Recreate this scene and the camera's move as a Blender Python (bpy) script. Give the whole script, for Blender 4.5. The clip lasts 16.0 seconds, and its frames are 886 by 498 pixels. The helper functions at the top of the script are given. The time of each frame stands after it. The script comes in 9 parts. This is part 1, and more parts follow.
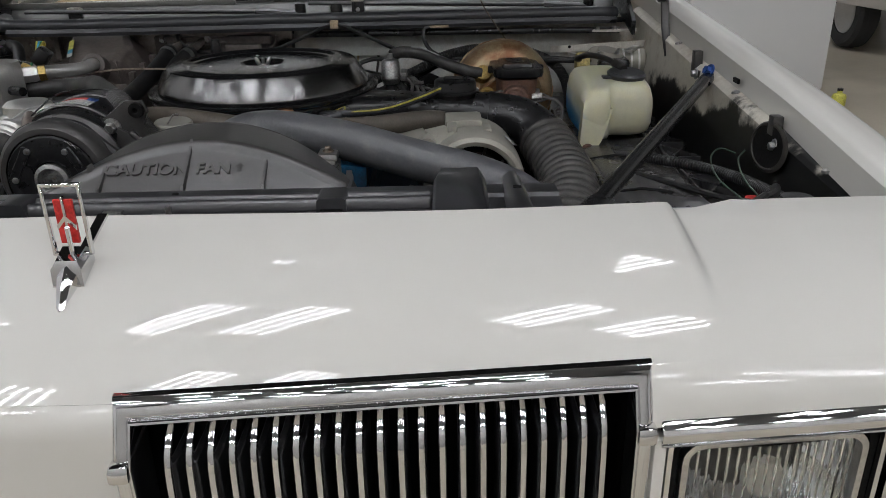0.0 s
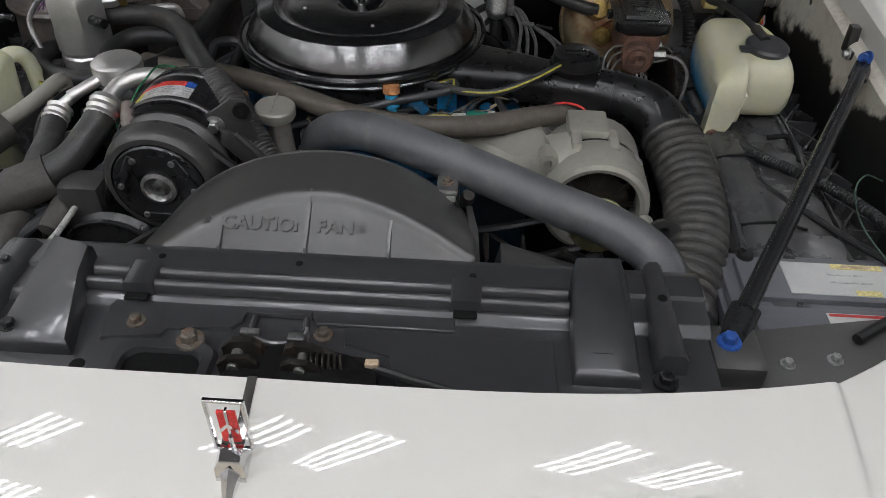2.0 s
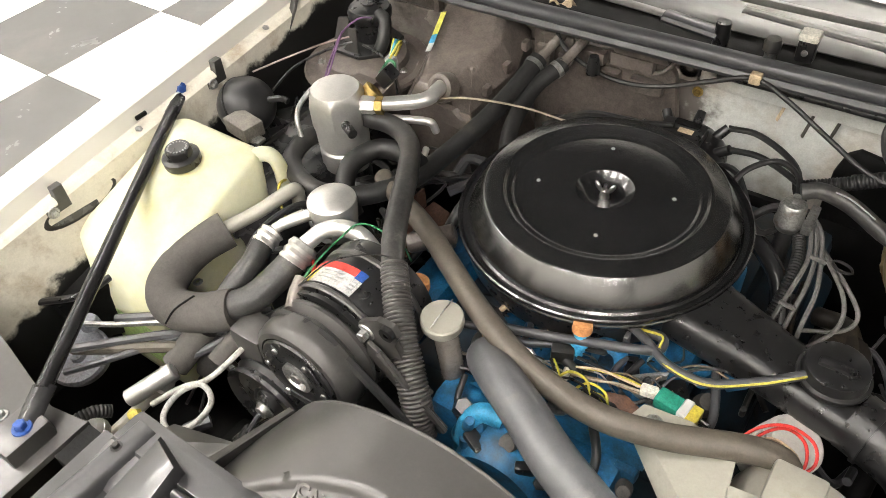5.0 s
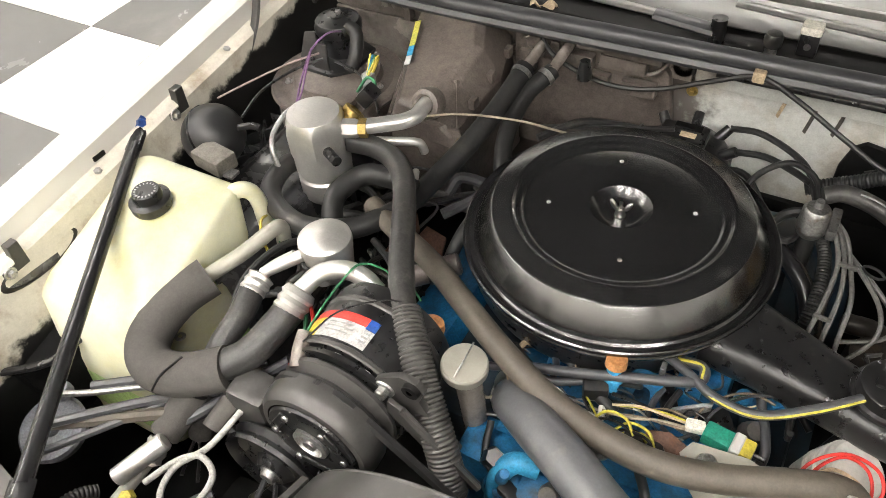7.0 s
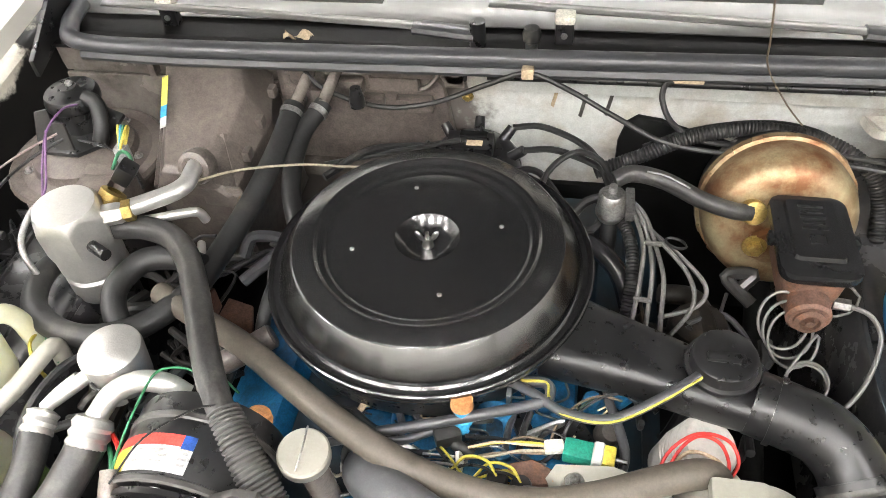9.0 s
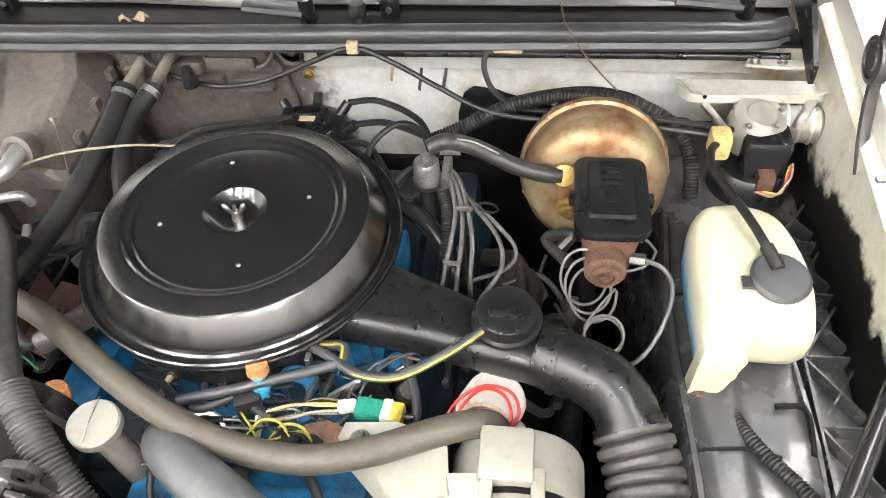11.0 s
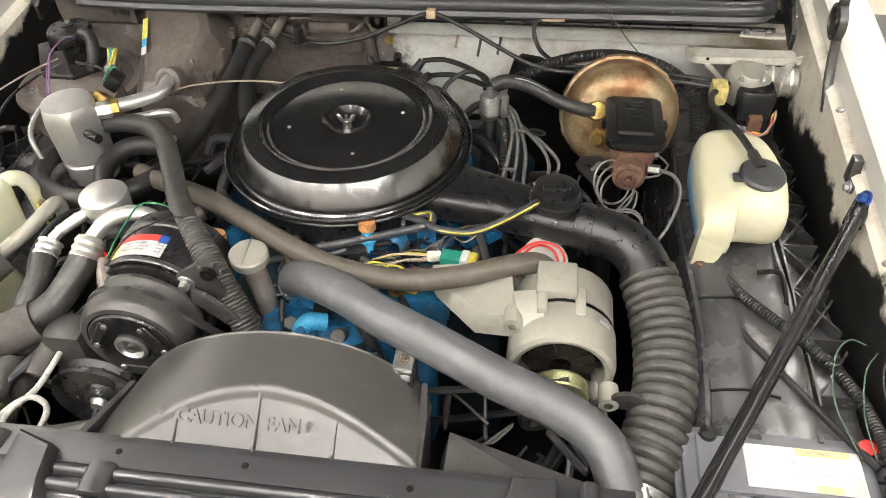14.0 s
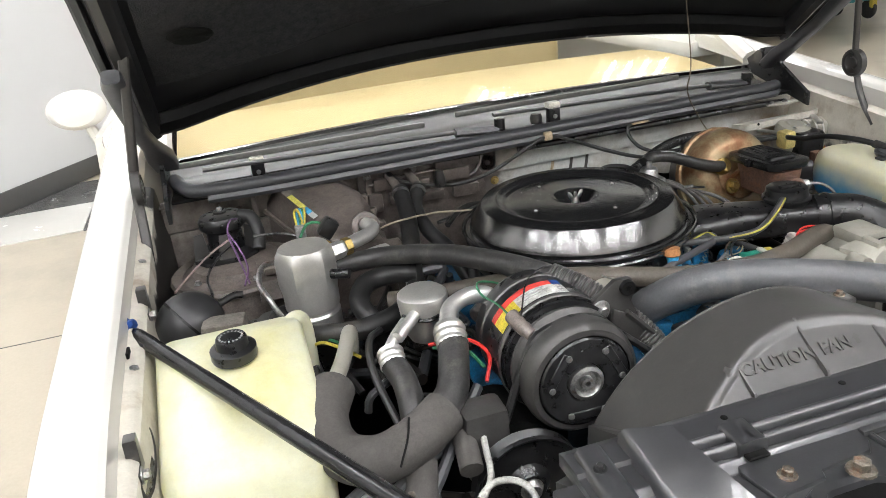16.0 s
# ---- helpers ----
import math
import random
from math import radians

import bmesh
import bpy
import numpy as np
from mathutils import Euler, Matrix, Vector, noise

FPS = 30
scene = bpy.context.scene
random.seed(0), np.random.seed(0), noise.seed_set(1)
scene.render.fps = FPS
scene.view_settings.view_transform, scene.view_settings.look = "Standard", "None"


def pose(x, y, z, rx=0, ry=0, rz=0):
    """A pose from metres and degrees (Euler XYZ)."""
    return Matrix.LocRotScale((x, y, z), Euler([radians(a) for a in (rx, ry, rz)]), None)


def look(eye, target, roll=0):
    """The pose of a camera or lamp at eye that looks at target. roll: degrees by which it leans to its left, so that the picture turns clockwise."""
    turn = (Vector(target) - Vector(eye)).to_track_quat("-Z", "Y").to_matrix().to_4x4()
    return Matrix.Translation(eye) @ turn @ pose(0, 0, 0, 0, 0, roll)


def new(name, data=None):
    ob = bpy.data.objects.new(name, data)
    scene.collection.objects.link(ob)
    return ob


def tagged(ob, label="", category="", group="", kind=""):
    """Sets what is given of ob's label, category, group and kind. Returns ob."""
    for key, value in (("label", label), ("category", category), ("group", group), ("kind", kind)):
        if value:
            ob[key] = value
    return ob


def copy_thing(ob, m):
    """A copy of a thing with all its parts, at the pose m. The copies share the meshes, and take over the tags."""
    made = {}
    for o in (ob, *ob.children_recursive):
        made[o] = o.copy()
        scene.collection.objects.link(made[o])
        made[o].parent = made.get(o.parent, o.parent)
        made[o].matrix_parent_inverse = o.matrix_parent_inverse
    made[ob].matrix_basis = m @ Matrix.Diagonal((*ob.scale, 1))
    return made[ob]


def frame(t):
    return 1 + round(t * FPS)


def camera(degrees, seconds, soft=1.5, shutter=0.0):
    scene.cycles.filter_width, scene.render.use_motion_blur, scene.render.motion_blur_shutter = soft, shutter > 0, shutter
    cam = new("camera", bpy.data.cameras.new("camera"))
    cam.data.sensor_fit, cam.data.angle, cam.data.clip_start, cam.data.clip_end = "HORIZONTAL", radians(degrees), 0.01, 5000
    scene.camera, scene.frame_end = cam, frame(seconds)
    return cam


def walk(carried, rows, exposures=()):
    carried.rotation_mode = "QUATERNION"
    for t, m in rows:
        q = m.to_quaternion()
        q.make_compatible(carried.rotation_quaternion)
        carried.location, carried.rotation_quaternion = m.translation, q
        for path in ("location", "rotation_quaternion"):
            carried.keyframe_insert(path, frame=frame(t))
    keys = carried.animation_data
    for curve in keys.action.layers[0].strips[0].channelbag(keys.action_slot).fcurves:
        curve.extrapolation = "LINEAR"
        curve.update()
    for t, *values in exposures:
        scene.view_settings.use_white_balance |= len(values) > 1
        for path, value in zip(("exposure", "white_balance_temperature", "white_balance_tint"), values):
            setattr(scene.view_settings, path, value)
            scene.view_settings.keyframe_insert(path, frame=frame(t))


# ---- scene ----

cam = camera(60.3, 16.0, soft=0.85)
PATH = [
    (0, (0.312, -1.388, 1.163), (0.318, 0.452, 0.379), -1.2),
    (0.5, (0.261, -1.378, 1.178), (0.522, 0.429, 0.361), -0.4),
    (1, (0.213, -1.368, 1.192), (0.532, 0.397, 0.307), 0.3),
    (1.3, (0.187, -1.355, 1.209), (0.435, 0.372, 0.231), 0.3),
    (1.5, (0.168, -1.311, 1.281), (0.327, 0.34, 0.164), 0.8),
    (2, (0.206, -1.188, 1.425), (0.121, 0.349, 0.148), 1.0),
    (2.5, (0.242, -1.059, 1.546), (0.025, 0.384, 0.178), 0.9),
    (3, (0.233, -0.908, 1.596), (-0.106, 0.459, 0.176), -0.6),
    (3.5, (0.267, -0.803, 1.627), (-0.261, 0.471, 0.178), -2.3),
    (4, (0.3, -0.758, 1.633), (-0.418, 0.44, 0.202), -3.9),
    (4.5, (0.302, -0.743, 1.64), (-0.525, 0.391, 0.215), -4.4),
    (4.7, (0.308, -0.742, 1.638), (-0.571, 0.366, 0.224), -5.1),
    (6.8, (0.211, -0.726, 1.615), (-0.591, 0.404, 0.173), -5.5),
    (7, (0.186, -0.701, 1.62), (-0.569, 0.464, 0.179), -5.5),
    (7.5, (0.118, -0.663, 1.624), (-0.511, 0.572, 0.182), -5.7),
    (8, (0.102, -0.638, 1.615), (-0.399, 0.651, 0.17), -5.7),
    (8.5, (0.122, -0.623, 1.609), (-0.277, 0.696, 0.16), -5.4),
    (9, (0.167, -0.612, 1.604), (-0.15, 0.719, 0.146), -5.1),
    (9.5, (0.215, -0.597, 1.6), (-0.05, 0.735, 0.132), -5.0),
    (10, (0.266, -0.587, 1.599), (0.044, 0.739, 0.118), -4.6),
    (10.2, (0.287, -0.586, 1.599), (0.073, 0.736, 0.114), -4.6),
    (12.3, (0.43, -0.785, 1.577), (0.163, 0.535, 0.098), -5.1),
    (12.5, (0.415, -0.821, 1.594), (0.148, 0.5, 0.116), -5.0),
    (13, (0.358, -0.92, 1.619), (0.084, 0.422, 0.162), -4.9),
    (13.5, (0.332, -0.965, 1.632), (0.069, 0.411, 0.205), -3.9),
    (14, (0.32, -0.984, 1.64), (0.076, 0.433, 0.25), -2.6),
    (14.5, (0.301, -1.01, 1.617), (0.076, 0.462, 0.283), -0.9),
    (15, (0.176, -1.069, 1.561), (0.014, 0.485, 0.312), -1.0),
    (15.5, (-0.169, -1.132, 1.493), (0.002, 0.576, 0.467), -3.8),
    (16, (-0.556, -1.148, 1.381), (-0.082, 0.643, 0.628), -6.3),
]
EXPOSURES = [(0, -1.95, 6150, 12), (1.6, -1.9, 6150, 12), (2.05, -1.65, 6150, 12), (2.45, -0.3, 6800, 11), (3.0, -0.08, 7000, 11), (4.2, 0.05, 7000, 11), (4.7, 0.02, 7000, 11), (6.8, -0.05, 6950, 11), (7.6, 0.0, 6950, 11), (9.0, 0.52, 6680, 11), (10.2, 0.66, 6600, 11), (12.3, 0.5, 6600, 11), (13.2, 0.04, 6850, 11), (14.5, -0.05, 6950, 11), (15.5, -0.42, 6800, 11), (16, -0.5, 6350, 11)]
walk(cam, [(t, look(eye, target, roll)) for t, eye, target, roll in PATH], EXPOSURES)

# ---------------------------------------------------------------- light
def emitter(name, colour, strength):
    m = bpy.data.materials.new(name)
    m.use_nodes = True
    n = m.node_tree.nodes
    n.clear()
    out, em = n.new("ShaderNodeOutputMaterial"), n.new("ShaderNodeEmission")
    em.inputs["Color"].default_value = (*colour, 1)
    em.inputs["Strength"].default_value = strength
    m.node_tree.links.new(em.outputs[0], out.inputs["Surface"])
    return m


world = bpy.data.worlds.new("room_light")
scene.world = world
world.use_nodes = True
world.node_tree.nodes["Background"].inputs["Color"].default_value = (0.9, 0.95, 1.0, 1)
world.node_tree.nodes["Background"].inputs["Strength"].default_value = 0.05
TUBE = emitter("fluorescent_tube_glow", (1.0, 0.995, 0.985), 112.0)
LIGHT_TURN = 55  # degrees from the car's cross axis


# ---------------------------------------------------------------- materials
def mat(name, col, rough=0.5, metal=0.0, var=0.15, scale=25.0, bump=0.0, bscale=180.0, dirt=None, amount=0.0,
        dscale=7.0, coat=0.0, ior=1.45, rvar=0.12, trans=0.0, spec=0.4, sss=0.0, stretch=(1, 1, 1), fine=0.35):
    m = bpy.data.materials.new(name)
    m.use_nodes = True
    nt = m.node_tree
    b = nt.nodes["Principled BSDF"]
    tc = nt.nodes.new("ShaderNodeTexCoord")
    mp = nt.nodes.new("ShaderNodeMapping")
    mp.inputs["Scale"].default_value = stretch
    nt.links.new(tc.outputs["Object"], mp.inputs["Vector"])

    def noise_at(s, detail=5.0, rough_=0.6):
        n = nt.nodes.new("ShaderNodeTexNoise")
        n.inputs["Scale"].default_value = s
        n.inputs["Detail"].default_value = detail
        n.inputs["Roughness"].default_value = rough_
        nt.links.new(mp.outputs["Vector"], n.inputs["Vector"])
        return n

    def mix(fac, a, c):
        x = nt.nodes.new("ShaderNodeMix")
        x.data_type = "RGBA"
        nt.links.new(fac, x.inputs[0])
        for v, socket in ((a, x.inputs[6]), (c, x.inputs[7])):
            if isinstance(v, tuple):
                socket.default_value = (*v, 1)
            else:
                nt.links.new(v, socket)
        return x.outputs[2]

    grain = noise_at(scale)
    lo = tuple(max(0.0, c * (1 - var)) for c in col)
    hi = tuple(min(1.0, c * (1 + var)) for c in col)
    colour = mix(grain.outputs["Fac"], lo, hi)
    rsrc = grain.outputs["Fac"]
    if dirt and amount > 0:
        stain = noise_at(dscale, 8.0, 0.65)
        ramp = nt.nodes.new("ShaderNodeMapRange")
        ramp.inputs["From Min"].default_value = 0.66 - 0.5 * amount
        ramp.inputs["From Max"].default_value = 0.92 - 0.5 * amount
        nt.links.new(stain.outputs["Fac"], ramp.inputs["Value"])
        colour = mix(ramp.outputs["Result"], colour, dirt)
    if fine:
        speck = noise_at(330.0, 3.0, 0.7)
        smear = noise_at(70.0, 4.0, 0.7)
        add = nt.nodes.new("ShaderNodeMath")
        add.operation = "ADD"
        nt.links.new(speck.outputs["Fac"], add.inputs[0])
        nt.links.new(smear.outputs["Fac"], add.inputs[1])
        sr = nt.nodes.new("ShaderNodeMapRange")
        sr.inputs["From Min"].default_value = 0.75
        sr.inputs["From Max"].default_value = 1.25
        sr.inputs["To Min"].default_value = 1.0 - fine
        sr.inputs["To Max"].default_value = 1.0 + fine
        nt.links.new(add.outputs[0], sr.inputs["Value"])
        mul = nt.nodes.new("ShaderNodeMix")
        mul.data_type = "RGBA"
        mul.blend_type = "MULTIPLY"
        mul.inputs[0].default_value = 1.0
        nt.links.new(colour, mul.inputs[6])
        nt.links.new(sr.outputs["Result"], mul.inputs[7])
        colour = mul.outputs[2]
    nt.links.new(colour, b.inputs["Base Color"])
    rr = nt.nodes.new("ShaderNodeMapRange")
    rr.inputs["To Min"].default_value = max(0.02, rough - rvar * 0.5)
    rr.inputs["To Max"].default_value = min(1.0, rough + rvar)
    nt.links.new(rsrc, rr.inputs["Value"])
    nt.links.new(rr.outputs["Result"], b.inputs["Roughness"])
    b.inputs["Metallic"].default_value = metal
    b.inputs["IOR"].default_value = ior
    b.inputs["Specular IOR Level"].default_value = spec
    b.inputs["Coat Weight"].default_value = coat
    b.inputs["Coat Roughness"].default_value = 0.012
    b.inputs["Transmission Weight"].default_value = trans
    if sss:
        b.inputs["Subsurface Weight"].default_value = sss
        b.inputs["Subsurface Radius"].default_value = (0.02, 0.018, 0.01)
    if bump:
        bp = nt.nodes.new("ShaderNodeBump")
        bp.inputs["Strength"].default_value = bump
        bp.inputs["Distance"].default_value = 0.002
        nt.links.new(noise_at(bscale, 4.0).outputs["Fac"], bp.inputs["Height"])
        nt.links.new(bp.outputs["Normal"], b.inputs["Normal"])
    return m


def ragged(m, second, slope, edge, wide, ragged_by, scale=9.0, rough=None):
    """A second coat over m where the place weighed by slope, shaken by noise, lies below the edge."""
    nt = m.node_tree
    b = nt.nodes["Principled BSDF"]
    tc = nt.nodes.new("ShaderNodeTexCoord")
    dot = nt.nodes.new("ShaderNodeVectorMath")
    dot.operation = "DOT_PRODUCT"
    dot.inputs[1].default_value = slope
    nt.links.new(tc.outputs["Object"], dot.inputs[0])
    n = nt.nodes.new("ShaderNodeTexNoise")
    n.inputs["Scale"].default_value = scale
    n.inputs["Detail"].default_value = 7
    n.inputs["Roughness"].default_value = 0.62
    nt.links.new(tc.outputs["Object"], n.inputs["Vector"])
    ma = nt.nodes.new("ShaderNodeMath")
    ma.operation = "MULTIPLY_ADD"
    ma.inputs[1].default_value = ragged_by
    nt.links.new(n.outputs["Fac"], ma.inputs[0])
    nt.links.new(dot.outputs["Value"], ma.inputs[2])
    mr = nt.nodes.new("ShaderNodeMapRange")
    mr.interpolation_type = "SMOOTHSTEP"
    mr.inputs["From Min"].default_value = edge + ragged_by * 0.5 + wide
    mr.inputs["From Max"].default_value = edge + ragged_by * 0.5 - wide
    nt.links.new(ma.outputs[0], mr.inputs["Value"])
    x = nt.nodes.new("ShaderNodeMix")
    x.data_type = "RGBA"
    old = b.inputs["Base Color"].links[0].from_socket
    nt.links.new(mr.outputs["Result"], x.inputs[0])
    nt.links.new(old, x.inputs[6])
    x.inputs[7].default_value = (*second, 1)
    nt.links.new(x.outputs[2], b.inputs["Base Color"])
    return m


DUST = (0.085, 0.076, 0.064)
RUST = (0.17, 0.07, 0.028)
M_PAINT = mat("white_car_paint", (0.70, 0.682, 0.635), 0.45, var=0.02, scale=3, coat=1.0, rvar=0.03, spec=0.05, fine=0.0)
M_INNER = mat("white_inner_panel_paint", (0.50, 0.48, 0.43), 0.38, var=0.05, scale=6, dirt=(0.2, 0.16, 0.11), amount=0.28, dscale=9, fine=0.14)
# black overspray; also painted-in shade for gaps, holes and recesses
M_OVERGAP = mat("black_overspray_and_gap_shade", (0.005, 0.005, 0.005), 0.6, var=0.3, bump=0.2, spec=0.15)
M_CHROME = mat("chrome", (0.78, 0.78, 0.79), 0.03, 1.0, var=0.03, rvar=0.05, fine=0.0)
M_DULLCHROME = mat("dull_bright_metal", (0.62, 0.61, 0.59), 0.28, 1.0, var=0.12, bump=0.05, fine=0.14)
M_BLACK = mat("satin_black_plastic", (0.011, 0.011, 0.0115), 0.26, var=0.3, scale=60, bump=0.08, dirt=DUST, amount=0.05, dscale=26, spec=0.5, fine=0.10, rvar=0.14)
M_SHROUD = mat("dusty_black_shroud_plastic", (0.043, 0.0412, 0.0395), 0.3, var=0.2, scale=18, bump=0.05, dirt=(0.075, 0.07, 0.064), amount=0.22, dscale=22, spec=0.8, rvar=0.03, fine=0.08, coat=0.0)
M_GLOSSBLK = mat("gloss_black_enamel", (0.011, 0.011, 0.0115), 0.16, var=0.2, scale=40, ior=1.8, bump=0.0, bscale=60, dirt=(0.03, 0.028, 0.025), amount=0.06, dscale=30, spec=0.5, fine=0.0)
def brushed(m, amount=0.8):
    """Round-turned metal: reflections drawn out across the turning marks."""
    nt = m.node_tree
    b = nt.nodes["Principled BSDF"]
    tan = nt.nodes.new("ShaderNodeTangent")
    tan.direction_type, tan.axis = "RADIAL", "Z"
    nt.links.new(tan.outputs["Tangent"], b.inputs["Tangent"])
    b.inputs["Anisotropic"].default_value = amount
    b.inputs["Anisotropic Rotation"].default_value = 0.25
    return m


M_BEVEL = brushed(mat("polished_black_enamel_bevel", (0.18, 0.179, 0.178), 0.22, 1.0, var=0.04, scale=9, bump=0.0, rvar=0.03, fine=0.0))
M_RADPANEL = mat("semi_gloss_black_steel", (0.029, 0.029, 0.031), 0.30, var=0.2, scale=20, bump=0.05, ior=1.6, dirt=(0.07, 0.066, 0.06), amount=0.06, dscale=6, spec=0.5, fine=0.08, rvar=0.05, coat=0.3)
M_RUBBER = mat("black_rubber", (0.014, 0.014, 0.014), 0.42, var=0.3, scale=35, bump=0.12, dirt=DUST, amount=0.16, dscale=9, spec=0.4, fine=0.2)
M_GREYRUB = mat("grey_dusty_rubber", (0.042, 0.043, 0.046), 0.3, var=0.2, scale=25, bump=0.10, dirt=(0.15, 0.14, 0.125), amount=0.12, dscale=6, spec=0.5, fine=0.18, rvar=0.08)
M_BROWNRUB = mat("weathered_brown_rubber", (0.070, 0.060, 0.048), 0.5, var=0.2, scale=20, bump=0.12, dirt=(0.045, 0.042, 0.038), amount=0.2, dscale=10, fine=0.2)
M_FOAM = mat("grey_foam_insulation", (0.055, 0.051, 0.047), 0.8, var=0.18, scale=14, bump=0.14, bscale=420, fine=0.2)
M_ALU = mat("cast_aluminium", (0.66, 0.65, 0.625), 0.3, 0.78, var=0.10, scale=40, bump=0.12, bscale=500, dirt=(0.25, 0.23, 0.2), amount=0.1, dscale=14, fine=0.07)
M_ALUPAINT = mat("grey_white_cast_aluminium", (0.33, 0.318, 0.275), 0.46, 0.35, var=0.10, scale=30, bump=0.10, bscale=600, dirt=(0.24, 0.22, 0.17), amount=0.2, dscale=16, fine=0.05)
M_STEEL = mat("zinc_steel", (0.36, 0.36, 0.35), 0.38, 0.95, var=0.2, scale=40, dirt=RUST, amount=0.22, dscale=60)
M_IRON = mat("rusty_cast_iron", (0.115, 0.065, 0.048), 0.75, 0.2, var=0.3, scale=60, bump=0.3, bscale=350, dirt=RUST, amount=0.3, dscale=40)
M_GOLD = mat("yellow_zinc_booster", (0.36, 0.30, 0.18), 0.36, 0.5, var=0.18, scale=8, bump=0.04, dirt=(0.17, 0.07, 0.028), amount=0.6, dscale=16, fine=0.15)
M_BRASS = mat("brass_fitting", (0.40, 0.29, 0.10), 0.42, 0.9, var=0.2, scale=60, dirt=(0.2, 0.1, 0.04), amount=0.3, dscale=70)
M_BLUE = mat("blue_engine_enamel", (0.010, 0.125, 0.27), 0.34, var=0.25, scale=25, bump=0.10, bscale=250, dirt=(0.018, 0.024, 0.028), amount=0.46, dscale=14)
M_LBLUE = mat("light_blue_plastic", (0.03, 0.24, 0.42), 0.4, var=0.15, scale=60)
M_TANK = mat("aged_cream_polythene", (0.64, 0.635, 0.47), 0.38, var=0.06, scale=5, dirt=(0.54, 0.50, 0.22), amount=0.34, dscale=5, sss=0.35, fine=0.05)
M_BOTTLE = mat("milky_washer_polythene", (0.62, 0.60, 0.44), 0.36, var=0.05, scale=5, sss=0.4, fine=0.05)
M_FLUID = mat("blue_fluid_seen_through_polythene", (0.05, 0.34, 0.60), 0.36, var=0.12, scale=12)
M_FLUIDG = mat("green_fluid_seen_through_polythene", (0.42, 0.60, 0.22), 0.36, var=0.10, scale=10)
M_HVAC = mat("dusty_brown_grey_housing", (0.112, 0.094, 0.083), 0.33, var=0.38, scale=6, bump=0.25, dirt=(0.035, 0.030, 0.027), amount=0.36, dscale=7, bscale=120, spec=0.6)
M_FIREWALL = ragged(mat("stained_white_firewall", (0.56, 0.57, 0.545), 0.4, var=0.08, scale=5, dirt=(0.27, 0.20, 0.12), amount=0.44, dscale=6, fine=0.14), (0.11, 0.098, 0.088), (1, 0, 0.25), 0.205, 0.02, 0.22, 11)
M_RED = mat("red_plastic", (0.52, 0.03, 0.025), 0.38, var=0.12, scale=50)
M_YELLOW = mat("yellow_plastic", (0.42, 0.34, 0.05), 0.45, var=0.15, scale=50)
M_GREEN = mat("green_connector_plastic", (0.012, 0.17, 0.115), 0.4, var=0.15, scale=50)
M_LGREEN = mat("light_green_wire", (0.03, 0.15, 0.07), 0.5, var=0.15)
M_PURPLE = mat("purple_wire", (0.12, 0.06, 0.14), 0.5, var=0.15)
M_PINK = mat("pale_pink_wire", (0.26, 0.20, 0.19), 0.5, var=0.15)
M_ORANGE = mat("orange_sealant", (0.42, 0.19, 0.075), 0.6, var=0.2, scale=60)
M_WHITEPL = mat("off_white_plastic", (0.62, 0.60, 0.53), 0.5, var=0.08, scale=30)
M_LABELW = mat("white_paper_label", (0.46, 0.46, 0.445), 0.5, var=0.04, scale=30, fine=0.05)
M_LABELG = mat("grey_print", (0.28, 0.28, 0.28), 0.5, var=0.1)
M_BLUEBOLT = mat("blue_bolt_paint", (0.015, 0.055, 0.22), 0.4, var=0.15, scale=90)
M_TAPE = mat("tan_cloth_tape", (0.42, 0.33, 0.22), 0.7, var=0.2, scale=80)
M_GLASS = mat("clear_glass", (0.95, 0.97, 0.96), 0.02, trans=1.0, var=0.01, rvar=0.01, spec=0.5, fine=0.0)
M_BROWNWIRE = mat("thin_brown_wire", (0.13, 0.10, 0.07), 0.6, var=0.15)
M_PALEWIRE = mat("dusty_pale_tube", (0.26, 0.225, 0.17), 0.6, var=0.15)
M_DASH = mat("tan_dashboard_vinyl", (0.40, 0.31, 0.155), 0.5, var=0.12, scale=6, bump=0.1, stretch=(0.25, 1, 1), fine=0.05)
M_WALL = mat("white_wall_paint", (0.64, 0.64, 0.635), 0.6, var=0.02, scale=2, bump=0.03, fine=0.0)
M_CEIL = mat("dim_grey_roof_deck", (0.14, 0.14, 0.14), 0.7, var=0.04, scale=5, fine=0.0)
M_BASE = mat("dark_baseboard", (0.07, 0.068, 0.065), 0.5, var=0.1, fine=0.0)
M_FLOOR = mat("polished_tan_concrete", (0.42, 0.375, 0.295), 0.28, var=0.12, scale=1.6, dirt=(0.28, 0.255, 0.205), amount=0.3, dscale=0.9, fine=0.05)
M_TILEW = mat("white_vinyl_tile", (0.56, 0.55, 0.51), 0.22, var=0.05, scale=4, dirt=(0.55, 0.52, 0.46), amount=0.2, dscale=2, fine=0.0)
M_TILEG = mat("dark_grey_vinyl_tile", (0.085, 0.085, 0.082), 0.22, var=0.15, scale=6, dirt=(0.13, 0.125, 0.115), amount=0.25, dscale=2, fine=0.0)
M_TYRE = mat("tyre_rubber", (0.02, 0.02, 0.02), 0.7, var=0.2)
M_TEAL = mat("teal_enamel", (0.02, 0.17, 0.18), 0.4, var=0.1)
M_PULLEY = mat("dusty_dark_pulley_steel", (0.055, 0.053, 0.051), 0.3, 0.4, var=0.15, scale=20, bump=0.03, fine=0.12)


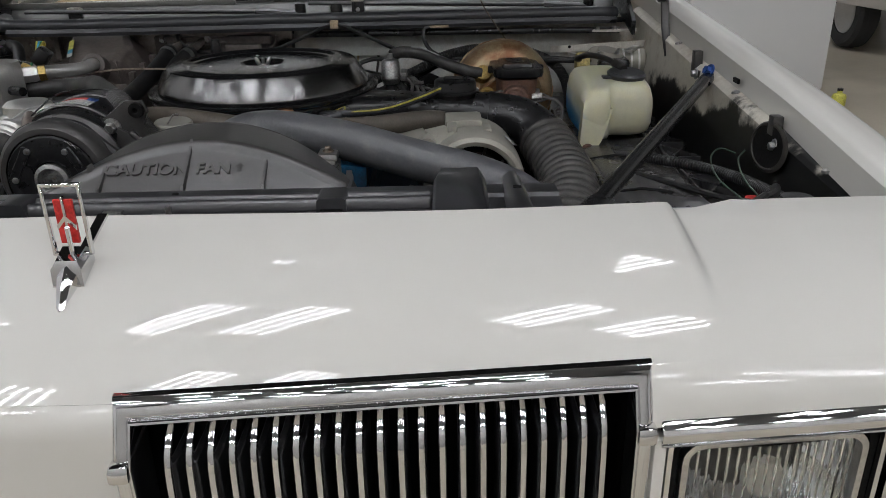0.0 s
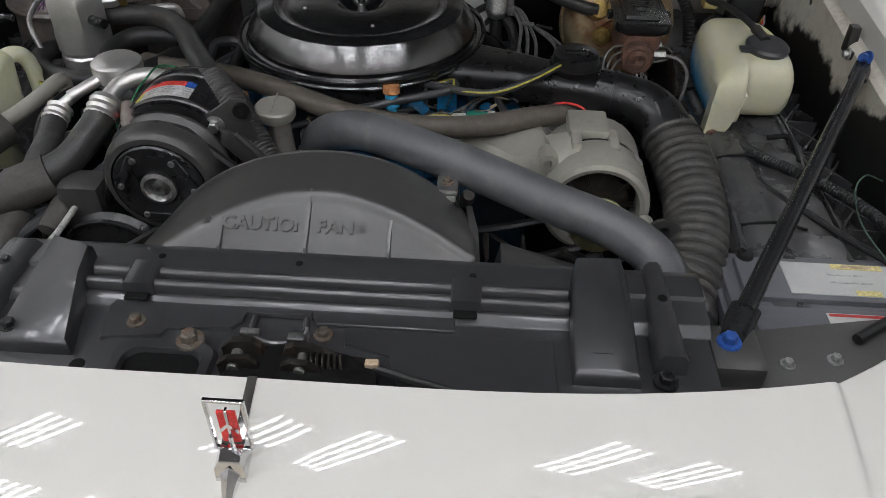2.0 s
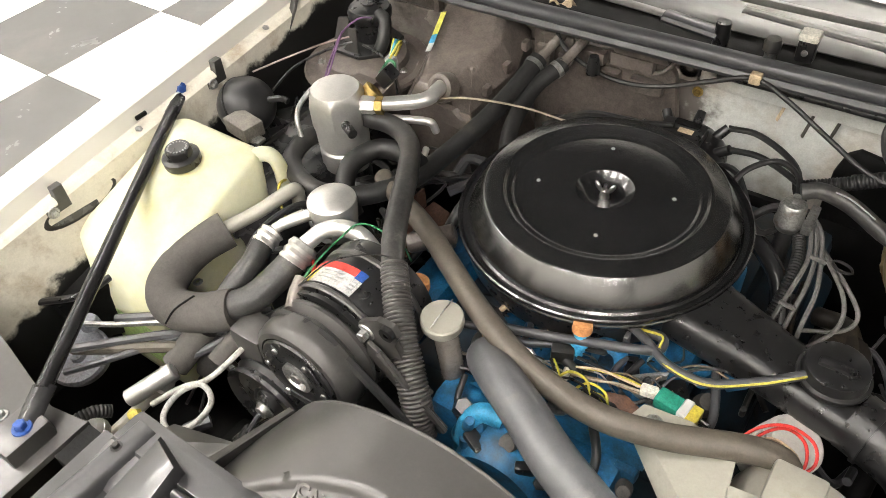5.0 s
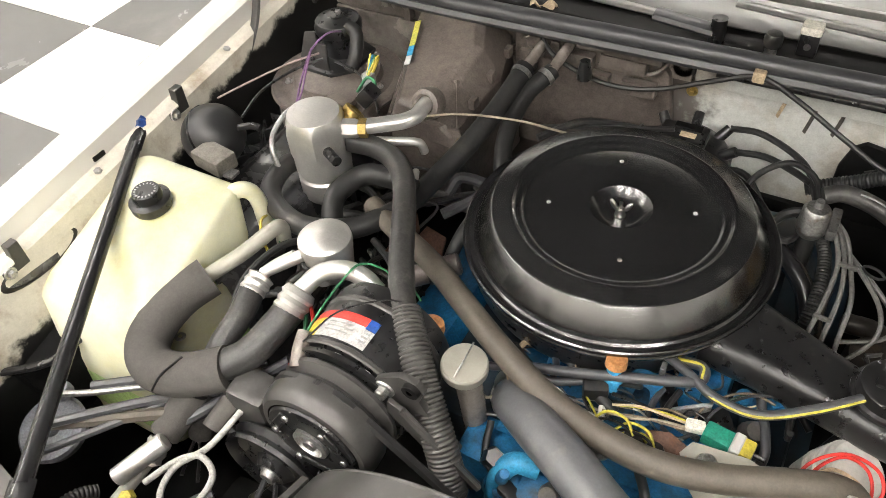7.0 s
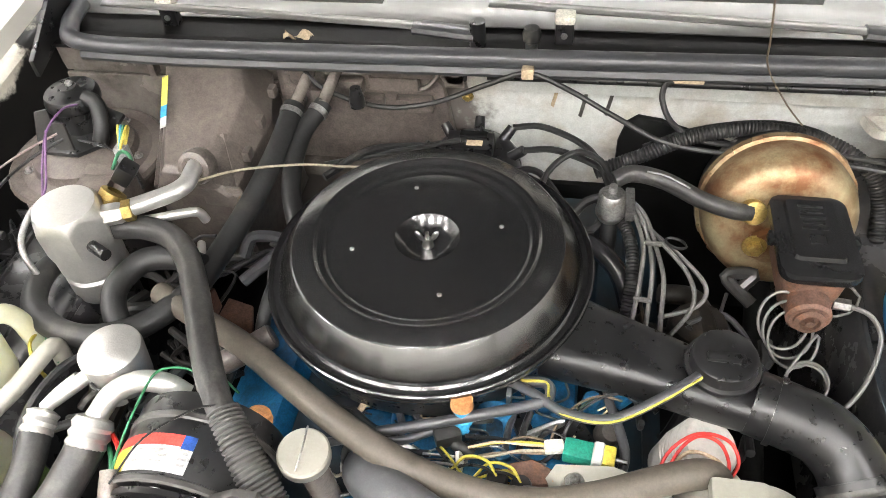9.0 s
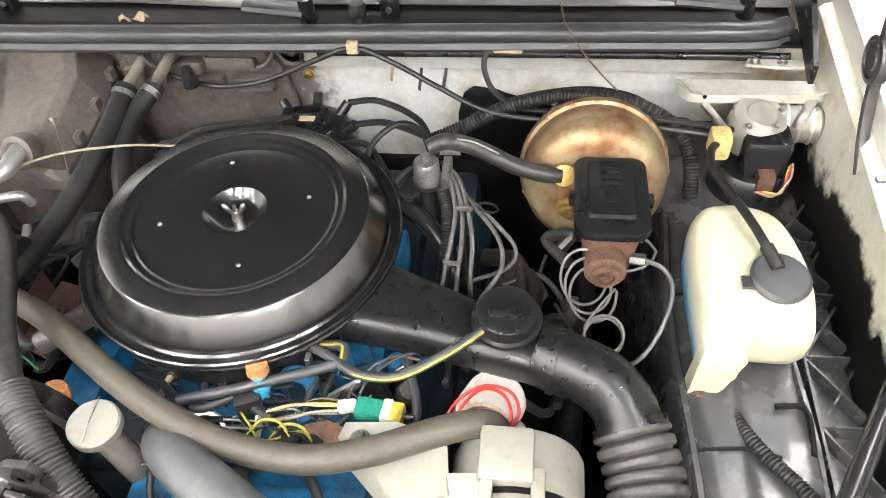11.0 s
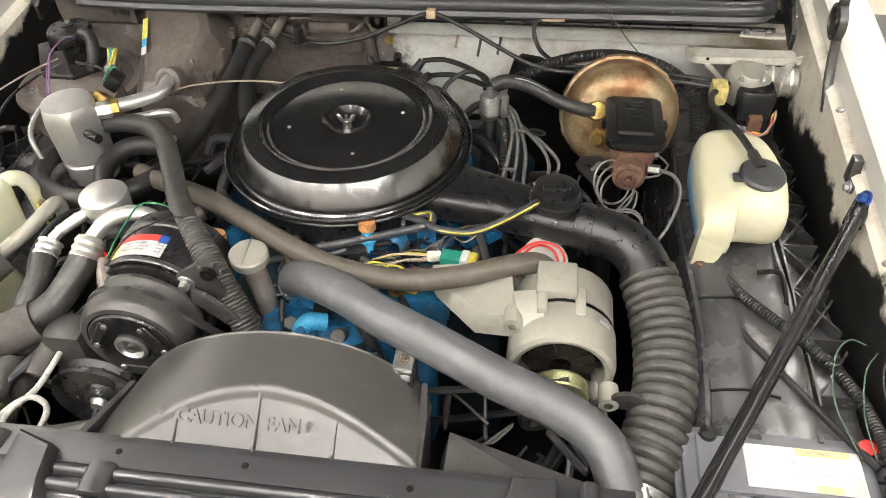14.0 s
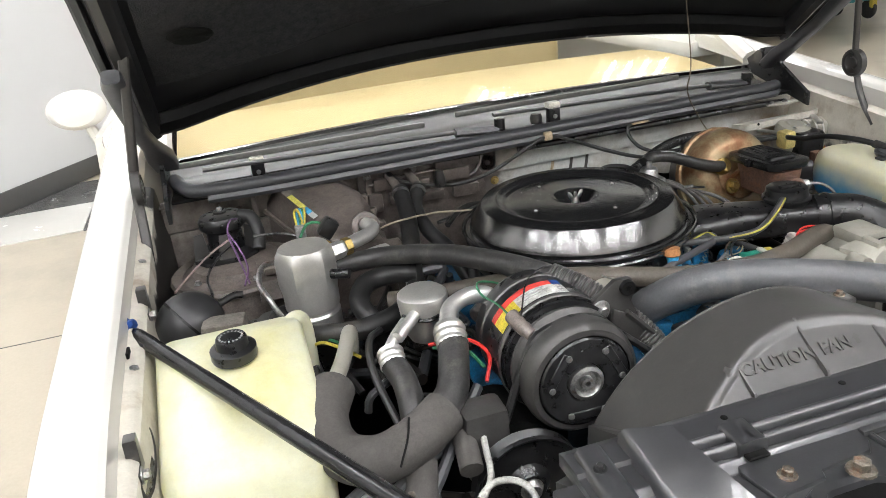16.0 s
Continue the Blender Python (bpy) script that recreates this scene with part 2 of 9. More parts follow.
# ---------------------------------------------------------------- mesh tools
def part(name, bm, material, parent=None, label="", smooth=38):
    me = bpy.data.meshes.new(name)
    bmesh.ops.recalc_face_normals(bm, faces=bm.faces)
    bm.to_mesh(me)
    bm.free()
    for mm in material if isinstance(material, (list, tuple)) else [material]:
        me.materials.append(mm)
    if smooth:
        me.shade_smooth()
        me.set_sharp_from_angle(angle=radians(smooth))
    ob = new(name, me)
    if parent is not None:
        ob.parent = parent
        base = parent.location if parent.type == "EMPTY" else Vector()
        ob.matrix_parent_inverse = Matrix.Translation(-base)
    if label:
        tagged(ob, label)
    return ob


def thing(name, label, category, at=(0, 0, 0), group="", kind=""):
    ob = new(name)
    ob.empty_display_size = 0.05
    ob.location = at
    return tagged(ob, label, category, group, kind)


def box(c, s, bevel=0.0, seg=2, rot=None, bm=None):
    bm = bm or bmesh.new()
    m = Matrix.Translation(c) @ (rot if rot is not None else Matrix.Identity(4)) @ Matrix.Diagonal((*s, 1))
    r = bmesh.ops.create_cube(bm, size=1, matrix=m)
    if bevel:
        es = list({e for v in r["verts"] for e in v.link_edges})
        bmesh.ops.bevel(bm, geom=es, offset=bevel, segments=seg, profile=0.6, affect="EDGES")
    return bm


def basis(d):
    d = Vector(d).normalized()
    a = d.orthogonal().normalized() if abs(d.z) > 0.95 else d.cross(Vector((0, 0, 1))).normalized()
    return a, d.cross(a).normalized(), d


def lathe(profile, c, axis=(0, 0, 1), seg=32, bm=None, mats=None, squash=(1, 1)):
    """profile: rows of radius and height along the axis."""
    bm = bm or bmesh.new()
    a, b, d = basis(axis)
    rings = []
    for r, h in profile:
        if r < 1e-6:
            rings.append([bm.verts.new(Vector(c) + d * h)])
        else:
            rings.append([bm.verts.new(Vector(c) + d * h + (a * math.cos(k) * squash[0] + b * math.sin(k) * squash[1]) * r)
                          for k in (2 * math.pi * i / seg for i in range(seg))])
    for n, (p, q) in enumerate(zip(rings, rings[1:])):
        for i in range(seg):
            j = (i + 1) % seg
            if len(p) == 1 and len(q) == 1:
                continue
            if len(p) == 1:
                f = bm.faces.new((p[0], q[i], q[j]))
            elif len(q) == 1:
                f = bm.faces.new((p[i], p[j], q[0]))
            else:
                f = bm.faces.new((p[i], p[j], q[j], q[i]))
            if mats:
                f.material_index = mats[n]
    return bm


def cyl(p0, p1, r0, r1=None, seg=20, bm=None, edge=0.0):
    r1 = r0 if r1 is None else r1
    d = Vector(p1) - Vector(p0)
    h = d.length
    e = min(edge, h * 0.4)
    prof = [(0, 0), (r0 - e, 0), (r0, e), (r1, h - e), (r1 - e, h), (0, h)] if e else [(0, 0), (r0, 0), (r1, h), (0, h)]
    return lathe(prof, p0, d, seg, bm)


def curve_points(pts, res=6):
    pts = [Vector(p) for p in pts]
    if len(pts) < 3 or res < 2:
        return pts
    ext = [2 * pts[0] - pts[1]] + pts + [2 * pts[-1] - pts[-2]]
    out = []
    for i in range(1, len(ext) - 2):
        p0, p1, p2, p3 = ext[i - 1:i + 3]
        for k in range(res):
            t = k / res
            out.append(0.5 * (2 * p1 + (p2 - p0) * t + (2 * p0 - 5 * p1 + 4 * p2 - p3) * t * t + (3 * p1 - p0 - 3 * p2 + p3) * t ** 3))
    return out + [pts[-1]]


def tube(pts, r, seg=10, res=6, bm=None, ridge=0.0, pitch=0.01, flat=1.0, close=True, sharp=2.2):
    """A round hose along pts; ridge: depth of the folds of a corrugated one, every pitch metres."""
    bm = bm or bmesh.new()
    line = curve_points(pts, res)
    if ridge:
        fine, run, step = [], 0.0, pitch / 8
        for p, q in zip(line, line[1:]):
            n = max(1, round((q - p).length / step))
            fine += [p.lerp(q, k / n) for k in range(n)]
        line = fine + [line[-1]]
    up, rings, run = None, [], 0.0
    for i, p in enumerate(line):
        d = (line[min(i + 1, len(line) - 1)] - line[max(i - 1, 0)]).normalized()
        if up is None:
            up = d.orthogonal().normalized() if abs(d.z) > 0.9 else (Vector((0, 0, 1)) - d * d.z).normalized()
        up = (up - d * up.dot(d)).normalized()
        side = d.cross(up)
        if i:
            run += (p - line[i - 1]).length
        rad = r(run) if callable(r) else r
        if ridge:
            rad -= ridge * (0.5 - 0.5 * math.cos(2 * math.pi * run / pitch)) ** sharp
        rings.append([bm.verts.new(p + (side * math.cos(k) + up * math.sin(k) * flat) * rad) for k in (2 * math.pi * n / seg for n in range(seg))])
    for a, b in zip(rings, rings[1:]):
        for i in range(seg):
            bm.faces.new((a[i], a[(i + 1) % seg], b[(i + 1) % seg], b[i]))
    if close:
        bm.faces.new(rings[0][::-1])
        bm.faces.new(rings[-1])
    return bm


def surf(f, nu, nv, thick=0.0, bm=None):
    """A sheet from f(u, v); thick: how far a second sheet lies below the first."""
    bm = bm or bmesh.new()
    pts = [[Vector(f(u / nu, v / nv)) for v in range(nv + 1)] for u in range(nu + 1)]
    top = [[bm.verts.new(p) for p in row] for row in pts]
    for u in range(nu):
        for v in range(nv):
            bm.faces.new((top[u][v], top[u + 1][v], top[u + 1][v + 1], top[u][v + 1]))
    if thick:
        bm.normal_update()
        low = [[bm.verts.new(p.co - p.normal * thick) for p in row] for row in top]
        for u in range(nu):
            for v in range(nv):
                bm.faces.new((low[u][v], low[u][v + 1], low[u + 1][v + 1], low[u + 1][v]))
        ring = [(u, 0) for u in range(nu)] + [(nu, v) for v in range(nv)] + [(u, nv) for u in range(nu, 0, -1)] + [(0, v) for v in range(nv, 0, -1)]
        for (a, b), (c, d) in zip(ring, ring[1:] + ring[:1]):
            bm.faces.new((top[a][b], low[a][b], low[c][d], top[c][d]))
    return bm


def prism(outline, lo, hi, axis="z", bevel=0.0, seg=2, bm=None, holes=()):
    """An outline in two axes, drawn out along the third from lo to hi."""
    bm = bm or bmesh.new()

    def at(p, h):
        return {"z": (p[0], p[1], h), "y": (p[0], h, p[1]), "x": (h, p[0], p[1])}[axis]

    a = [bm.verts.new(at(p, lo)) for p in outline]
    b = [bm.verts.new(at(p, hi)) for p in outline]
    fs = [bm.faces.new(a), bm.faces.new(b)]
    n = len(a)
    for i in range(n):
        fs.append(bm.faces.new((a[i], a[(i + 1) % n], b[(i + 1) % n], b[i])))
    if bevel:
        es = list({e for f in fs for e in f.edges})
        bmesh.ops.bevel(bm, geom=es, offset=bevel, segments=seg, profile=0.6, affect="EDGES")
    return bm


def round_outline(w, d, r, c=(0, 0), seg=5):
    out = []
    for k, (sx, sy) in enumerate(((1, 1), (-1, 1), (-1, -1), (1, -1))):
        for i in range(seg + 1):
            a = math.pi / 2 * (k + i / seg)
            out.append((c[0] + sx * (w / 2 - r) + r * math.cos(a), c[1] + sy * (d / 2 - r) + r * math.sin(a)))
    return out


def loft(sections, bm=None, caps=True):
    bm = bm or bmesh.new()
    rings = [[bm.verts.new(p) for p in s] for s in sections]
    n = len(rings[0])
    for a, b in zip(rings, rings[1:]):
        for i in range(n):
            bm.faces.new((a[i], a[(i + 1) % n], b[(i + 1) % n], b[i]))
    if caps:
        bm.faces.new(rings[0][::-1])
        bm.faces.new(rings[-1])
    return bm


def text_mesh(words, size, depth, m):
    cu = bpy.data.curves.new("writing", "FONT")
    cu.offset = 0.0006
    cu.body, cu.size, cu.extrude, cu.align_x, cu.align_y = words, size, depth, "CENTER", "CENTER"
    ob = bpy.data.objects.new("writing", cu)
    scene.collection.objects.link(ob)
    me = bpy.data.meshes.new_from_object(ob.evaluated_get(bpy.context.evaluated_depsgraph_get()))
    bm = bmesh.new()
    bm.from_mesh(me)
    bm.transform(m)
    bpy.data.objects.remove(ob)
    bpy.data.curves.remove(cu)
    bpy.data.meshes.remove(me)
    return bm


def bolt(c, axis, r, mat_, parent, name="bolt", washer=True):
    a = Vector(axis).normalized()
    bm = lathe([(0, r * 1.15), (r * 0.8, r * 1.15), (r, r * 0.95), (r, 0)], Vector(c) + a * r * 0.3, a, 6)
    if washer:
        lathe([(0, r * 0.35), (r * 1.55, r * 0.3), (r * 1.65, 0)], c, a, 16, bm)
    return part(name, bm, mat_, parent)

# ---------------------------------------------------------------- the room
CX = 0.022  # the car's centre line


# darker copy of the wall paint for the unseen south wall, sets reflections
M_DIMWALL = mat("wall_dimmed_for_reflections", (0.42, 0.41, 0.39), 0.7, var=0.1, scale=2)


def room():
    fl = thing("floor", "smooth tan concrete showroom floor", "floor", kind="structure")
    part("floor_slab", box((0.5, 2.0, -0.06), (20, 20, 0.1)), M_FLOOR, fl)
    for name, c, s in (("wall_south", (0.5, -8.05, 3.2), (20.2, 0.1, 6.4)), ("wall_north", (0.5, 12.05, 3.2), (20.2, 0.1, 6.4)),
                       ("wall_west", (-9.55, 2, 3.2), (0.1, 20, 6.4)), ("wall_east", (10.55, 2, 3.2), (0.1, 20, 6.4))):
        tagged(part(name, box(c, s), M_DIMWALL if name == "wall_south" else M_WALL), "unseen wall far in front of the car, dimmed for reflections" if name == "wall_south" else "plain white painted showroom wall", "wall", kind="structure")
    tagged(part("ceiling", box((0.5, 2, 6.45), (20.2, 20.2, 0.1)), M_CEIL), "dim grey roof deck of the hall", "ceiling", kind="structure")
    # the slanting white wall with its dark skirting beside the car
    turn = Matrix.Rotation(math.atan2(0.82, 0.57), 4, "Z")
    at = Vector((-2.06, 4.12, 0)) - Vector((0.82, -0.57, 0)) * 0.12
    tagged(part("wall_slanted", box(at + Vector((0, 0, 3.195)), (9.0, 0.1, 6.38), rot=turn), M_WALL), "white wall running at a slant behind the car", "wall", kind="structure")
    tagged(part("baseboard", box(at + Vector((0.82, -0.57, 0)) * 0.06 + Vector((0, 0, 0.07)), (9.0, 0.02, 0.14), 0.004, rot=turn), M_BASE), "dark skirting board along the slanted wall", "baseboard", kind="structure")
    # white partition end beside the car
    tagged(part("wall_partition", box((2.55, 4.10, 1.3), (1.0, 0.14, 2.6), 0.004), M_WALL), "white partition end standing on the floor", "wall", kind="structure")


room()


def floor_tiles():
    fl = bpy.data.objects["floor"]
    side = 0.61
    meshes = {}
    for name, m in (("pale", M_TILEW), ("dark", M_TILEG)):
        bm = box((0, 0, -0.003), (side - 0.003, side - 0.003, 0.012), 0.0015, 1)
        me = bpy.data.meshes.new("floor_tile")
        bm.to_mesh(me)
        bm.free()
        me.materials.append(m)
        meshes[name] = me
    for i in range(-4, 14):
        for j in range(-6, 7):
            x, y = -2.71 + side * (i + 0.5), 0.52 + side * (j + 0.5)
            if (x > 1.2 and y > 2.5) or x > 4.6 or -0.8 < x < 0.9 or (-2.1 < x < 0 and y < 3.3) or y < -0.9:
                continue
            t = new("floor_tile", meshes["pale" if (i + j) % 2 == 0 else "dark"])
            t.location = (x, y, -0.004)
            t.parent = fl


floor_tiles()


def floor_joints():
    fl = bpy.data.objects["floor"]
    for d in (2.0, 0.5, -1.0):
        part("expansion_joint", box((-1.5, d + 0.1, -0.0115), (1.15, 0.006, 0.006)), M_BASE, fl)


floor_joints()


def light_fixture():
    ob = thing("ceiling_light", "white four-tube fluorescent high-bay light, lit", "light", (0, 0, 6.2), "ceiling lights")
    part("housing", prism([(-0.30, 6.10), (-0.26, 6.20), (0.26, 6.20), (0.30, 6.10), (0.24, 6.14), (-0.24, 6.14)], -0.64, 0.64, "x"), M_WALL, ob)
    for k in (-0.06, 0.06):
        part("hanger", cyl((0.4 if k > 0 else -0.4, 0, 6.2), (0.4 if k > 0 else -0.4, 0, 6.4), 0.006, seg=8), M_STEEL, ob)
    for k in (-0.18, -0.06, 0.06, 0.18):
        part("tube", cyl((-0.6, k, 6.11), (0.6, k, 6.11), 0.018, seg=12), TUBE, ob, "glowing fluorescent tube")
    return ob


first_light = light_fixture()
first_light.location = (-7.32, -6.88, 6.2)
first_light.rotation_euler = (0, 0, radians(LIGHT_TURN))
LIGHTS = [(x + k * 0.42, y - k * 0.12) for y in (-7.0, -4.2, -1.4, 1.8, 5.0) for x in (-6.9, -3.9, -0.9, 2.1, 5.1) for k in (-1, 1) if x < 4 or y < -2]
for x, y in LIGHTS[1:]:
    copy_thing(first_light, pose(x, y, 6.2, 0, 0, LIGHT_TURN))


# ---------------------------------------------------------------- the car's body
def smooth(a, b, v):
    t = min(1, max(0, (v - a) / (b - a)))
    return t * t * (3 - 2 * t)


def lerp_table(rows, v):
    for (a, p), (b, q) in zip(rows, rows[1:]):
        if v <= b:
            return p + (q - p) * (v - a) / (b - a)
    return rows[-1][1]


def fender_top(y):
    return 0.978 + 0.10 * y


car = thing("car_body", "white vintage car front end with its hood raised", "car", (CX, 0.3, 0))


def sweep(x):
    """How far the front face runs back towards the corners."""
    return 0.079 * max(0.0, abs(x - CX) - 0.061)


def fronted(bm):
    """Sweeps a part of the front face back with the nose and leans it forward towards its foot."""
    for v in bm.verts:
        v.co.y += sweep(v.co.x) - 0.46 * (0.870 - min(0.870, max(v.co.z, 0.825)))
    return bm


def nose(x, y):
    """Height of the nose panel: a crowned middle, a crease that fades forward, and lower shoulders."""
    a, s = abs(x - CX), (y + 0.785) / -0.153
    q = max(0.0, (y + 0.738) / -0.20)
    mid = 0.940 - 0.045 * s - 0.037 * s ** 3
    crease = 0.924 - 0.026 * q - 0.036 * q ** 3
    out = 0.906 - 0.014 * q - 0.036 * q ** 3 - 0.06 * smooth(0.74, 0.87, a) ** 2
    if a < 0.494:
        t = (a / 0.494) ** 2
        return mid * (1 - t) + crease * t
    z = crease + (out - crease) * min(1.0, max(0.0, (a - 0.494) / 0.10))
    return z - 0.009 * smooth(0.492, 0.506, a) * smooth(0.62, 0.51, a) * smooth(-0.92, -0.80, y)


def nose_rear(a):
    if a < 0.494:
        return -0.785 + 0.047 * (a / 0.494) ** 3
    return -0.738 + 0.65 * min(a - 0.494, 0.08)


def header_panel():
    def f(u, v):
        k = abs(2 * u - 1)
        a = lerp_table([(0, 0), (0.45, 0.46), (0.70, 0.54), (1.0, 0.85)], k)
        x = CX + math.copysign(a, u - 0.5)
        back = nose_rear(a)
        y = back + (-0.938 - back) * v
        return x, y + sweep(x) * v, nose(x, y)

    part("header_panel", surf(f, 180, 24, 0.004), M_PAINT, car, "glossy white nose panel", 60)

    def bridge(u, v):
        t = math.pi / 4 * (1 + min(1.0, v / 0.4))
        drop = 0.03 * (math.sin(t) - math.sin(math.pi / 4)), 0.03 * (math.cos(math.pi / 4) - math.cos(t))
        return CX - 0.062 + 0.124 * u, -0.938 - drop[0], 0.858 - drop[1] - 0.24 * max(0.0, (v - 0.4) / 0.6)

    part("header_edge", tube([Vector(f(u / 90, 0)) + Vector((0, 0, -0.003)) for u in range(91)], 0.0035, 8, 2), M_PAINT, car)
    part("nose_bridge", surf(bridge, 8, 20, 0.004), M_PAINT, car)
    for s in (-1, 1):
        xs = sorted((CX + s * 0.44, CX + s * 0.85))

        def brow(u, v):
            x = xs[0] + (xs[1] - xs[0]) * u
            top = nose(x, -0.938)
            t = math.pi * (1 + 2 * v) / 6
            return x, -0.938 + sweep(x) - 0.0414 * (math.sin(t) - 0.5), top + (0.824 - top) * (0.866 - math.cos(t)) / 0.866

        part("fascia_strip", surf(brow, 20, 8, 0.004), M_PAINT, car)
        # backing sheet whose near-black colour is the shade behind the lamps
        part("lamp_backing", fronted(box((sum(xs) / 2 + s * 0.02, -0.885, 0.72), (0.40, 0.02, 0.20))), M_OVERGAP, car, "near-black sheet for the shade behind the headlamps")
        part("lamp_post", fronted(box((CX + s * 0.4475, -0.932, 0.715), (0.010, 0.026, 0.20), 0.003)), M_PAINT, car)
        part("lower_fascia", fronted(box((sum(xs) / 2, -0.925, 0.645), (xs[1] - xs[0], 0.02, 0.09), 0.004)), M_PAINT, car)
    part("lower_nose", box((CX, -0.86, 0.48), (1.66, 0.12, 0.26), 0.02), M_PAINT, car)


def flange_paint(name, slope, edge):
    base = mat(name, (0.58, 0.55, 0.475), 0.42, var=0.06, scale=8, dirt=(0.24, 0.165, 0.09), amount=0.30, dscale=13, fine=0.08)
    return ragged(base, (0.006, 0.006, 0.006), slope, edge, 0.010, 0.15, 10)


M_FLANGE = flange_paint("oversprayed_inner_flange", (0, 0.06, 1), 0.872)
M_FLANGEL = flange_paint("oversprayed_inner_flange_far_side", (0, -0.25, 1), 0.886)


def fender(side):
    x_in, s = CX + side * 0.763, side

    def f(u, v):
        y = -0.80 + 1.62 * u
        zt = fender_top(y)
        prof = [(0.0, -0.045), (0.003, -0.010), (0.012, -0.002), (0.028, 0.0), (0.055, -0.004), (0.078, -0.018), (0.094, -0.05), (0.104, -0.12), (0.11, -0.28), (0.09, -0.55)]
        k = v * (len(prof) - 1)
        i = min(int(k), len(prof) - 2)
        t = k - i
        dx, dz = (prof[i][n] * (1 - t) + prof[i + 1][n] * t for n in (0, 1))
        pinch = 0.02 * smooth(-0.3, -0.8, y)
        return x_in + s * (dx - pinch), y, zt + dz

    part("fender", surf(f, 40, 27, 0.002), M_PAINT, car, "glossy white fender")

    def g(u, v):
        y = -0.66 + 1.1 * u
        z0 = fender_top(y) - 0.042
        prof = [(0.002, 0.0), (-0.012, -0.003), (-0.019, -0.009), (-0.022, -0.045), (-0.028, -0.075), (-0.032, -0.11), (-0.034, -0.33)]
        k = v * 6
        i = min(int(k), 5)
        t = k - i
        return x_in + s * (prof[i][0] * (1 - t) + prof[i + 1][0] * t), y, z0 + prof[i][1] * (1 - t) + prof[i + 1][1] * t

    part("inner_flange", surf(g, 60, 18, 0.002), M_FLANGE if side > 0 else M_FLANGEL, car, "dirty white inner flange under ragged black overspray")
    part("inner_wall", box((x_in - s * 0.055, -0.1, 0.49), (0.02, 1.2, 0.26)), M_OVERGAP, car, "black oversprayed inner wall")
    for y in (-0.52, -0.21, 0.10):
        part("flange_bolt", lathe([(0, 0.004), (0.006, 0.003), (0.007, 0)], (x_in - s * 0.010, y, fender_top(y) - 0.044), (-s * 0.2, 0, 1), 6), M_STEEL, car)
    return x_in


header_panel()
fender(1)
fender(-1)


M_COWL = mat("dark_dusty_cowl_metal", (0.135, 0.134, 0.13), 0.4, 0.6, var=0.1, scale=10, bump=0.0, dirt=(0.05, 0.048, 0.045), amount=0.35, dscale=6, stretch=(0.4, 1, 1), fine=0.06)


M_GRIMYSTEEL = mat("grimy_grey_brown_steel", (0.27, 0.24, 0.215), 0.23, 0.3, var=0.2, scale=9, bump=0.06, dirt=(0.045, 0.037, 0.031), amount=0.46, dscale=11, fine=0.15)


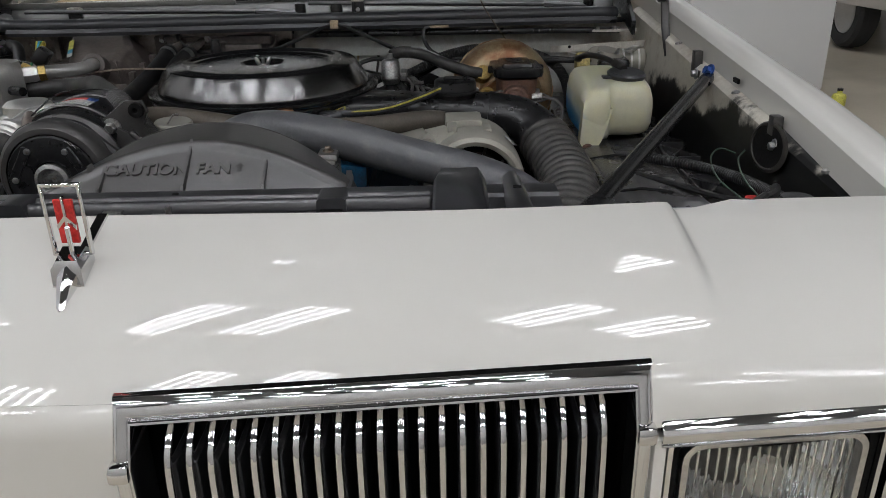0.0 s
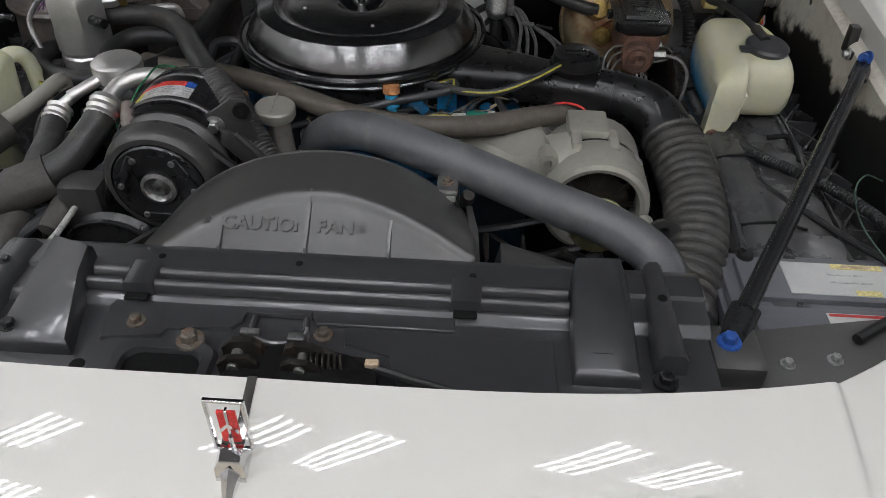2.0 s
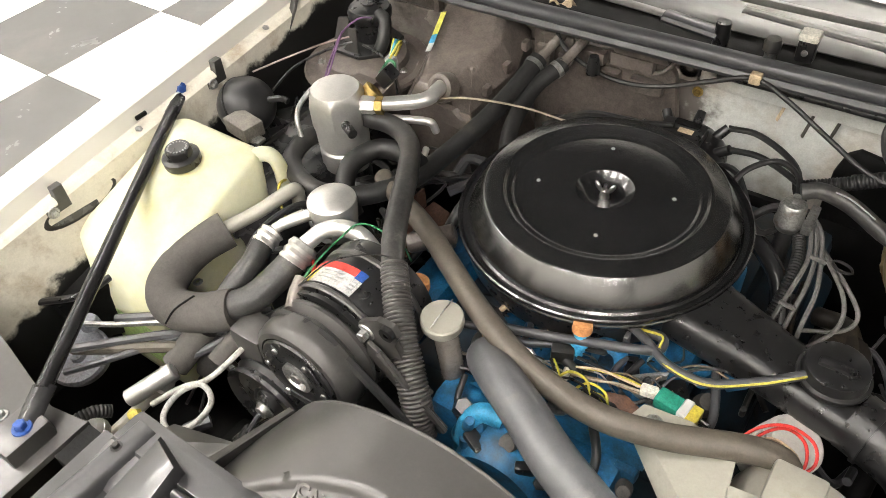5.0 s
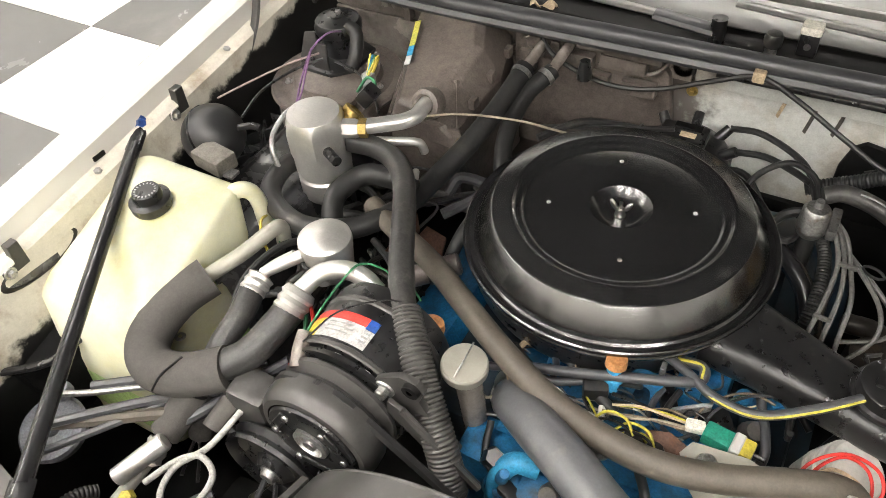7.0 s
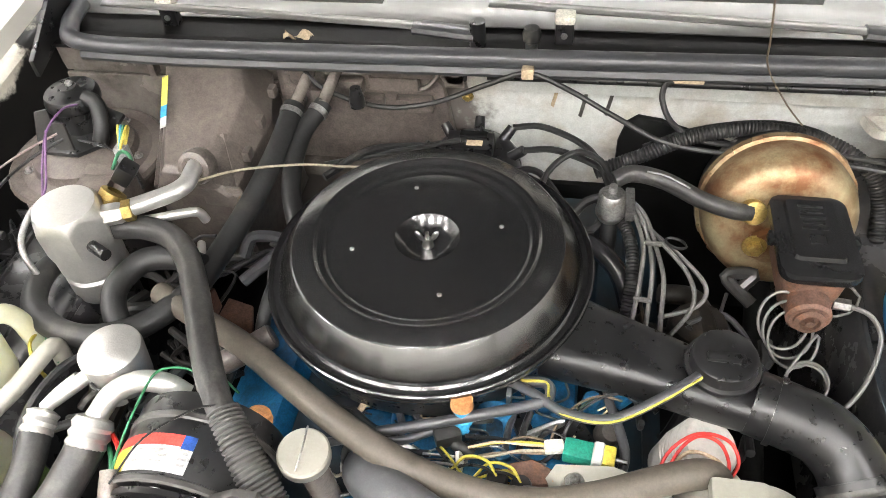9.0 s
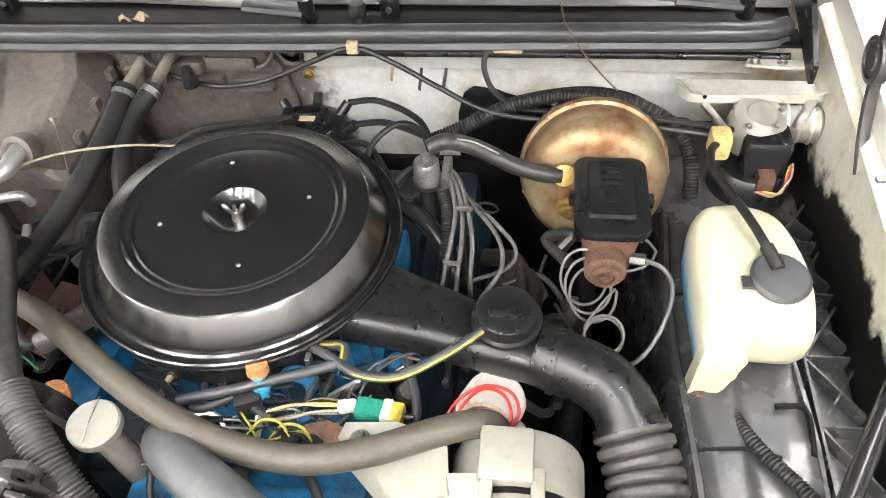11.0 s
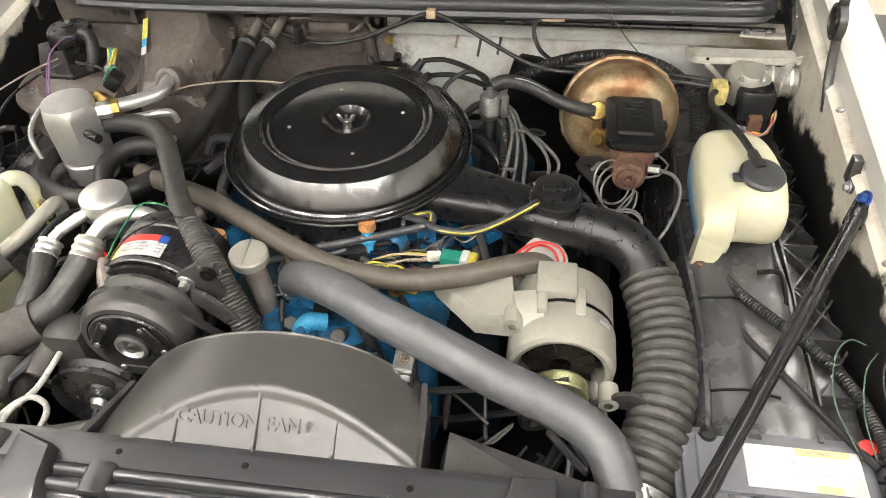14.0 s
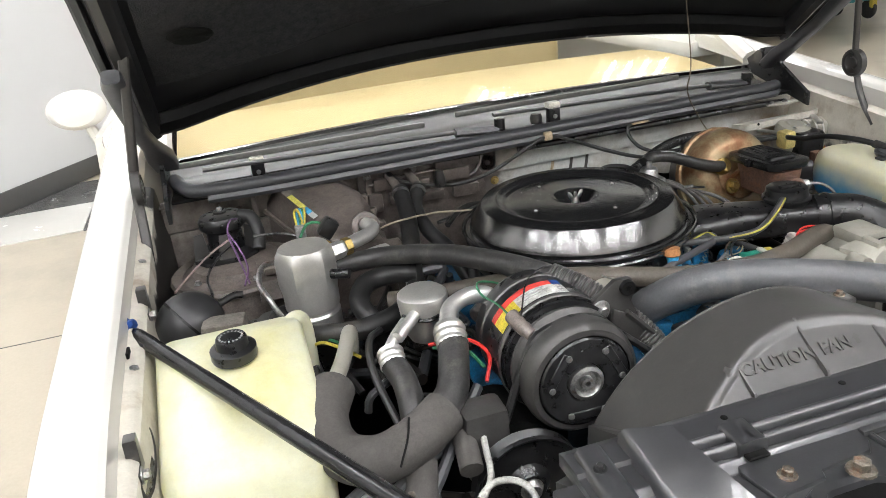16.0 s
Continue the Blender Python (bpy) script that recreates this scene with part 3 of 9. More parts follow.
def firewall():
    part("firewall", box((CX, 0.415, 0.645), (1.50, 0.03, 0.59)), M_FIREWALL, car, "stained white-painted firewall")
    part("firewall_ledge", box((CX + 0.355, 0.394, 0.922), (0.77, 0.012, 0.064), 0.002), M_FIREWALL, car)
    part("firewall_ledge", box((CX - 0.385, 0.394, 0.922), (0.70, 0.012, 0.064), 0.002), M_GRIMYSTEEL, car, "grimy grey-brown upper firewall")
    # lip coloured near-black in place of the shadow under the seal
    part("cowl_lip", box((CX, 0.376, 0.959), (1.42, 0.044, 0.006), 0.002), M_OVERGAP, car, "cowl lip blackened for the shade under the seal")
    part("sound_pad", box((0.33, 0.3935, 0.535), (0.76, 0.012, 0.332), 0.003), M_OVERGAP, car, "black lower firewall pad")
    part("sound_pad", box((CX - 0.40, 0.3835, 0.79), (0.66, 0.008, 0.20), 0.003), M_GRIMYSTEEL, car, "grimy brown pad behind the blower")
    # rubber seal along the cowl
    line = [(CX - 0.70, 0.45, 0.980), (CX - 0.685, 0.385, 0.979), (CX - 0.64, 0.342, 0.977), (CX - 0.45, 0.337, 0.976), (CX, 0.345, 0.977), (CX + 0.45, 0.358, 0.977), (CX + 0.64, 0.364, 0.977), (CX + 0.69, 0.384, 0.974)]
    part("cowl_seal", tube(line, 0.0150, 12, 8, flat=0.9), M_GREYRUB, car, "long grey-black rubber cowl seal")
    part("seal_skirt", tube([(x, y - 0.012, z - 0.0145) for x, y, z in line[2:]], 0.0085, 6, 8), M_GREYRUB, car)
    # cowl well and the bright panel below the glass
    part("cowl_well", box((CX, 0.465, 0.941), (1.42, 0.126, 0.026)), M_OVERGAP, car, "black cowl well")

    def f(u, v):
        x = CX + (u - 0.5) * 1.42
        arc = 0.085 * (1 - (2 * u - 1) ** 2)
        y = 0.455 + 0.055 * v + arc * v
        return x, y, 0.962 + 0.030 * v + 0.004 * math.sin(v * 9)

    part("cowl_panel", surf(f, 40, 8, 0.003), M_COWL, car, "bright dusty metal cowl panel under the windshield")

    def trim(u):
        x = CX + (u - 0.5) * 1.44
        return x, 0.512 + 0.085 * (1 - (2 * u - 1) ** 2), 0.999

    part("windshield_trim", tube([trim(k / 30) for k in range(31)], 0.011, 8, 2, flat=0.8), M_CHROME, car, "chrome windshield trim")

    def glass(u, v):
        x, y, z = trim(u)
        wide = 1 - 0.10 * v
        return CX + (x - CX) * wide, y + 0.012 + 0.72 * v, z + 0.004 + 0.40 * v

    g = part("windshield", surf(glass, 30, 8, 0.004), M_GLASS, car, "raked clear windshield glass")
    g.visible_shadow = False

    def dash(u, v):
        x, y, z = trim(u)
        return CX + (x - CX) * 0.97, y + 0.03 + 0.62 * v, z - 0.02 + 0.02 * math.sin(v * 3) - 0.10 * smooth(0.75, 1, v)

    part("dashboard", surf(dash, 24, 16, 0.02), M_DASH, car, "tan vinyl dashboard top under the glass")


def rear_body():
    """The closed rest of the car behind the windshield."""
    part("seat_back", box((CX, 1.62, 0.80), (1.36, 0.14, 0.62), 0.05, 3), M_DASH, car, "tan vinyl front seat back")
    part("cabin_floor", box((CX, 1.6, 0.34), (1.5, 2.2, 0.04)), M_OVERGAP, car)

    def top(u, v):
        x = (u - 0.5) * 1.30
        return CX + x, 1.25 + 1.35 * v, 1.42 + 0.035 * (1 - (2 * u - 1) ** 2) + 0.02 * math.sin(v * math.pi)

    part("roof", surf(top, 20, 12, 0.03), M_PAINT, car)
    part("rear_window", surf(lambda u, v: (CX + (u - 0.5) * (1.26 + 0.12 * v), 2.60 + 0.42 * v, 1.42 - 0.40 * v), 8, 4, 0.005), M_GLASS, car)

    def deck(u, v):
        x = (u - 0.5) * 1.72
        return CX + x, 2.98 + 1.05 * v, 1.01 - 0.05 * v - 0.03 * (2 * u - 1) ** 4 - 0.08 * smooth(0.9, 1.0, v)

    part("trunk_lid", surf(deck, 20, 12, 0.02), M_PAINT, car)
    part("tail_panel", box((CX, 4.02, 0.70), (1.72, 0.06, 0.46), 0.02), M_PAINT, car)
    part("rear_bumper", box((CX, 4.10, 0.52), (1.76, 0.12, 0.14), 0.04), M_CHROME, car, "chrome rear bumper")
    part("front_bumper", box((CX, -0.97, 0.47), (1.76, 0.10, 0.13), 0.04), M_CHROME, car, "chrome front bumper")
    for s in (-1, 1):
        def skin(u, v, s=s):
            y = 0.82 + 3.2 * u
            return CX + s * (0.865 + 0.02 * math.sin(v * math.pi) - 0.02 * smooth(0.75, 1, u)), y, 0.36 + (0.66 - 0.02 * u) * v

        part("side_panel", surf(skin, 30, 10, 0.02), M_PAINT, car)
        part("side_shoulder", box((CX + s * 0.80, 2.4, 1.005), (0.14, 3.2, 0.05), 0.02), M_PAINT, car)
        part("windshield_pillar", tube([(CX + s * 0.72, 0.52, 1.02), (CX + s * 0.66, 1.25, 1.42)], 0.022, 8), M_PAINT, car)
        part("roof_pillar", tube([(CX + s * 0.65, 2.55, 1.42), (CX + s * 0.74, 3.0, 1.02)], 0.05, 8), M_PAINT, car)
        for y in (-0.02, 3.0):
            w = part("wheel", lathe([(0.19, -0.09), (0.29, -0.10), (0.325, -0.07), (0.33, 0.0), (0.325, 0.07), (0.29, 0.10), (0.19, 0.09)], (CX + s * 0.755, y, 0.33 - 0.012), (1, 0, 0), 32), M_TYRE, car, "black tyre")
            part("rim", lathe([(0, -0.06), (0.10, -0.075), (0.18, -0.085), (0.19, -0.05), (0.19, 0.06), (0.18, 0.085), (0.10, 0.075), (0, 0.06)], (CX + s * 0.755, y, 0.33 - 0.012), (1, 0, 0), 28), M_CHROME, w)


firewall()
rear_body()


M_WIPER = mat("brushed_grey_wiper_metal", (0.24, 0.238, 0.23), 0.38, 0.8, var=0.12, scale=30, bump=0.03, fine=0.12)


def wiper(x0, x1, y, z, bend):
    ob = thing("windshield_wiper", "bright metal windshield wiper lying in the cowl", "wiper", (x0, y, z), "wipers")
    d = 1 if x1 > x0 else -1
    part("arm", tube([(x0, y, z), (x0 + d * 0.10, y + 0.006, z + 0.004), (x1, y + 0.03, z + bend)], 0.010, 8, 4, flat=0.45), M_WIPER, ob, "bright metal arm")
    part("arm_head", tube([(x0 - d * 0.035, y - 0.004, z - 0.004), (x0 + d * 0.06, y + 0.002, z + 0.002)], 0.016, 10, flat=0.6), M_GREYRUB, ob, "grey arm head")
    part("pivot", lathe([(0, 0.022), (0.012, 0.02), (0.013, -0.02)], (x0 - d * 0.04, y - 0.006, z), (0, 0, 1), 14), M_BLACK, ob)
    part("blade", box(((x0 + x1) / 2 + d * 0.1, y + 0.045, z + bend + 0.012), (abs(x1 - x0) * 0.95, 0.008, 0.012), 0.002), M_WIPER, ob)
    return ob


wiper(-0.03, -0.62, 0.402, 0.986, 0.010)
wiper(0.62, 0.02, 0.43, 0.986, 0.014)


def cowl_bits():
    for x, y, z in ((-0.512, 0.44, 0.985), (0.139, 0.40, 1.003)):
        ob = thing("wiper_rest", "black bracket with a pale clip on the cowl", "bracket", (x, y, z - 0.03), "wiper rests")
        part("post", box((x, y, z - 0.012), (0.028, 0.02, 0.035), 0.004), M_BLACK, ob)
        part("clip", box((x, y, z + 0.012), (0.03, 0.026, 0.014), 0.005), M_WHITEPL, ob)
        part("screw", lathe([(0, 0.004), (0.005, 0.003), (0.005, 0)], (x, y - 0.011, z - 0.012), (0, -1, 0), 8), M_STEEL, ob)
    ob = thing("hood_bumper", "black rubber bump stop on a bright post", "bumper", (0.092, 0.385, 0.96))
    part("post", cyl((0.092, 0.385, 0.96), (0.092, 0.385, 0.988), 0.009), M_STEEL, ob)
    part("rubber_cap", lathe([(0, 0.022), (0.011, 0.02), (0.014, 0.012), (0.013, 0.0)], (0.092, 0.385, 0.985), (0, 0, 1), 16), M_RUBBER, ob)
    ob = thing("dry_leaf", "brown dry leaf lying in the cowl well", "leaf", (-0.285, 0.41, 0.955))
    part("blade", surf(lambda u, v: (-0.305 + 0.045 * u, 0.40 + 0.02 * v, 0.958 + 0.008 * math.sin(u * 7 + v * 3) + 0.004 * math.sin(v * 9)), 8, 5, 0.001), M_TAPE, ob)


cowl_bits()


def hood():
    ob = thing("hood", "raised white hood with black insulated underside", "hood", (CX, 0.45, 1.06))
    open_ = radians(40)
    back, up = Vector((0, -math.cos(open_), math.sin(open_))), Vector((0, math.sin(open_), math.cos(open_)))

    def at(x, along, off):
        return Vector((CX + x, 0.435, 1.060)) + back * along + up * (off + 0.105 * max(0.0, 1 - abs(x / 0.70) ** 2.2))

    def edge(x):
        return 0.018 - 0.03 * (1 - (x / 0.69) ** 2)

    def f(u, v):
        x = (u - 0.5) * 1.52
        a = edge(x) + v * (1.24 - edge(x))
        return at(x, a, 0.03)

    part("skin", surf(f, 30, 16, 0.004), M_PAINT, ob, "white painted outer skin")
    part("inner_panel", surf(lambda u, v: at((u - 0.5) * 1.515, 0.03 + 1.19 * v, 0.018), 30, 12, 0.004), M_HOODIN, ob, "black painted inner panel")
    for sd in (-1, 1):
        part("side_rail", tube([at(sd * 0.715, 0.05 + a / 10 * 1.16, 0.004) for a in range(11)], 0.022, 8, 2), M_HOODIN, ob)
        part("rail_flange", tube([at(sd * 0.752, a / 10 * 1.22, 0.012) for a in range(11)], 0.010, 6, 2, flat=0.5), M_HOODIN, ob)
    part("rear_rail", tube([at(x / 10 * 0.735, edge(x / 10 * 0.735) + 0.045, 0.008) for x in range(-10, 11)], 0.026, 8, 2), M_OVERGAP, ob)

    def pad(u, v):
        x = (u - 0.5) * 1.362
        a = 0.195 + 0.02 * math.sin(x * 5 + 1) + v * 0.95
        return at(x, a, -0.004 + 0.006 * math.sin(x * 17) * math.sin(a * 13) + 0.012 * smooth(0.9, 1.0, abs(2 * u - 1)))

    part("insulation_pad", surf(pad, 40, 30, 0.012), M_PAD, ob, "black quilted insulation pad")
    for x, a in ((-0.605, 0.325), (0.40, 0.30), (-0.1, 0.45)):
        part("pad_hole", lathe([(0, 0.002), (0.035, 0.002), (0.038, 0.0)], at(x, a, -0.020), -up, 20, squash=(1, 0.6)), M_OVERGAP, ob)
    lp = at(0.335, 0.34, -0.03)
    part("lamp", box(lp, (0.075, 0.035, 0.03), 0.008), M_DULLCHROME, ob, "small metal underhood lamp")
    part("lamp_wire", tube([lp, lp + Vector((0.008, 0.03, -0.07)), (0.388, 0.25, 1.09), (0.405, 0.285, 1.02), (0.445, 0.30, 0.955), (0.484, 0.31, 0.906)], 0.0013, 6, 8), M_BROWNWIRE, ob, "thin brown lamp wire")
    for s in (-1, 1):
        hx = CX + s * 0.715
        hinge = part("hinge", prism([(0.30, 0.935), (0.50, 0.985), (0.52, 1.02), (0.47, 1.05), (0.42, 1.06), (0.40, 1.02), (0.30, 0.965)], hx - 0.004, hx + 0.004, "x", 0.002), M_BLACK, ob, "black stamped hood hinge")
        part("spring_pivot", lathe([(0, 0.008), (0.016, 0.006), (0.018, -0.008)], (hx - s * 0.004, 0.47, 1.03), (-s, 0, 0), 14), M_BLACK, hinge)
        arm = []
        for hy, hz, hw in ((0.165, 1.232, 0.014), (0.20, 1.216, 0.022), (0.25, 1.172, 0.018), (0.31, 1.118, 0.014), (0.36, 1.076, 0.016), (0.40, 1.046, 0.026), (0.43, 1.018, 0.024)):
            ax = CX + s * (0.736 - 0.03 * smooth(1.15, 1.0, hz))
            arm.append([(ax + px, hy + pz * 0.75, hz + pz) for px, pz in round_outline(2 * hw, 0.020, 0.006, (0, 0), 3)])
        part("hinge_arm", loft(arm), M_HINGE, hinge, "grey stamped hinge arm", 50)
        st = [(CX + s * 0.748, 0.14, 0.915), (CX + s * 0.748, 0.18, 0.965), (CX + s * 0.747, 0.205, 1.035), (CX + s * 0.735, 0.20, 1.12), (CX + s * 0.70, 0.17, 1.33)]
        link = part("hood_link", tube(st, 0.0085, 8, 5, flat=0.6), M_PULLEY, ob, "black link arm between fender and hood")
        disc = lathe([(0, 0.007), (0.012, 0.007), (0.013, 0.004), (0.022, 0.004), (0.023, 0.007), (0.029, 0.006), (0.030, -0.006), (0, -0.006)], (CX + s * 0.742, 0.205, 1.04), (-s, 0, 0), 24)
        part("spiral_disc", disc, M_PULLEY, link)


M_HOODIN = mat("black_painted_inner_panel", (0.016, 0.016, 0.017), 0.32, var=0.2, scale=12, bump=0.05, spec=0.4, fine=0.1)
M_HINGE = mat("worn_grey_hinge_steel", (0.055, 0.055, 0.058), 0.36, 0.3, var=0.2, scale=20, bump=0.08, fine=0.15)
M_PAD = mat("black_felt_insulation", (0.030, 0.030, 0.032), 0.9, var=0.3, scale=40, bump=0.6, bscale=300, spec=0.12)
hood()


def mirror():
    ob = thing("door_mirror", "white oval door mirror on a thin stalk", "mirror", (-0.90, 0.95, 0.95))
    part("shell", lathe([(0, -0.05), (0.045, -0.045), (0.065, -0.01), (0.062, 0.03), (0, 0.035)], (-0.905, 0.95, 1.075), (0, 1, 0), 24, squash=(1.1, 0.75)), M_PAINT, ob)
    part("stalk", tube([(-0.885, 0.95, 1.03), (-0.86, 0.93, 0.97), (-0.83, 0.92, 0.955)], 0.014, 8), M_PAINT, ob)


mirror()


M_WEB = mat("dark_grey_grille_plastic", (0.020, 0.020, 0.021), 0.4, var=0.2, spec=0.4)


def grille(x0, x1):
    c = (x0 + x1) / 2
    ob = thing("grille", "chrome grille with many thin upright bars", "grille", (c, -0.935, 0.6), "twin grilles")
    top, low, y = 0.868, 0.60, -0.936
    w = 0.0165
    def loop(i, yy):
        zs = (top - i, 0.853, 0.838, 0.825, 0.70, low + i)
        return [(x0 + i, yy, z) for z in zs[::-1]] + [(x1 - i, yy, z) for z in zs]

    fr = part("frame", fronted(loft([loop(0.0, y - 0.001), loop(0.0002, y - 0.004), loop(0.0012, y - 0.0075), loop(0.0035, y - 0.0102), loop(0.007, y - 0.0115), loop(0.0105, y - 0.0108), loop(0.0125, y - 0.0090), loop(0.0135, y - 0.0130), loop(0.0150, y - 0.0130), loop(0.0162, y - 0.008), loop(0.0165, y + 0.03)], None, False)), M_CHROME, ob, "wide chrome surround", 40)
    for s, xa in ((1, x0), (-1, x1)):
        part("frame_step", fronted(box((xa + s * 0.007, y - 0.009, top - 0.045), (0.015, 0.016, 0.014), 0.004)), M_CHROME, fr)
    # sheet painted near-black as the shade behind the bars
    part("recess", fronted(box((c, y + 0.085, (top + low) / 2 - 0.01), (x1 - x0 - 0.03, 0.02, top - low - 0.03))), M_OVERGAP, ob, "near-black sheet for the shade behind the grille bars")
    n = 22
    for k in range(n):
        x = x0 + 0.026 + (x1 - x0 - 0.052) * (k + 0.75) / (n + 0.5)
        bm = tube([(x, y + 0.020, top - w - 0.002), (x, y + 0.008, top - w - 0.006), (x, y - 0.004, top - w - 0.024), (x, y - 0.008, top - 0.10), (x, y - 0.010, low)], 0.0028, 8, 4)
        part("bar", fronted(bm), M_CHROME, ob)
        part("bar_web", fronted(box((x, y + 0.026, (top + low) / 2 - 0.022), (0.0056, 0.050, top - low - 0.055), 0.001, 1)), M_WEB, ob)
    return ob


grille(0.083, 0.464)
grille(2 * CX - 0.464, 2 * CX - 0.083)


def headlamp(x0, x1):
    ob = thing("headlamp", "rectangular sealed-beam headlamp in a chrome bezel", "headlamp", ((x0 + x1) / 2, -0.93, 0.68), "headlamps")
    c, top, low = (x0 + x1) / 2, 0.816, 0.696

    def ring(o, i, y0, y1, m, name, par):
        bm = bmesh.new()
        for a, b in ((-y0, -y1),):
            so = round_outline(x1 - x0 - o, top - low - o, 0.016, (c, (top + low) / 2))
            si = round_outline(x1 - x0 - i, top - low - i, 0.012, (c, (top + low) / 2))
            vs = [[bm.verts.new((p[0], y, p[1])) for p in s] for s, y in ((so, y1), (so, y0), (si, y0), (si, y1))]
            n = len(so)
            for p, q in zip(vs, vs[1:] + vs[:1]):
                for k in range(n):
                    bm.faces.new((p[k], p[(k + 1) % n], q[(k + 1) % n], q[k]))
        return part(name, fronted(bm), m, par)

    ring(-0.002, 0.006, -0.940, -0.905, M_CHROME, "bezel", ob)
    ring(0.007, 0.020, -0.934, -0.905, M_OVERGAP, "gasket", ob)
    ring(0.024, 0.034, -0.938, -0.905, M_DULLCHROME, "retainer", ob)

    def lens(u, v):
        x = x0 + 0.017 + (x1 - x0 - 0.034) * u
        z = low + 0.017 + (top - low - 0.034) * v
        return x, -0.934 - 0.006 * math.sin(math.pi * u) - 0.0012 * math.cos(2 * math.pi * 18 * u) * (1 if v > 0.5 else 0.4), z

    g = part("lens", fronted(surf(lens, 108, 10, 0.003)), M_GLASS, ob, "ribbed clear glass lens")
    g.visible_shadow = False
    part("reflector", fronted(surf(lambda u, v: (x0 + 0.015 + (x1 - x0 - 0.03) * u, -0.925 + 0.05 * (1 - (2 * u - 1) ** 2) * (1 - (2 * v - 1) ** 2), low + 0.015 + (top - low - 0.03) * v), 20, 14, 0.002)), M_CHROME, ob, "bright curved reflector")
    part("bulb_cap", fronted(lathe([(0, 0.012), (0.016, 0.008), (0.018, 0)], (c, -0.918, (top + low) / 2), (0, -1, 0), 16)), M_DULLCHROME, ob)
    return ob


for s in (1, -1):
    for a, b in ((0.478, 0.648), (0.656, 0.826)):
        x0, x1 = sorted((CX + s * (a - CX), CX + s * (b - CX)))
        headlamp(x0, x1)
    xs = sorted((CX + s * 0.447, CX + s * 0.83))
    brow = prism([(-0.926, 0.834), (-0.942, 0.832), (-0.950, 0.822), (-0.946, 0.808), (-0.930, 0.806)], xs[0], xs[1], "x", 0.0012, 1)
    part("headlamp_brow", fronted(brow), M_CHROME, car, "chrome brow over the headlamps")


def emblem():
    x, y = 0.030, -0.856
    z = nose(x, y)
    ob = thing("hood_ornament", "upright chrome frame ornament with a red centre", "ornament", (x, y, z))
    foot = [[(x - 0.012, y + 0.016, z - 0.006), (x + 0.012, y + 0.016, z - 0.006), (x + 0.012, y - 0.010, z - 0.010), (x - 0.012, y - 0.010, z - 0.010)],
            [(x - 0.012, y + 0.016, z + 0.020), (x + 0.012, y + 0.016, z + 0.020), (x + 0.0115, y - 0.008, z + 0.014), (x - 0.0115, y - 0.008, z + 0.014)],
            [(x - 0.009, y + 0.012, z + 0.025), (x + 0.009, y + 0.012, z + 0.025), (x + 0.008, y - 0.005, z + 0.020), (x - 0.008, y - 0.005, z + 0.020)]]
    part("foot", loft(foot), M_CHROME, ob, "", 25)
    tip = Vector((x - 0.001, y - 0.030, nose(x, y - 0.030) + 0.001))
    sp = [[(x - 0.0075, y - 0.008, z + 0.010), (x, y - 0.008, z + 0.017), (x + 0.0075, y - 0.008, z + 0.010), (x + 0.006, y - 0.008, z - 0.010), (x - 0.006, y - 0.008, z - 0.010)],
          [(x - 0.0050, y - 0.017, z + 0.004), (x, y - 0.017, z + 0.009), (x + 0.0050, y - 0.017, z + 0.004), (x + 0.0045, y - 0.017, z - 0.012), (x - 0.0045, y - 0.017, z - 0.012)],
          [tip + Vector(d) for d in ((-0.0022, 0, 0.001), (0, 0, 0.003), (0.0022, 0, 0.001), (0.0016, 0, -0.003), (-0.0016, 0, -0.003))]]
    part("spear", loft(sp), M_CHROME, ob, "", 25)
    part("stem", cyl((x + 0.002, y + 0.004, z + 0.018), (x + 0.004, y, z + 0.045), 0.0020, seg=10), M_CHROME, ob)
    zb, zt, hw, x, y = 0.9365, 0.9915, 0.0140, 0.0315, -0.849
    bm = bmesh.new()
    for c, s in (((x, y, zt), (2 * hw + 0.003, 0.004, 0.003)), ((x, y, zb), (2 * hw + 0.003, 0.004, 0.003)), ((x - hw, y, (zb + zt) / 2), (0.003, 0.004, zt - zb)), ((x + hw, y, (zb + zt) / 2), (0.003, 0.004, zt - zb))):
        box(c, s, 0.0008, 1, bm=bm)
    part("frame", bm, M_CHROME, ob, "thin chrome frame")
    for s in (-1, 1):
        part("red_panel", box((x + s * 0.0041, y, zb + 0.0265), (0.0060, 0.003, 0.035), 0.0006, 1), M_RED, ob, "red enamel panel")
    part("centre_bar", box((x, y, zb + 0.023), (0.0022, 0.0045, 0.046), 0.0005, 1), M_CHROME, ob)
    part("chevron", prism([(x - 0.007, zb + 0.020), (x, zb + 0.028), (x + 0.007, zb + 0.020), (x + 0.007, zb + 0.024), (x, zb + 0.032), (x - 0.007, zb + 0.024)], y - 0.0022, y + 0.0022, "y"), M_CHROME, ob)
    x = 0.030
    part("spine_strip", loft([[(x - 0.006, yy, nose(x, yy) - 0.002), (x - 0.004, yy, nose(x, yy) + 0.006), (x + 0.004, yy, nose(x, yy) + 0.006), (x + 0.006, yy, nose(x, yy) - 0.002)] for yy in (-0.843, -0.83, -0.815, -0.80, -0.786)]), M_CHROME, ob, "chrome strip along the nose", 25)


emblem()

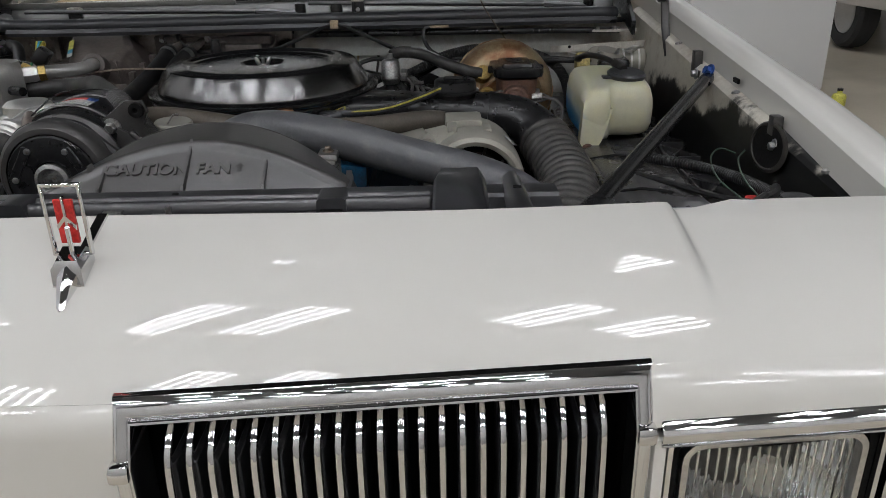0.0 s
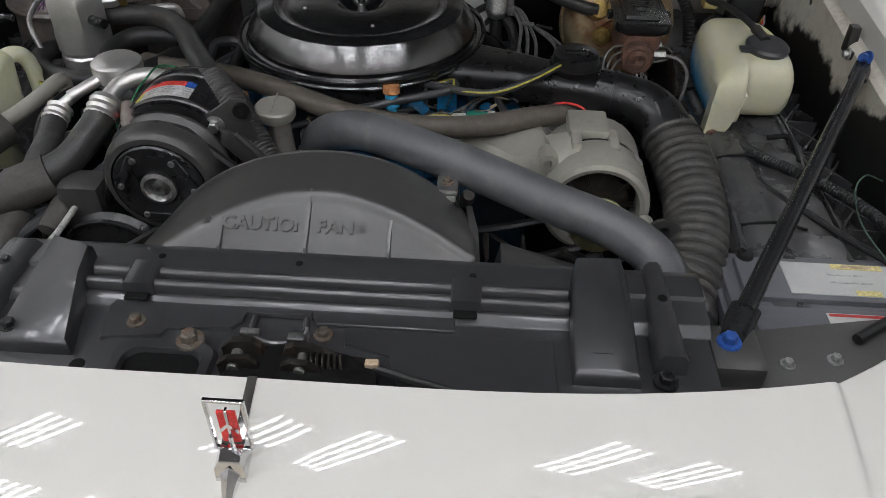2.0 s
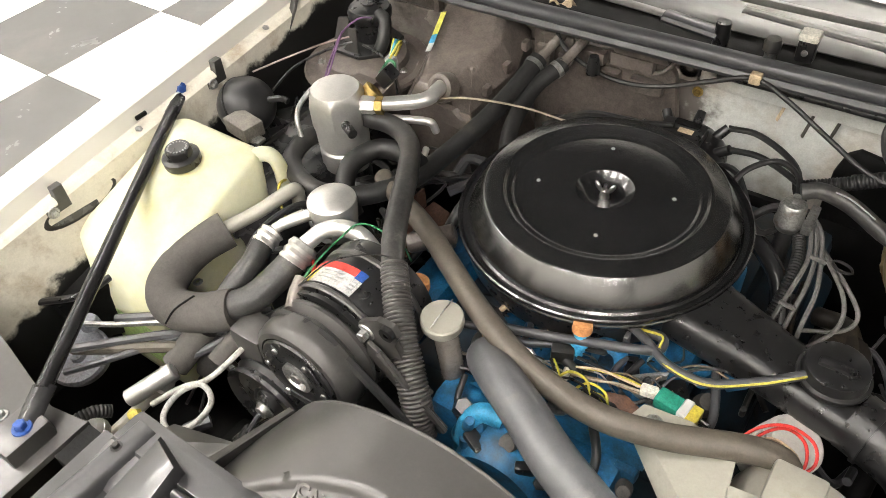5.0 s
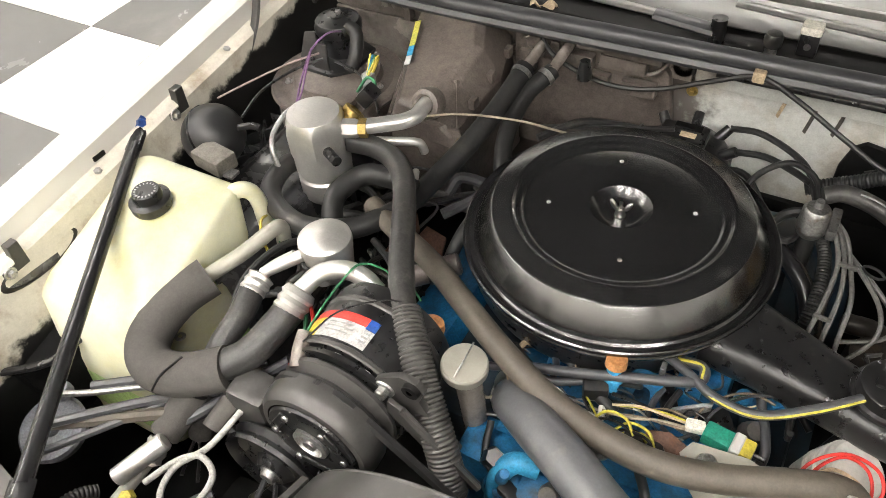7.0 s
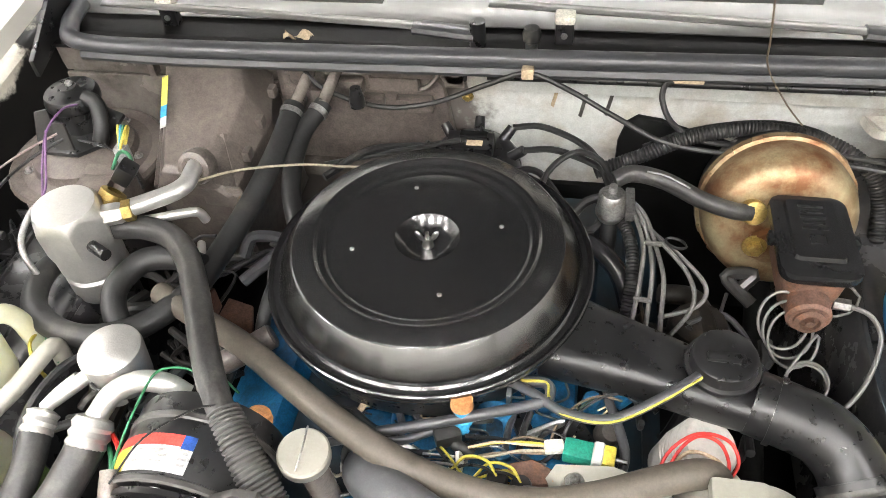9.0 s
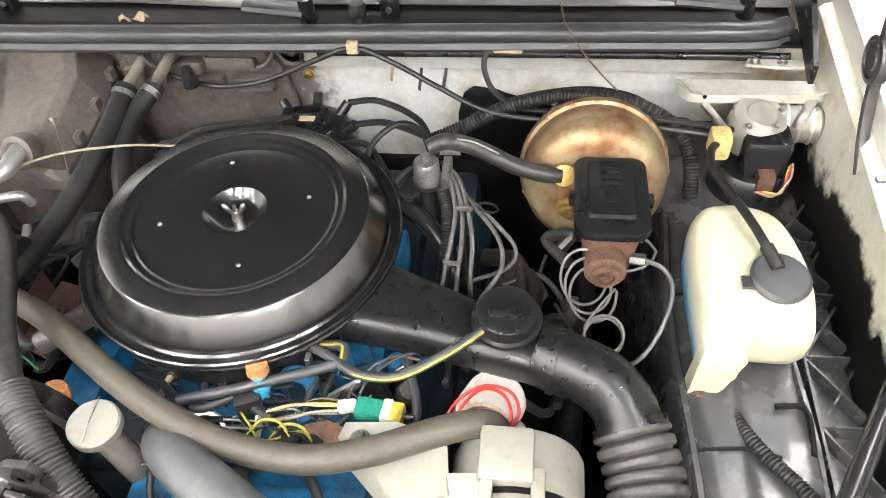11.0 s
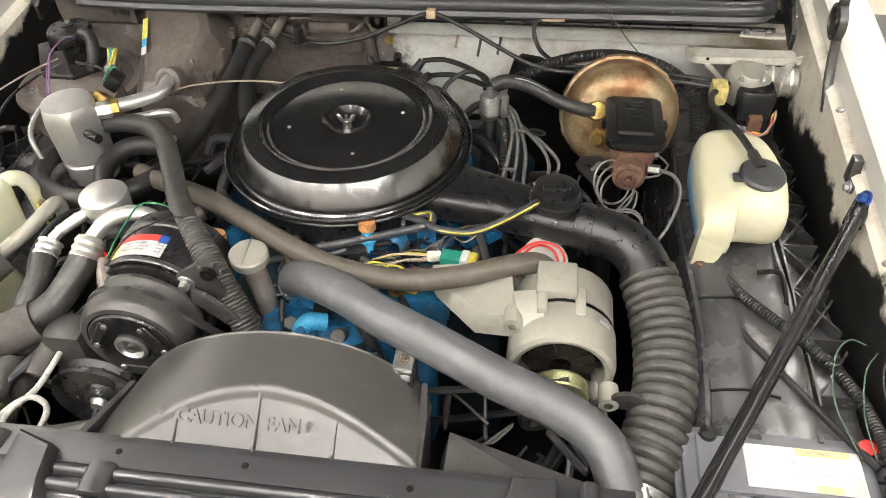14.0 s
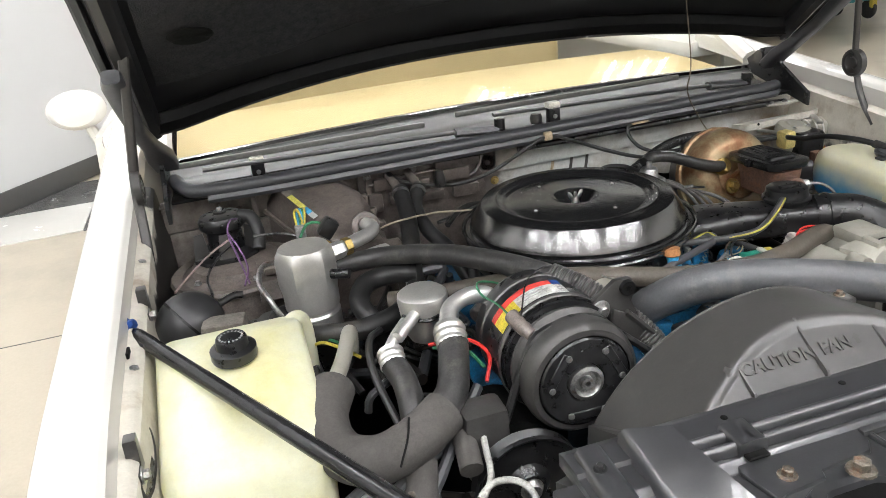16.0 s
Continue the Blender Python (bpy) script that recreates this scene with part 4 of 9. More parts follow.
# ---------------------------------------------------------------- front of the bay
def radiator_panel():
    ob = thing("radiator_support", "semi-gloss black stamped radiator support panel", "panel", (CX, -0.66, 0.6))
    z = 0.882
    part("top_plate", box((0.055, -0.70, z - 0.006), (0.77, 0.20, 0.010), 0.003), M_RADPANEL, ob)
    part("rear_step", prism([(-0.562, 0.874), (-0.562, 0.890), (-0.572, 0.893), (-0.604, 0.894), (-0.606, 0.889), (-0.640, 0.889), (-0.652, 0.882), (-0.652, 0.874)], -0.305, CX + 0.42, "x", 0.002), M_RADPANEL, ob)
    # long ridges, cut by two blocks
    for x0, x1 in ((-0.188, -0.150), (-0.118, 0.184), (0.214, 0.302)):
        for y in (-0.613, -0.631):
            part("ridge", loft([[(x, y - 0.0065, 0.890), (x, y - 0.005, 0.8985), (x, y - 0.002, 0.9015), (x, y + 0.002, 0.9015), (x, y + 0.005, 0.8985), (x, y + 0.0065, 0.890)] for x in (x0, x0 + 0.004, x1 - 0.004, x1)]), M_RADPANEL, ob, "", 45)
    for x in (-0.134, 0.199):
        part("crossover", loft([[(x + a, y, zz) for a, y in ((-0.016 * k, -0.640), (0.016 * k, -0.640), (0.016 * k, -0.604), (-0.016 * k, -0.604))] for k, zz in ((1.0, 0.888), (0.95, 0.9015), (0.75, 0.904))]), M_RADPANEL, ob, "", 50)
        part("crossover_slot", box((x, -0.645, 0.8905), (0.024, 0.010, 0.004), 0.001, 1), M_OVERGAP, ob)
    # big bevelled pads
    for a in ([(-0.248, -0.575), (-0.196, -0.590), (-0.190, -0.63), (-0.168, -0.722), (-0.250, -0.722)], [(0.310, -0.568), (0.360, -0.566), (0.364, -0.60), (0.366, -0.722), (0.300, -0.722), (0.304, -0.60)]):
        m = Vector((sum(p[0] for p in a) / len(a), sum(p[1] for p in a) / len(a)))
        low, mid, top = ([(m.x + (x - m.x) * k, m.y + (y - m.y) * q, h - 0.018 * smooth(-0.60, -0.73, y)) for x, y in a] for k, q, h in ((1.0, 1.0, 0.880), (0.93, 0.96, 0.908), (0.80, 0.88, 0.914)))
        part("raised_pad", loft([[(x, y, 0.870) for x, y, h in low], low, mid, top]), M_RADPANEL, ob, smooth=60)
    part("pad_slot", prism(round_outline(0.026, 0.010, 0.005, (0.330, -0.690)), 0.890, 0.899, "z"), M_OVERGAP, ob)
    part("outer_rib", loft([[(x, y, zz) for x, y in ((0.378 + k, -0.70), (0.410 - k, -0.70), (0.404 - k, -0.566), (0.382 + k, -0.566))] for k, zz in ((0, 0.87), (0.002, 0.900), (0.007, 0.906))]), M_RADPANEL, ob, "", 60)
    part("outer_rib", loft([[(x, y, zz) for x, y in ((-0.305 + k, -0.71), (-0.268 - k, -0.71), (-0.262 - k, -0.575), (-0.296 + k, -0.575))] for k, zz in ((0, 0.86), (0.002, 0.894), (0.008, 0.900))]), M_RADPANEL, ob, "", 60)
    bolt((-0.284, -0.612, 0.899), (0, 0, 1), 0.0045, M_BLACK, ob)
    part("rib_hole", lathe([(0, 0.001), (0.0045, 0.001), (0.005, 0)], (0.394, -0.622, 0.9060), (0, 0, 1), 12), M_OVERGAP, ob)
    # stepped cover sheet
    cover = [(-0.160, -0.655), (-0.152, -0.700), (-0.141, -0.694), (-0.094, -0.691), (-0.092, -0.680), (-0.030, -0.677), (-0.020, -0.664), (-0.020, -0.650), (0.046, -0.650), (0.052, -0.664), (0.19, -0.664), (0.19, -0.642), (-0.155, -0.642)]
    part("cover_plate", prism(cover, z - 0.002, z + 0.0035, "z", 0.0012, 1), M_RADPANEL, ob)
    part("cover_plate", prism([(0.080, -0.668), (0.285, -0.668), (0.290, -0.76), (0.150, -0.76), (0.13, -0.70), (0.085, -0.69)], z - 0.002, z + 0.0030, "z", 0.0012, 1), M_RADPANEL, ob)
    arch = [(-0.010, -0.655), (-0.008, -0.677), (0.004, -0.689), (0.018, -0.692), (0.032, -0.688), (0.043, -0.673), (0.042, -0.655)]
    part("stamped_cup", tube([(x, y, z + 0.001) for x, y in arch], 0.0035, 8, 5), M_RADPANEL, ob)
    part("cup_lip", box((0.014, -0.652, z + 0.003), (0.066, 0.009, 0.007), 0.002), M_RADPANEL, ob)
    part("opening_frame", loft([[(x, y, h) for x, y in round_outline(w, d, 0.016, (-0.082, -0.735))] for w, d, h in ((0.100, 0.075, z - 0.002), (0.094, 0.069, z + 0.006), (0.076, 0.051, z + 0.006), (0.072, 0.047, z - 0.0005))], None, False), M_RADPANEL, ob, "raised frame round the opening", 50)
    # no real cut-out: a near-black plate gives the opening its darkness
    part("opening", prism(round_outline(0.074, 0.049, 0.014, (-0.082, -0.735)), z - 0.002, z, "z"), M_OVERGAP, ob, "dark rectangular opening")
    part("hole", lathe([(0, 0.0005), (0.007, 0.0005), (0.0075, 0)], (-0.161, -0.730, z - 0.001), (0, 0, 1), 14), M_OVERGAP, ob)
    for x, y in ((-0.128, -0.585), (0.02, -0.585), (0.205, -0.590)):
        part("hole", lathe([(0, 0.001), (0.0035, 0.001), (0.004, 0)], (x, y, 0.8935), (0, 0, 1), 10), M_OVERGAP, ob)
    bolt((-0.062, -0.698, z + 0.005), (0, 0, 1), 0.0085, M_RUSTBOLT, ob)
    bolt((-0.124, -0.675, z + 0.003), (0, 0, 1), 0.0060, M_RUSTBOLT, ob)
    bolt((-0.236, -0.700, 0.896), (0, 0, 1), 0.0060, M_BLACK, ob)
    bolt((0.062, -0.676, z), (0, 0, 1), 0.0060, M_RUSTBOLT, ob)
    bolt((0.388, -0.712, 0.884), (0, 0, 1), 0.0075, M_BLACK, ob)
    part("core", box((0.0, -0.63, 0.70), (0.72, 0.05, 0.34)), M_OVERGAP, ob, "dark radiator core")


M_RUSTBOLT = mat("dull_rusty_bolt", (0.16, 0.14, 0.115), 0.5, 0.6, var=0.2, scale=60, dirt=RUST, amount=0.35, dscale=80)
radiator_panel()


M_GREASE = mat("greasy_black_steel", (0.018, 0.016, 0.014), 0.3, 0.3, var=0.3, scale=50, dirt=(0.07, 0.05, 0.035), amount=0.3, dscale=40, fine=0.2)


def hood_latch():
    ob = thing("hood_latch", "greasy steel hood latch with a coiled spring", "latch", (0.05, -0.71, 0.88))
    part("base", prism([(-0.015, -0.745), (0.005, -0.712), (0.05, -0.706), (0.095, -0.716), (0.125, -0.735), (0.125, -0.76), (-0.01, -0.76)], 0.884, 0.902, "z", 0.004), M_OVERGAP, ob)
    hook = [(-0.020, 0.893), (-0.022, 0.908), (-0.012, 0.917), (0.008, 0.919), (0.016, 0.911), (0.018, 0.899), (0.026, 0.895), (0.034, 0.899), (0.037, 0.911), (0.046, 0.916), (0.062, 0.915), (0.072, 0.906), (0.085, 0.899), (0.115, 0.898), (0.118, 0.890), (-0.020, 0.888)]
    part("hook_plate", prism(hook, -0.716, -0.724, "y", 0.0015), M_GREASE, ob, "greasy black hook plate")
    part("hook_plate", prism([(x, h - 0.004) for x, h in hook], -0.734, -0.741, "y", 0.0015), M_GREASE, ob, "greasy black hook plate")
    part("pivot", cyl((-0.006, -0.712, 0.905), (-0.006, -0.744, 0.903), 0.0055, seg=12, edge=0.001), M_STEEL, ob)
    part("pivot", cyl((0.054, -0.711, 0.905), (0.054, -0.744, 0.903), 0.0050, seg=12, edge=0.001), M_STEEL, ob)
    part("spring", tube([(0.062 + 0.030 * k / 40, -0.729 + 0.007 * math.cos(k * 0.9), 0.903 + 0.007 * math.sin(k * 0.9)) for k in range(41)], 0.0015, 6, 2), M_GREASE, ob)
    part("tab", box((0.004, -0.711, 0.918), (0.018, 0.007, 0.005), 0.0015), M_STEEL, ob, "bright worn tab")
    part("tab", box((0.046, -0.710, 0.913), (0.016, 0.010, 0.005), 0.0015), M_STEEL, ob, "bright worn tab")
    part("tab_ear", box((0.056, -0.710, 0.917), (0.003, 0.010, 0.013), 0.001), M_STEEL, ob)
    part("cable_end", box((0.118, -0.728, 0.903), (0.013, 0.008, 0.007), 0.002), M_TAPE, ob, "pale cable clip")
    part("cable", tube([(0.12, -0.73, 0.9), (0.20, -0.745, 0.89), (0.33, -0.765, 0.885), (0.45, -0.755, 0.885), (0.56, -0.72, 0.89), (0.66, -0.62, 0.89)], 0.004, 8, 6), M_RUBBER, ob)
    for x in (0.0, 0.075):
        part("roller", cyl((x, -0.742, 0.89), (x, -0.752, 0.893), 0.010, seg=14, edge=0.002), M_RUBBER, ob)


hood_latch()


def side_tray(s):
    ob = thing("corner_bracket", "dusty black sheet bracket beside the radiator", "bracket", (CX + s * 0.56, -0.66, 0.8), "corner brackets")
    out = [(CX + s * x, y) for x, y in ((0.40, -0.60), (0.46, -0.615), (0.60, -0.585), (0.74, -0.56), (0.74, -0.70), (0.48, -0.77), (0.40, -0.77))]
    part("plate", prism(out, 0.846, 0.856, "z", 0.002), M_SHROUD, ob)
    part("pedestal", box((CX + s * 0.442, -0.66, 0.868), (0.05, 0.06, 0.03), 0.006), M_SHROUD, ob)
    for x, y in ((0.50, -0.655), (0.55, -0.645), (0.63, -0.64)):
        bolt((CX + s * x, y, 0.856), (0, 0, 1), 0.005, M_STEEL, ob)
    st = thing("bump_stop", "round black rubber bump stop", "bumper", (CX + s * 0.682, -0.602, 0.87), "bump stops")
    part("stem", cyl((CX + s * 0.682, -0.602, 0.845), (CX + s * 0.682, -0.602, 0.872), 0.007), M_STEEL, st)
    part("head", lathe([(0, 0.012), (0.017, 0.011), (0.020, 0.006), (0.018, 0.0), (0, 0)], (CX + s * 0.682, -0.602, 0.870), (0, 0, 1), 20), M_RUBBER, st)


side_tray(1)
side_tray(-1)


def bay_floor():
    ob = thing("bay_liner", "floor and sides deep in the engine bay, blackened for shade", "liner", (CX, 0, 0.2))
    # near-black sheets fill the bottom of the bay with painted shade
    part("pan", box((CX, -0.1, 0.40), (1.5, 1.1, 0.03)), M_OVERGAP, ob)
    part("front_wall", box((CX, -0.78, 0.63), (1.5, 0.02, 0.46)), M_OVERGAP, ob)
    part("crossmember", box((CX, -0.45, 0.50), (0.9, 0.12, 0.12), 0.02), M_OVERGAP, ob)


bay_floor()


# a lighter tone of the shroud plastic for raised letters, arrows and rim
M_LETTER = mat("lighter_raised_letter_plastic", (0.062, 0.059, 0.056), 0.3, var=0.1, scale=40, fine=0.1)


def shroud():
    ob = thing("fan_shroud", "dusty black plastic fan shroud with moulded warning letters", "shroud", (0.02, -0.5, 0.80))
    xa, xb, top = -0.205, 0.186, 0.030

    def arc(x):
        r, d = (0.262, top - x) if x < top else (0.196, x - top)
        return 0.9335 - (r - math.sqrt(max(0.0, r * r - d * d)))

    def flare(x, y):
        return 1 + (4.0 if x > top else 1.3) * (-0.430 - y)

    def field(y):
        return 0.9087 + (y + 0.538) * 0.72

    def height(x, y):
        a, b = arc(x) - 0.03 * (-0.430 - y), field(y)
        h = max(0.0, 1 - abs(a - b) / 0.004)
        front = 0.012 * smooth(-0.566, -0.571, y) * smooth(0.0, 0.004, a - b)
        return min(a, b) - 0.001 * h * h - 0.0042 * smooth(0.0, 0.006, a - b) - front

    def f(u, v):
        x = xa + (xb - xa) * u
        y = -0.430 - 0.157 * v
        return min(0.204, max(-0.222, top + (x - top) * flare(x, y))), y, height(x, y)

    part("cowling", surf(f, 190, 110, 0.003), M_SHROUD, ob, smooth=50)
    line = [xa + (xb - xa) * k / 60 for k in range(61)]
    part("rim", tube([(x, -0.4305, arc(x) + 0.0012) for x in line], 0.0028, 8, 2), M_LETTER, ob, "thin rim in a lighter tone than the shroud")
    part("rim_step", tube([(x, -0.4385, arc(x) - 0.0010) for x in line], 0.0022, 6, 2), M_SHROUD, ob)

    def on(x, y):
        return x, y, height(top + (x - top) / flare(x, y), y)

    for x in (-0.074, 0.021, 0.112):
        first = min(-0.503, -0.538 + (arc(x) - 0.003 - 0.9087) / 0.72 + 0.003)
        ys = [first + (-0.583 - first) * k / 8 for k in range(9)]
        part("rib", loft([[(x - 0.0042, y, on(x, y)[2] - 0.006), (x - 0.0016, y, on(x, y)[2] + 0.0048 + 0.0085 * k / 8), (x + 0.0016, y, on(x, y)[2] + 0.0048 + 0.0085 * k / 8), (x + 0.0042, y, on(x, y)[2] - 0.006)] for k, y in enumerate(ys)]), M_SHROUD, ob, "", 30)
    slope = math.atan(0.72)

    def put(words, x, y, size):
        z = on(x, y)[2]
        return text_mesh(words, size, 0.0036, Matrix.Translation((x, y, z + 0.0020)) @ Matrix.Rotation(slope, 4, "X"))

    part("lettering", put("CAUTION", -0.0255, -0.538, 0.0212), M_LETTER, ob, "moulded word CAUTION", 0)
    part("lettering", put("FAN", 0.052, -0.538, 0.0212), M_LETTER, ob, "moulded word FAN", 0)
    for x, s in ((-0.090, 1), (0.082, 1)):
        z = on(x, -0.538)[2]
        bm = bmesh.new()
        vs = [bm.verts.new((x + a * 0.6, -0.538 + b * 0.6 * math.cos(slope), z + 0.0045 + b * 0.6 * math.sin(slope))) for a, b in ((-0.005, -0.010), (0.005, -0.010), (0.005, 0.002), (0.010, 0.002), (0, 0.012), (-0.010, 0.002), (-0.005, 0.002))]
        bm.faces.new(vs)
        bmesh.ops.solidify(bm, geom=bm.faces[:], thickness=0.002)
        part("arrow_mark", bm, M_LETTER, ob, "", 0)
    part("side_plate", loft([[(0.192, -0.438, 0.78), (0.192, -0.438, 0.872), (0.199, -0.438, 0.872), (0.199, -0.438, 0.78)], [(0.199, -0.50, 0.78), (0.199, -0.50, 0.884), (0.208, -0.50, 0.883), (0.208, -0.50, 0.78)], [(0.202, -0.585, 0.78), (0.202, -0.585, 0.894), (0.213, -0.585, 0.892), (0.213, -0.585, 0.78)]]), M_SHROUD, ob)
    part("side_plate", loft([[(xa - 0.012, -0.436, 0.70), (xa - 0.004, -0.436, 0.812), (xa + 0.004, -0.436, 0.812), (xa + 0.004, -0.436, 0.70)], [(xa - 0.012, -0.585, 0.70), (xa - 0.002, -0.585, 0.880), (xa + 0.012, -0.585, 0.884), (xa + 0.012, -0.585, 0.70)]]), M_SHROUD, ob)
    part("front_lip", box((0.0, -0.583, 0.878), (0.40, 0.012, 0.008), 0.003), M_SHROUD, ob)
    part("clip_block", box((0.168, -0.432, 0.862), (0.030, 0.040, 0.040), 0.003), M_BLACK, ob)
    cl = part("clip", box((0.168, -0.420, 0.888), (0.026, 0.034, 0.010), 0.003), M_DULLCHROME, ob, "bright steel clip")
    part("clip_tongue", box((0.168, -0.442, 0.876), (0.022, 0.006, 0.022), 0.002), M_DULLCHROME, cl)
    bolt((0.168, -0.420, 0.893), (0, 0, 1), 0.0045, M_RUSTBOLT, cl)
    part("lower_half", lathe([(0.15, 0), (0.155, -0.05), (0.155, -0.12)], (0.018, -0.43, 0.66), (0, 1, 0), 40), M_OVERGAP, ob)


shroud()


def lower_cover():
    ob = thing("shroud_extension", "dusty black plastic filler beside the shroud", "cover", (0.28, -0.53, 0.8), "shroud extensions")
    part("cover", loft([[(0.222, -0.50, 0.80), (0.235, -0.50, 0.868), (0.40, -0.535, 0.845), (0.40, -0.535, 0.80)], [(0.222, -0.585, 0.80), (0.235, -0.585, 0.878), (0.40, -0.585, 0.868), (0.40, -0.585, 0.80)]]), M_SHROUD, ob)
    ob = thing("shroud_extension", "dusty black plastic filler beside the shroud", "cover", (-0.25, -0.53, 0.8), "shroud extensions")
    part("cover", loft([[(-0.196, -0.52, 0.80), (-0.20, -0.52, 0.850), (-0.30, -0.54, 0.835), (-0.30, -0.54, 0.80)], [(-0.196, -0.585, 0.80), (-0.20, -0.585, 0.868), (-0.30, -0.585, 0.862), (-0.30, -0.585, 0.80)]]), M_SHROUD, ob)


lower_cover()


# ---------------------------------------------------------------- engine
def air_cleaner():
    c = Vector((0, 0.012, 0))
    ob = thing("air_cleaner", "round black air cleaner with gloss lid and wing nut", "air cleaner", (0, 0.012, 0.80))
    lid = [(0, 0.925), (0.020, 0.924), (0.030, 0.930), (0.040, 0.9405), (0.046, 0.941), (0.116, 0.9365), (0.1225, 0.9355), (0.1245, 0.9362), (0.1270, 0.9390), (0.1285, 0.9396), (0.1335, 0.9398), (0.1350, 0.9404), (0.1385, 0.9440), (0.1400, 0.9448), (0.1430, 0.9446), (0.1460, 0.9432), (0.164, 0.9418), (0.1665, 0.940)]
    p = part("lid", lathe(lid, c, (0, 0, 1), 96), M_GLOSSBLK, ob, "gloss black lid with stepped rings")
    part("bevel", lathe([(0.1665, 0.940), (0.1685, 0.9375), (0.1855, 0.910), (0.1868, 0.905)], c, (0, 0, 1), 96), M_BEVEL, ob, "polished dark bevel reflecting the lights")
    part("rim", lathe([(0.1868, 0.905), (0.1872, 0.899), (0.190, 0.8965), (0.1965, 0.8965), (0.199, 0.900), (0.2015, 0.902), (0.2035, 0.9005), (0.204, 0.897), (0.202, 0.893), (0.199, 0.891), (0.201, 0.888), (0.2, 0.884), (0.194, 0.882)], c, (0, 0, 1), 96), M_GLOSSBLK, ob)
    part("base_pan", lathe([(0.194, 0.882), (0.192, 0.850), (0.186, 0.836), (0.150, 0.828), (0.08, 0.82), (0.06, 0.78)], c, (0, 0, 1), 72), M_BLACK, ob, "black base pan")
    for a in (-71, 18, 109, 198):
        q = Vector((0.092 * math.cos(radians(a)), 0.092 * math.sin(radians(a)), 0.9385)) + c
        part("rivet", lathe([(0, 0.0018), (0.002, 0.0014), (0.003, 0)], q, (0, 0, 1), 10), M_STEEL, p)
    nut = lathe([(0, 0.012), (0.005, 0.012), (0.006, 0.008), (0.0075, 0.0)], c + Vector((0, 0, 0.925)), (0, 0, 1), 12)
    for s in (-1, 1):
        bmesh.ops.create_uvsphere(nut, u_segments=10, v_segments=7, radius=1, matrix=Matrix.Translation(c + Vector((s * 0.0095, 0.001 * s, 0.942))) @ Matrix.Rotation(s * 0.5, 4, "Y") @ Matrix.Diagonal((0.0035, 0.0028, 0.009, 1)))
    lathe([(0, 0.022), (0.0025, 0.022), (0.0025, 0.0)], c + Vector((0, 0, 0.925)), (0, 0, 1), 8, nut)
    part("wing_nut", nut, M_DULLCHROME, p, "pale metal wing nut")
    # snorkel
    secs = []
    for k, (x, y, hw, z0, z1) in enumerate(((0.13, -0.045, 0.062, 0.838, 0.888), (0.19, -0.070, 0.052, 0.842, 0.897), (0.26, -0.093, 0.042, 0.845, 0.900), (0.33, -0.116, 0.036, 0.845, 0.898), (0.385, -0.130, 0.034, 0.846, 0.896))):
        n = Vector((0.33, 0.945, 0))
        ring = []
        for px, pz in round_outline(2 * hw, z1 - z0, min(hw, (z1 - z0) / 2) * 0.75, (0, (z0 + z1) / 2), 4):
            ring.append((x + n.x * px, y + n.y * px, pz))
        secs.append(ring)
    part("snorkel", loft(secs), M_BLACK, ob, "black sheet-metal snorkel", 60)
    k = Vector((0.342, -0.108, 0.893))
    kn = part("vacuum_motor", lathe([(0.034, 0), (0.036, 0.004), (0.036, 0.010), (0.040, 0.011), (0.040, 0.015), (0.036, 0.017), (0.034, 0.030), (0.031, 0.032), (0, 0.032)], k, (0, 0, 1), 36), M_BLACK, ob, "round black vacuum motor on the snorkel")
    part("grip", box(k + Vector((0.0, -0.006, 0.034)), (0.040, 0.012, 0.008), 0.004), M_BLACK, kn)
    el = [(0.378, -0.128, 0.871), (0.41, -0.139, 0.870), (0.445, -0.153, 0.866), (0.470, -0.175, 0.855), (0.482, -0.205, 0.842)]
    part("elbow", tube(el, 0.036, 20, 5), M_BLACK, ob, "shiny black elbow")
    part("joint_band", tube([(0.398, -0.135, 0.870), (0.404, -0.137, 0.870)], 0.0385, 20, 1), M_BLACK, ob)
    part("joint_band", tube([(0.478, -0.193, 0.847), (0.482, -0.204, 0.842)], 0.041, 20, 1), M_BLACK, ob)


air_cleaner()


M_BELLOWS = mat("dusty_brown_black_bellows_rubber", (0.044, 0.0425, 0.040), 0.4, var=0.15, scale=20, bump=0.1, dirt=(0.085, 0.080, 0.072), amount=0.4, dscale=18)


def intake_bellows():
    ob = thing("air_intake_hose", "dusty brown-black corrugated air intake hose", "hose", (0.49, -0.35, 0.7))
    pts = [(0.481, -0.202, 0.843), (0.494, -0.245, 0.826), (0.501, -0.30, 0.812), (0.500, -0.36, 0.800), (0.487, -0.42, 0.785), (0.468, -0.475, 0.768), (0.455, -0.53, 0.752)]
    part("bellows", tube(pts, 0.0425, 24, 8, ridge=0.0075, pitch=0.0165, sharp=5.0), M_BELLOWS, ob, "", 80)
    part("clamp", tube([(0.463, -0.49, 0.763), (0.460, -0.50, 0.760)], 0.0465, 20, 1), M_STEEL, ob, "steel hose clamp")


intake_bellows()


M_HOSE = mat("scuffed_grey_hose_rubber", (0.072, 0.073, 0.077), 0.36, var=0.2, scale=14, bump=0.08, dirt=(0.16, 0.155, 0.145), amount=0.2, dscale=22, spec=0.5, fine=0.15, rvar=0.1)


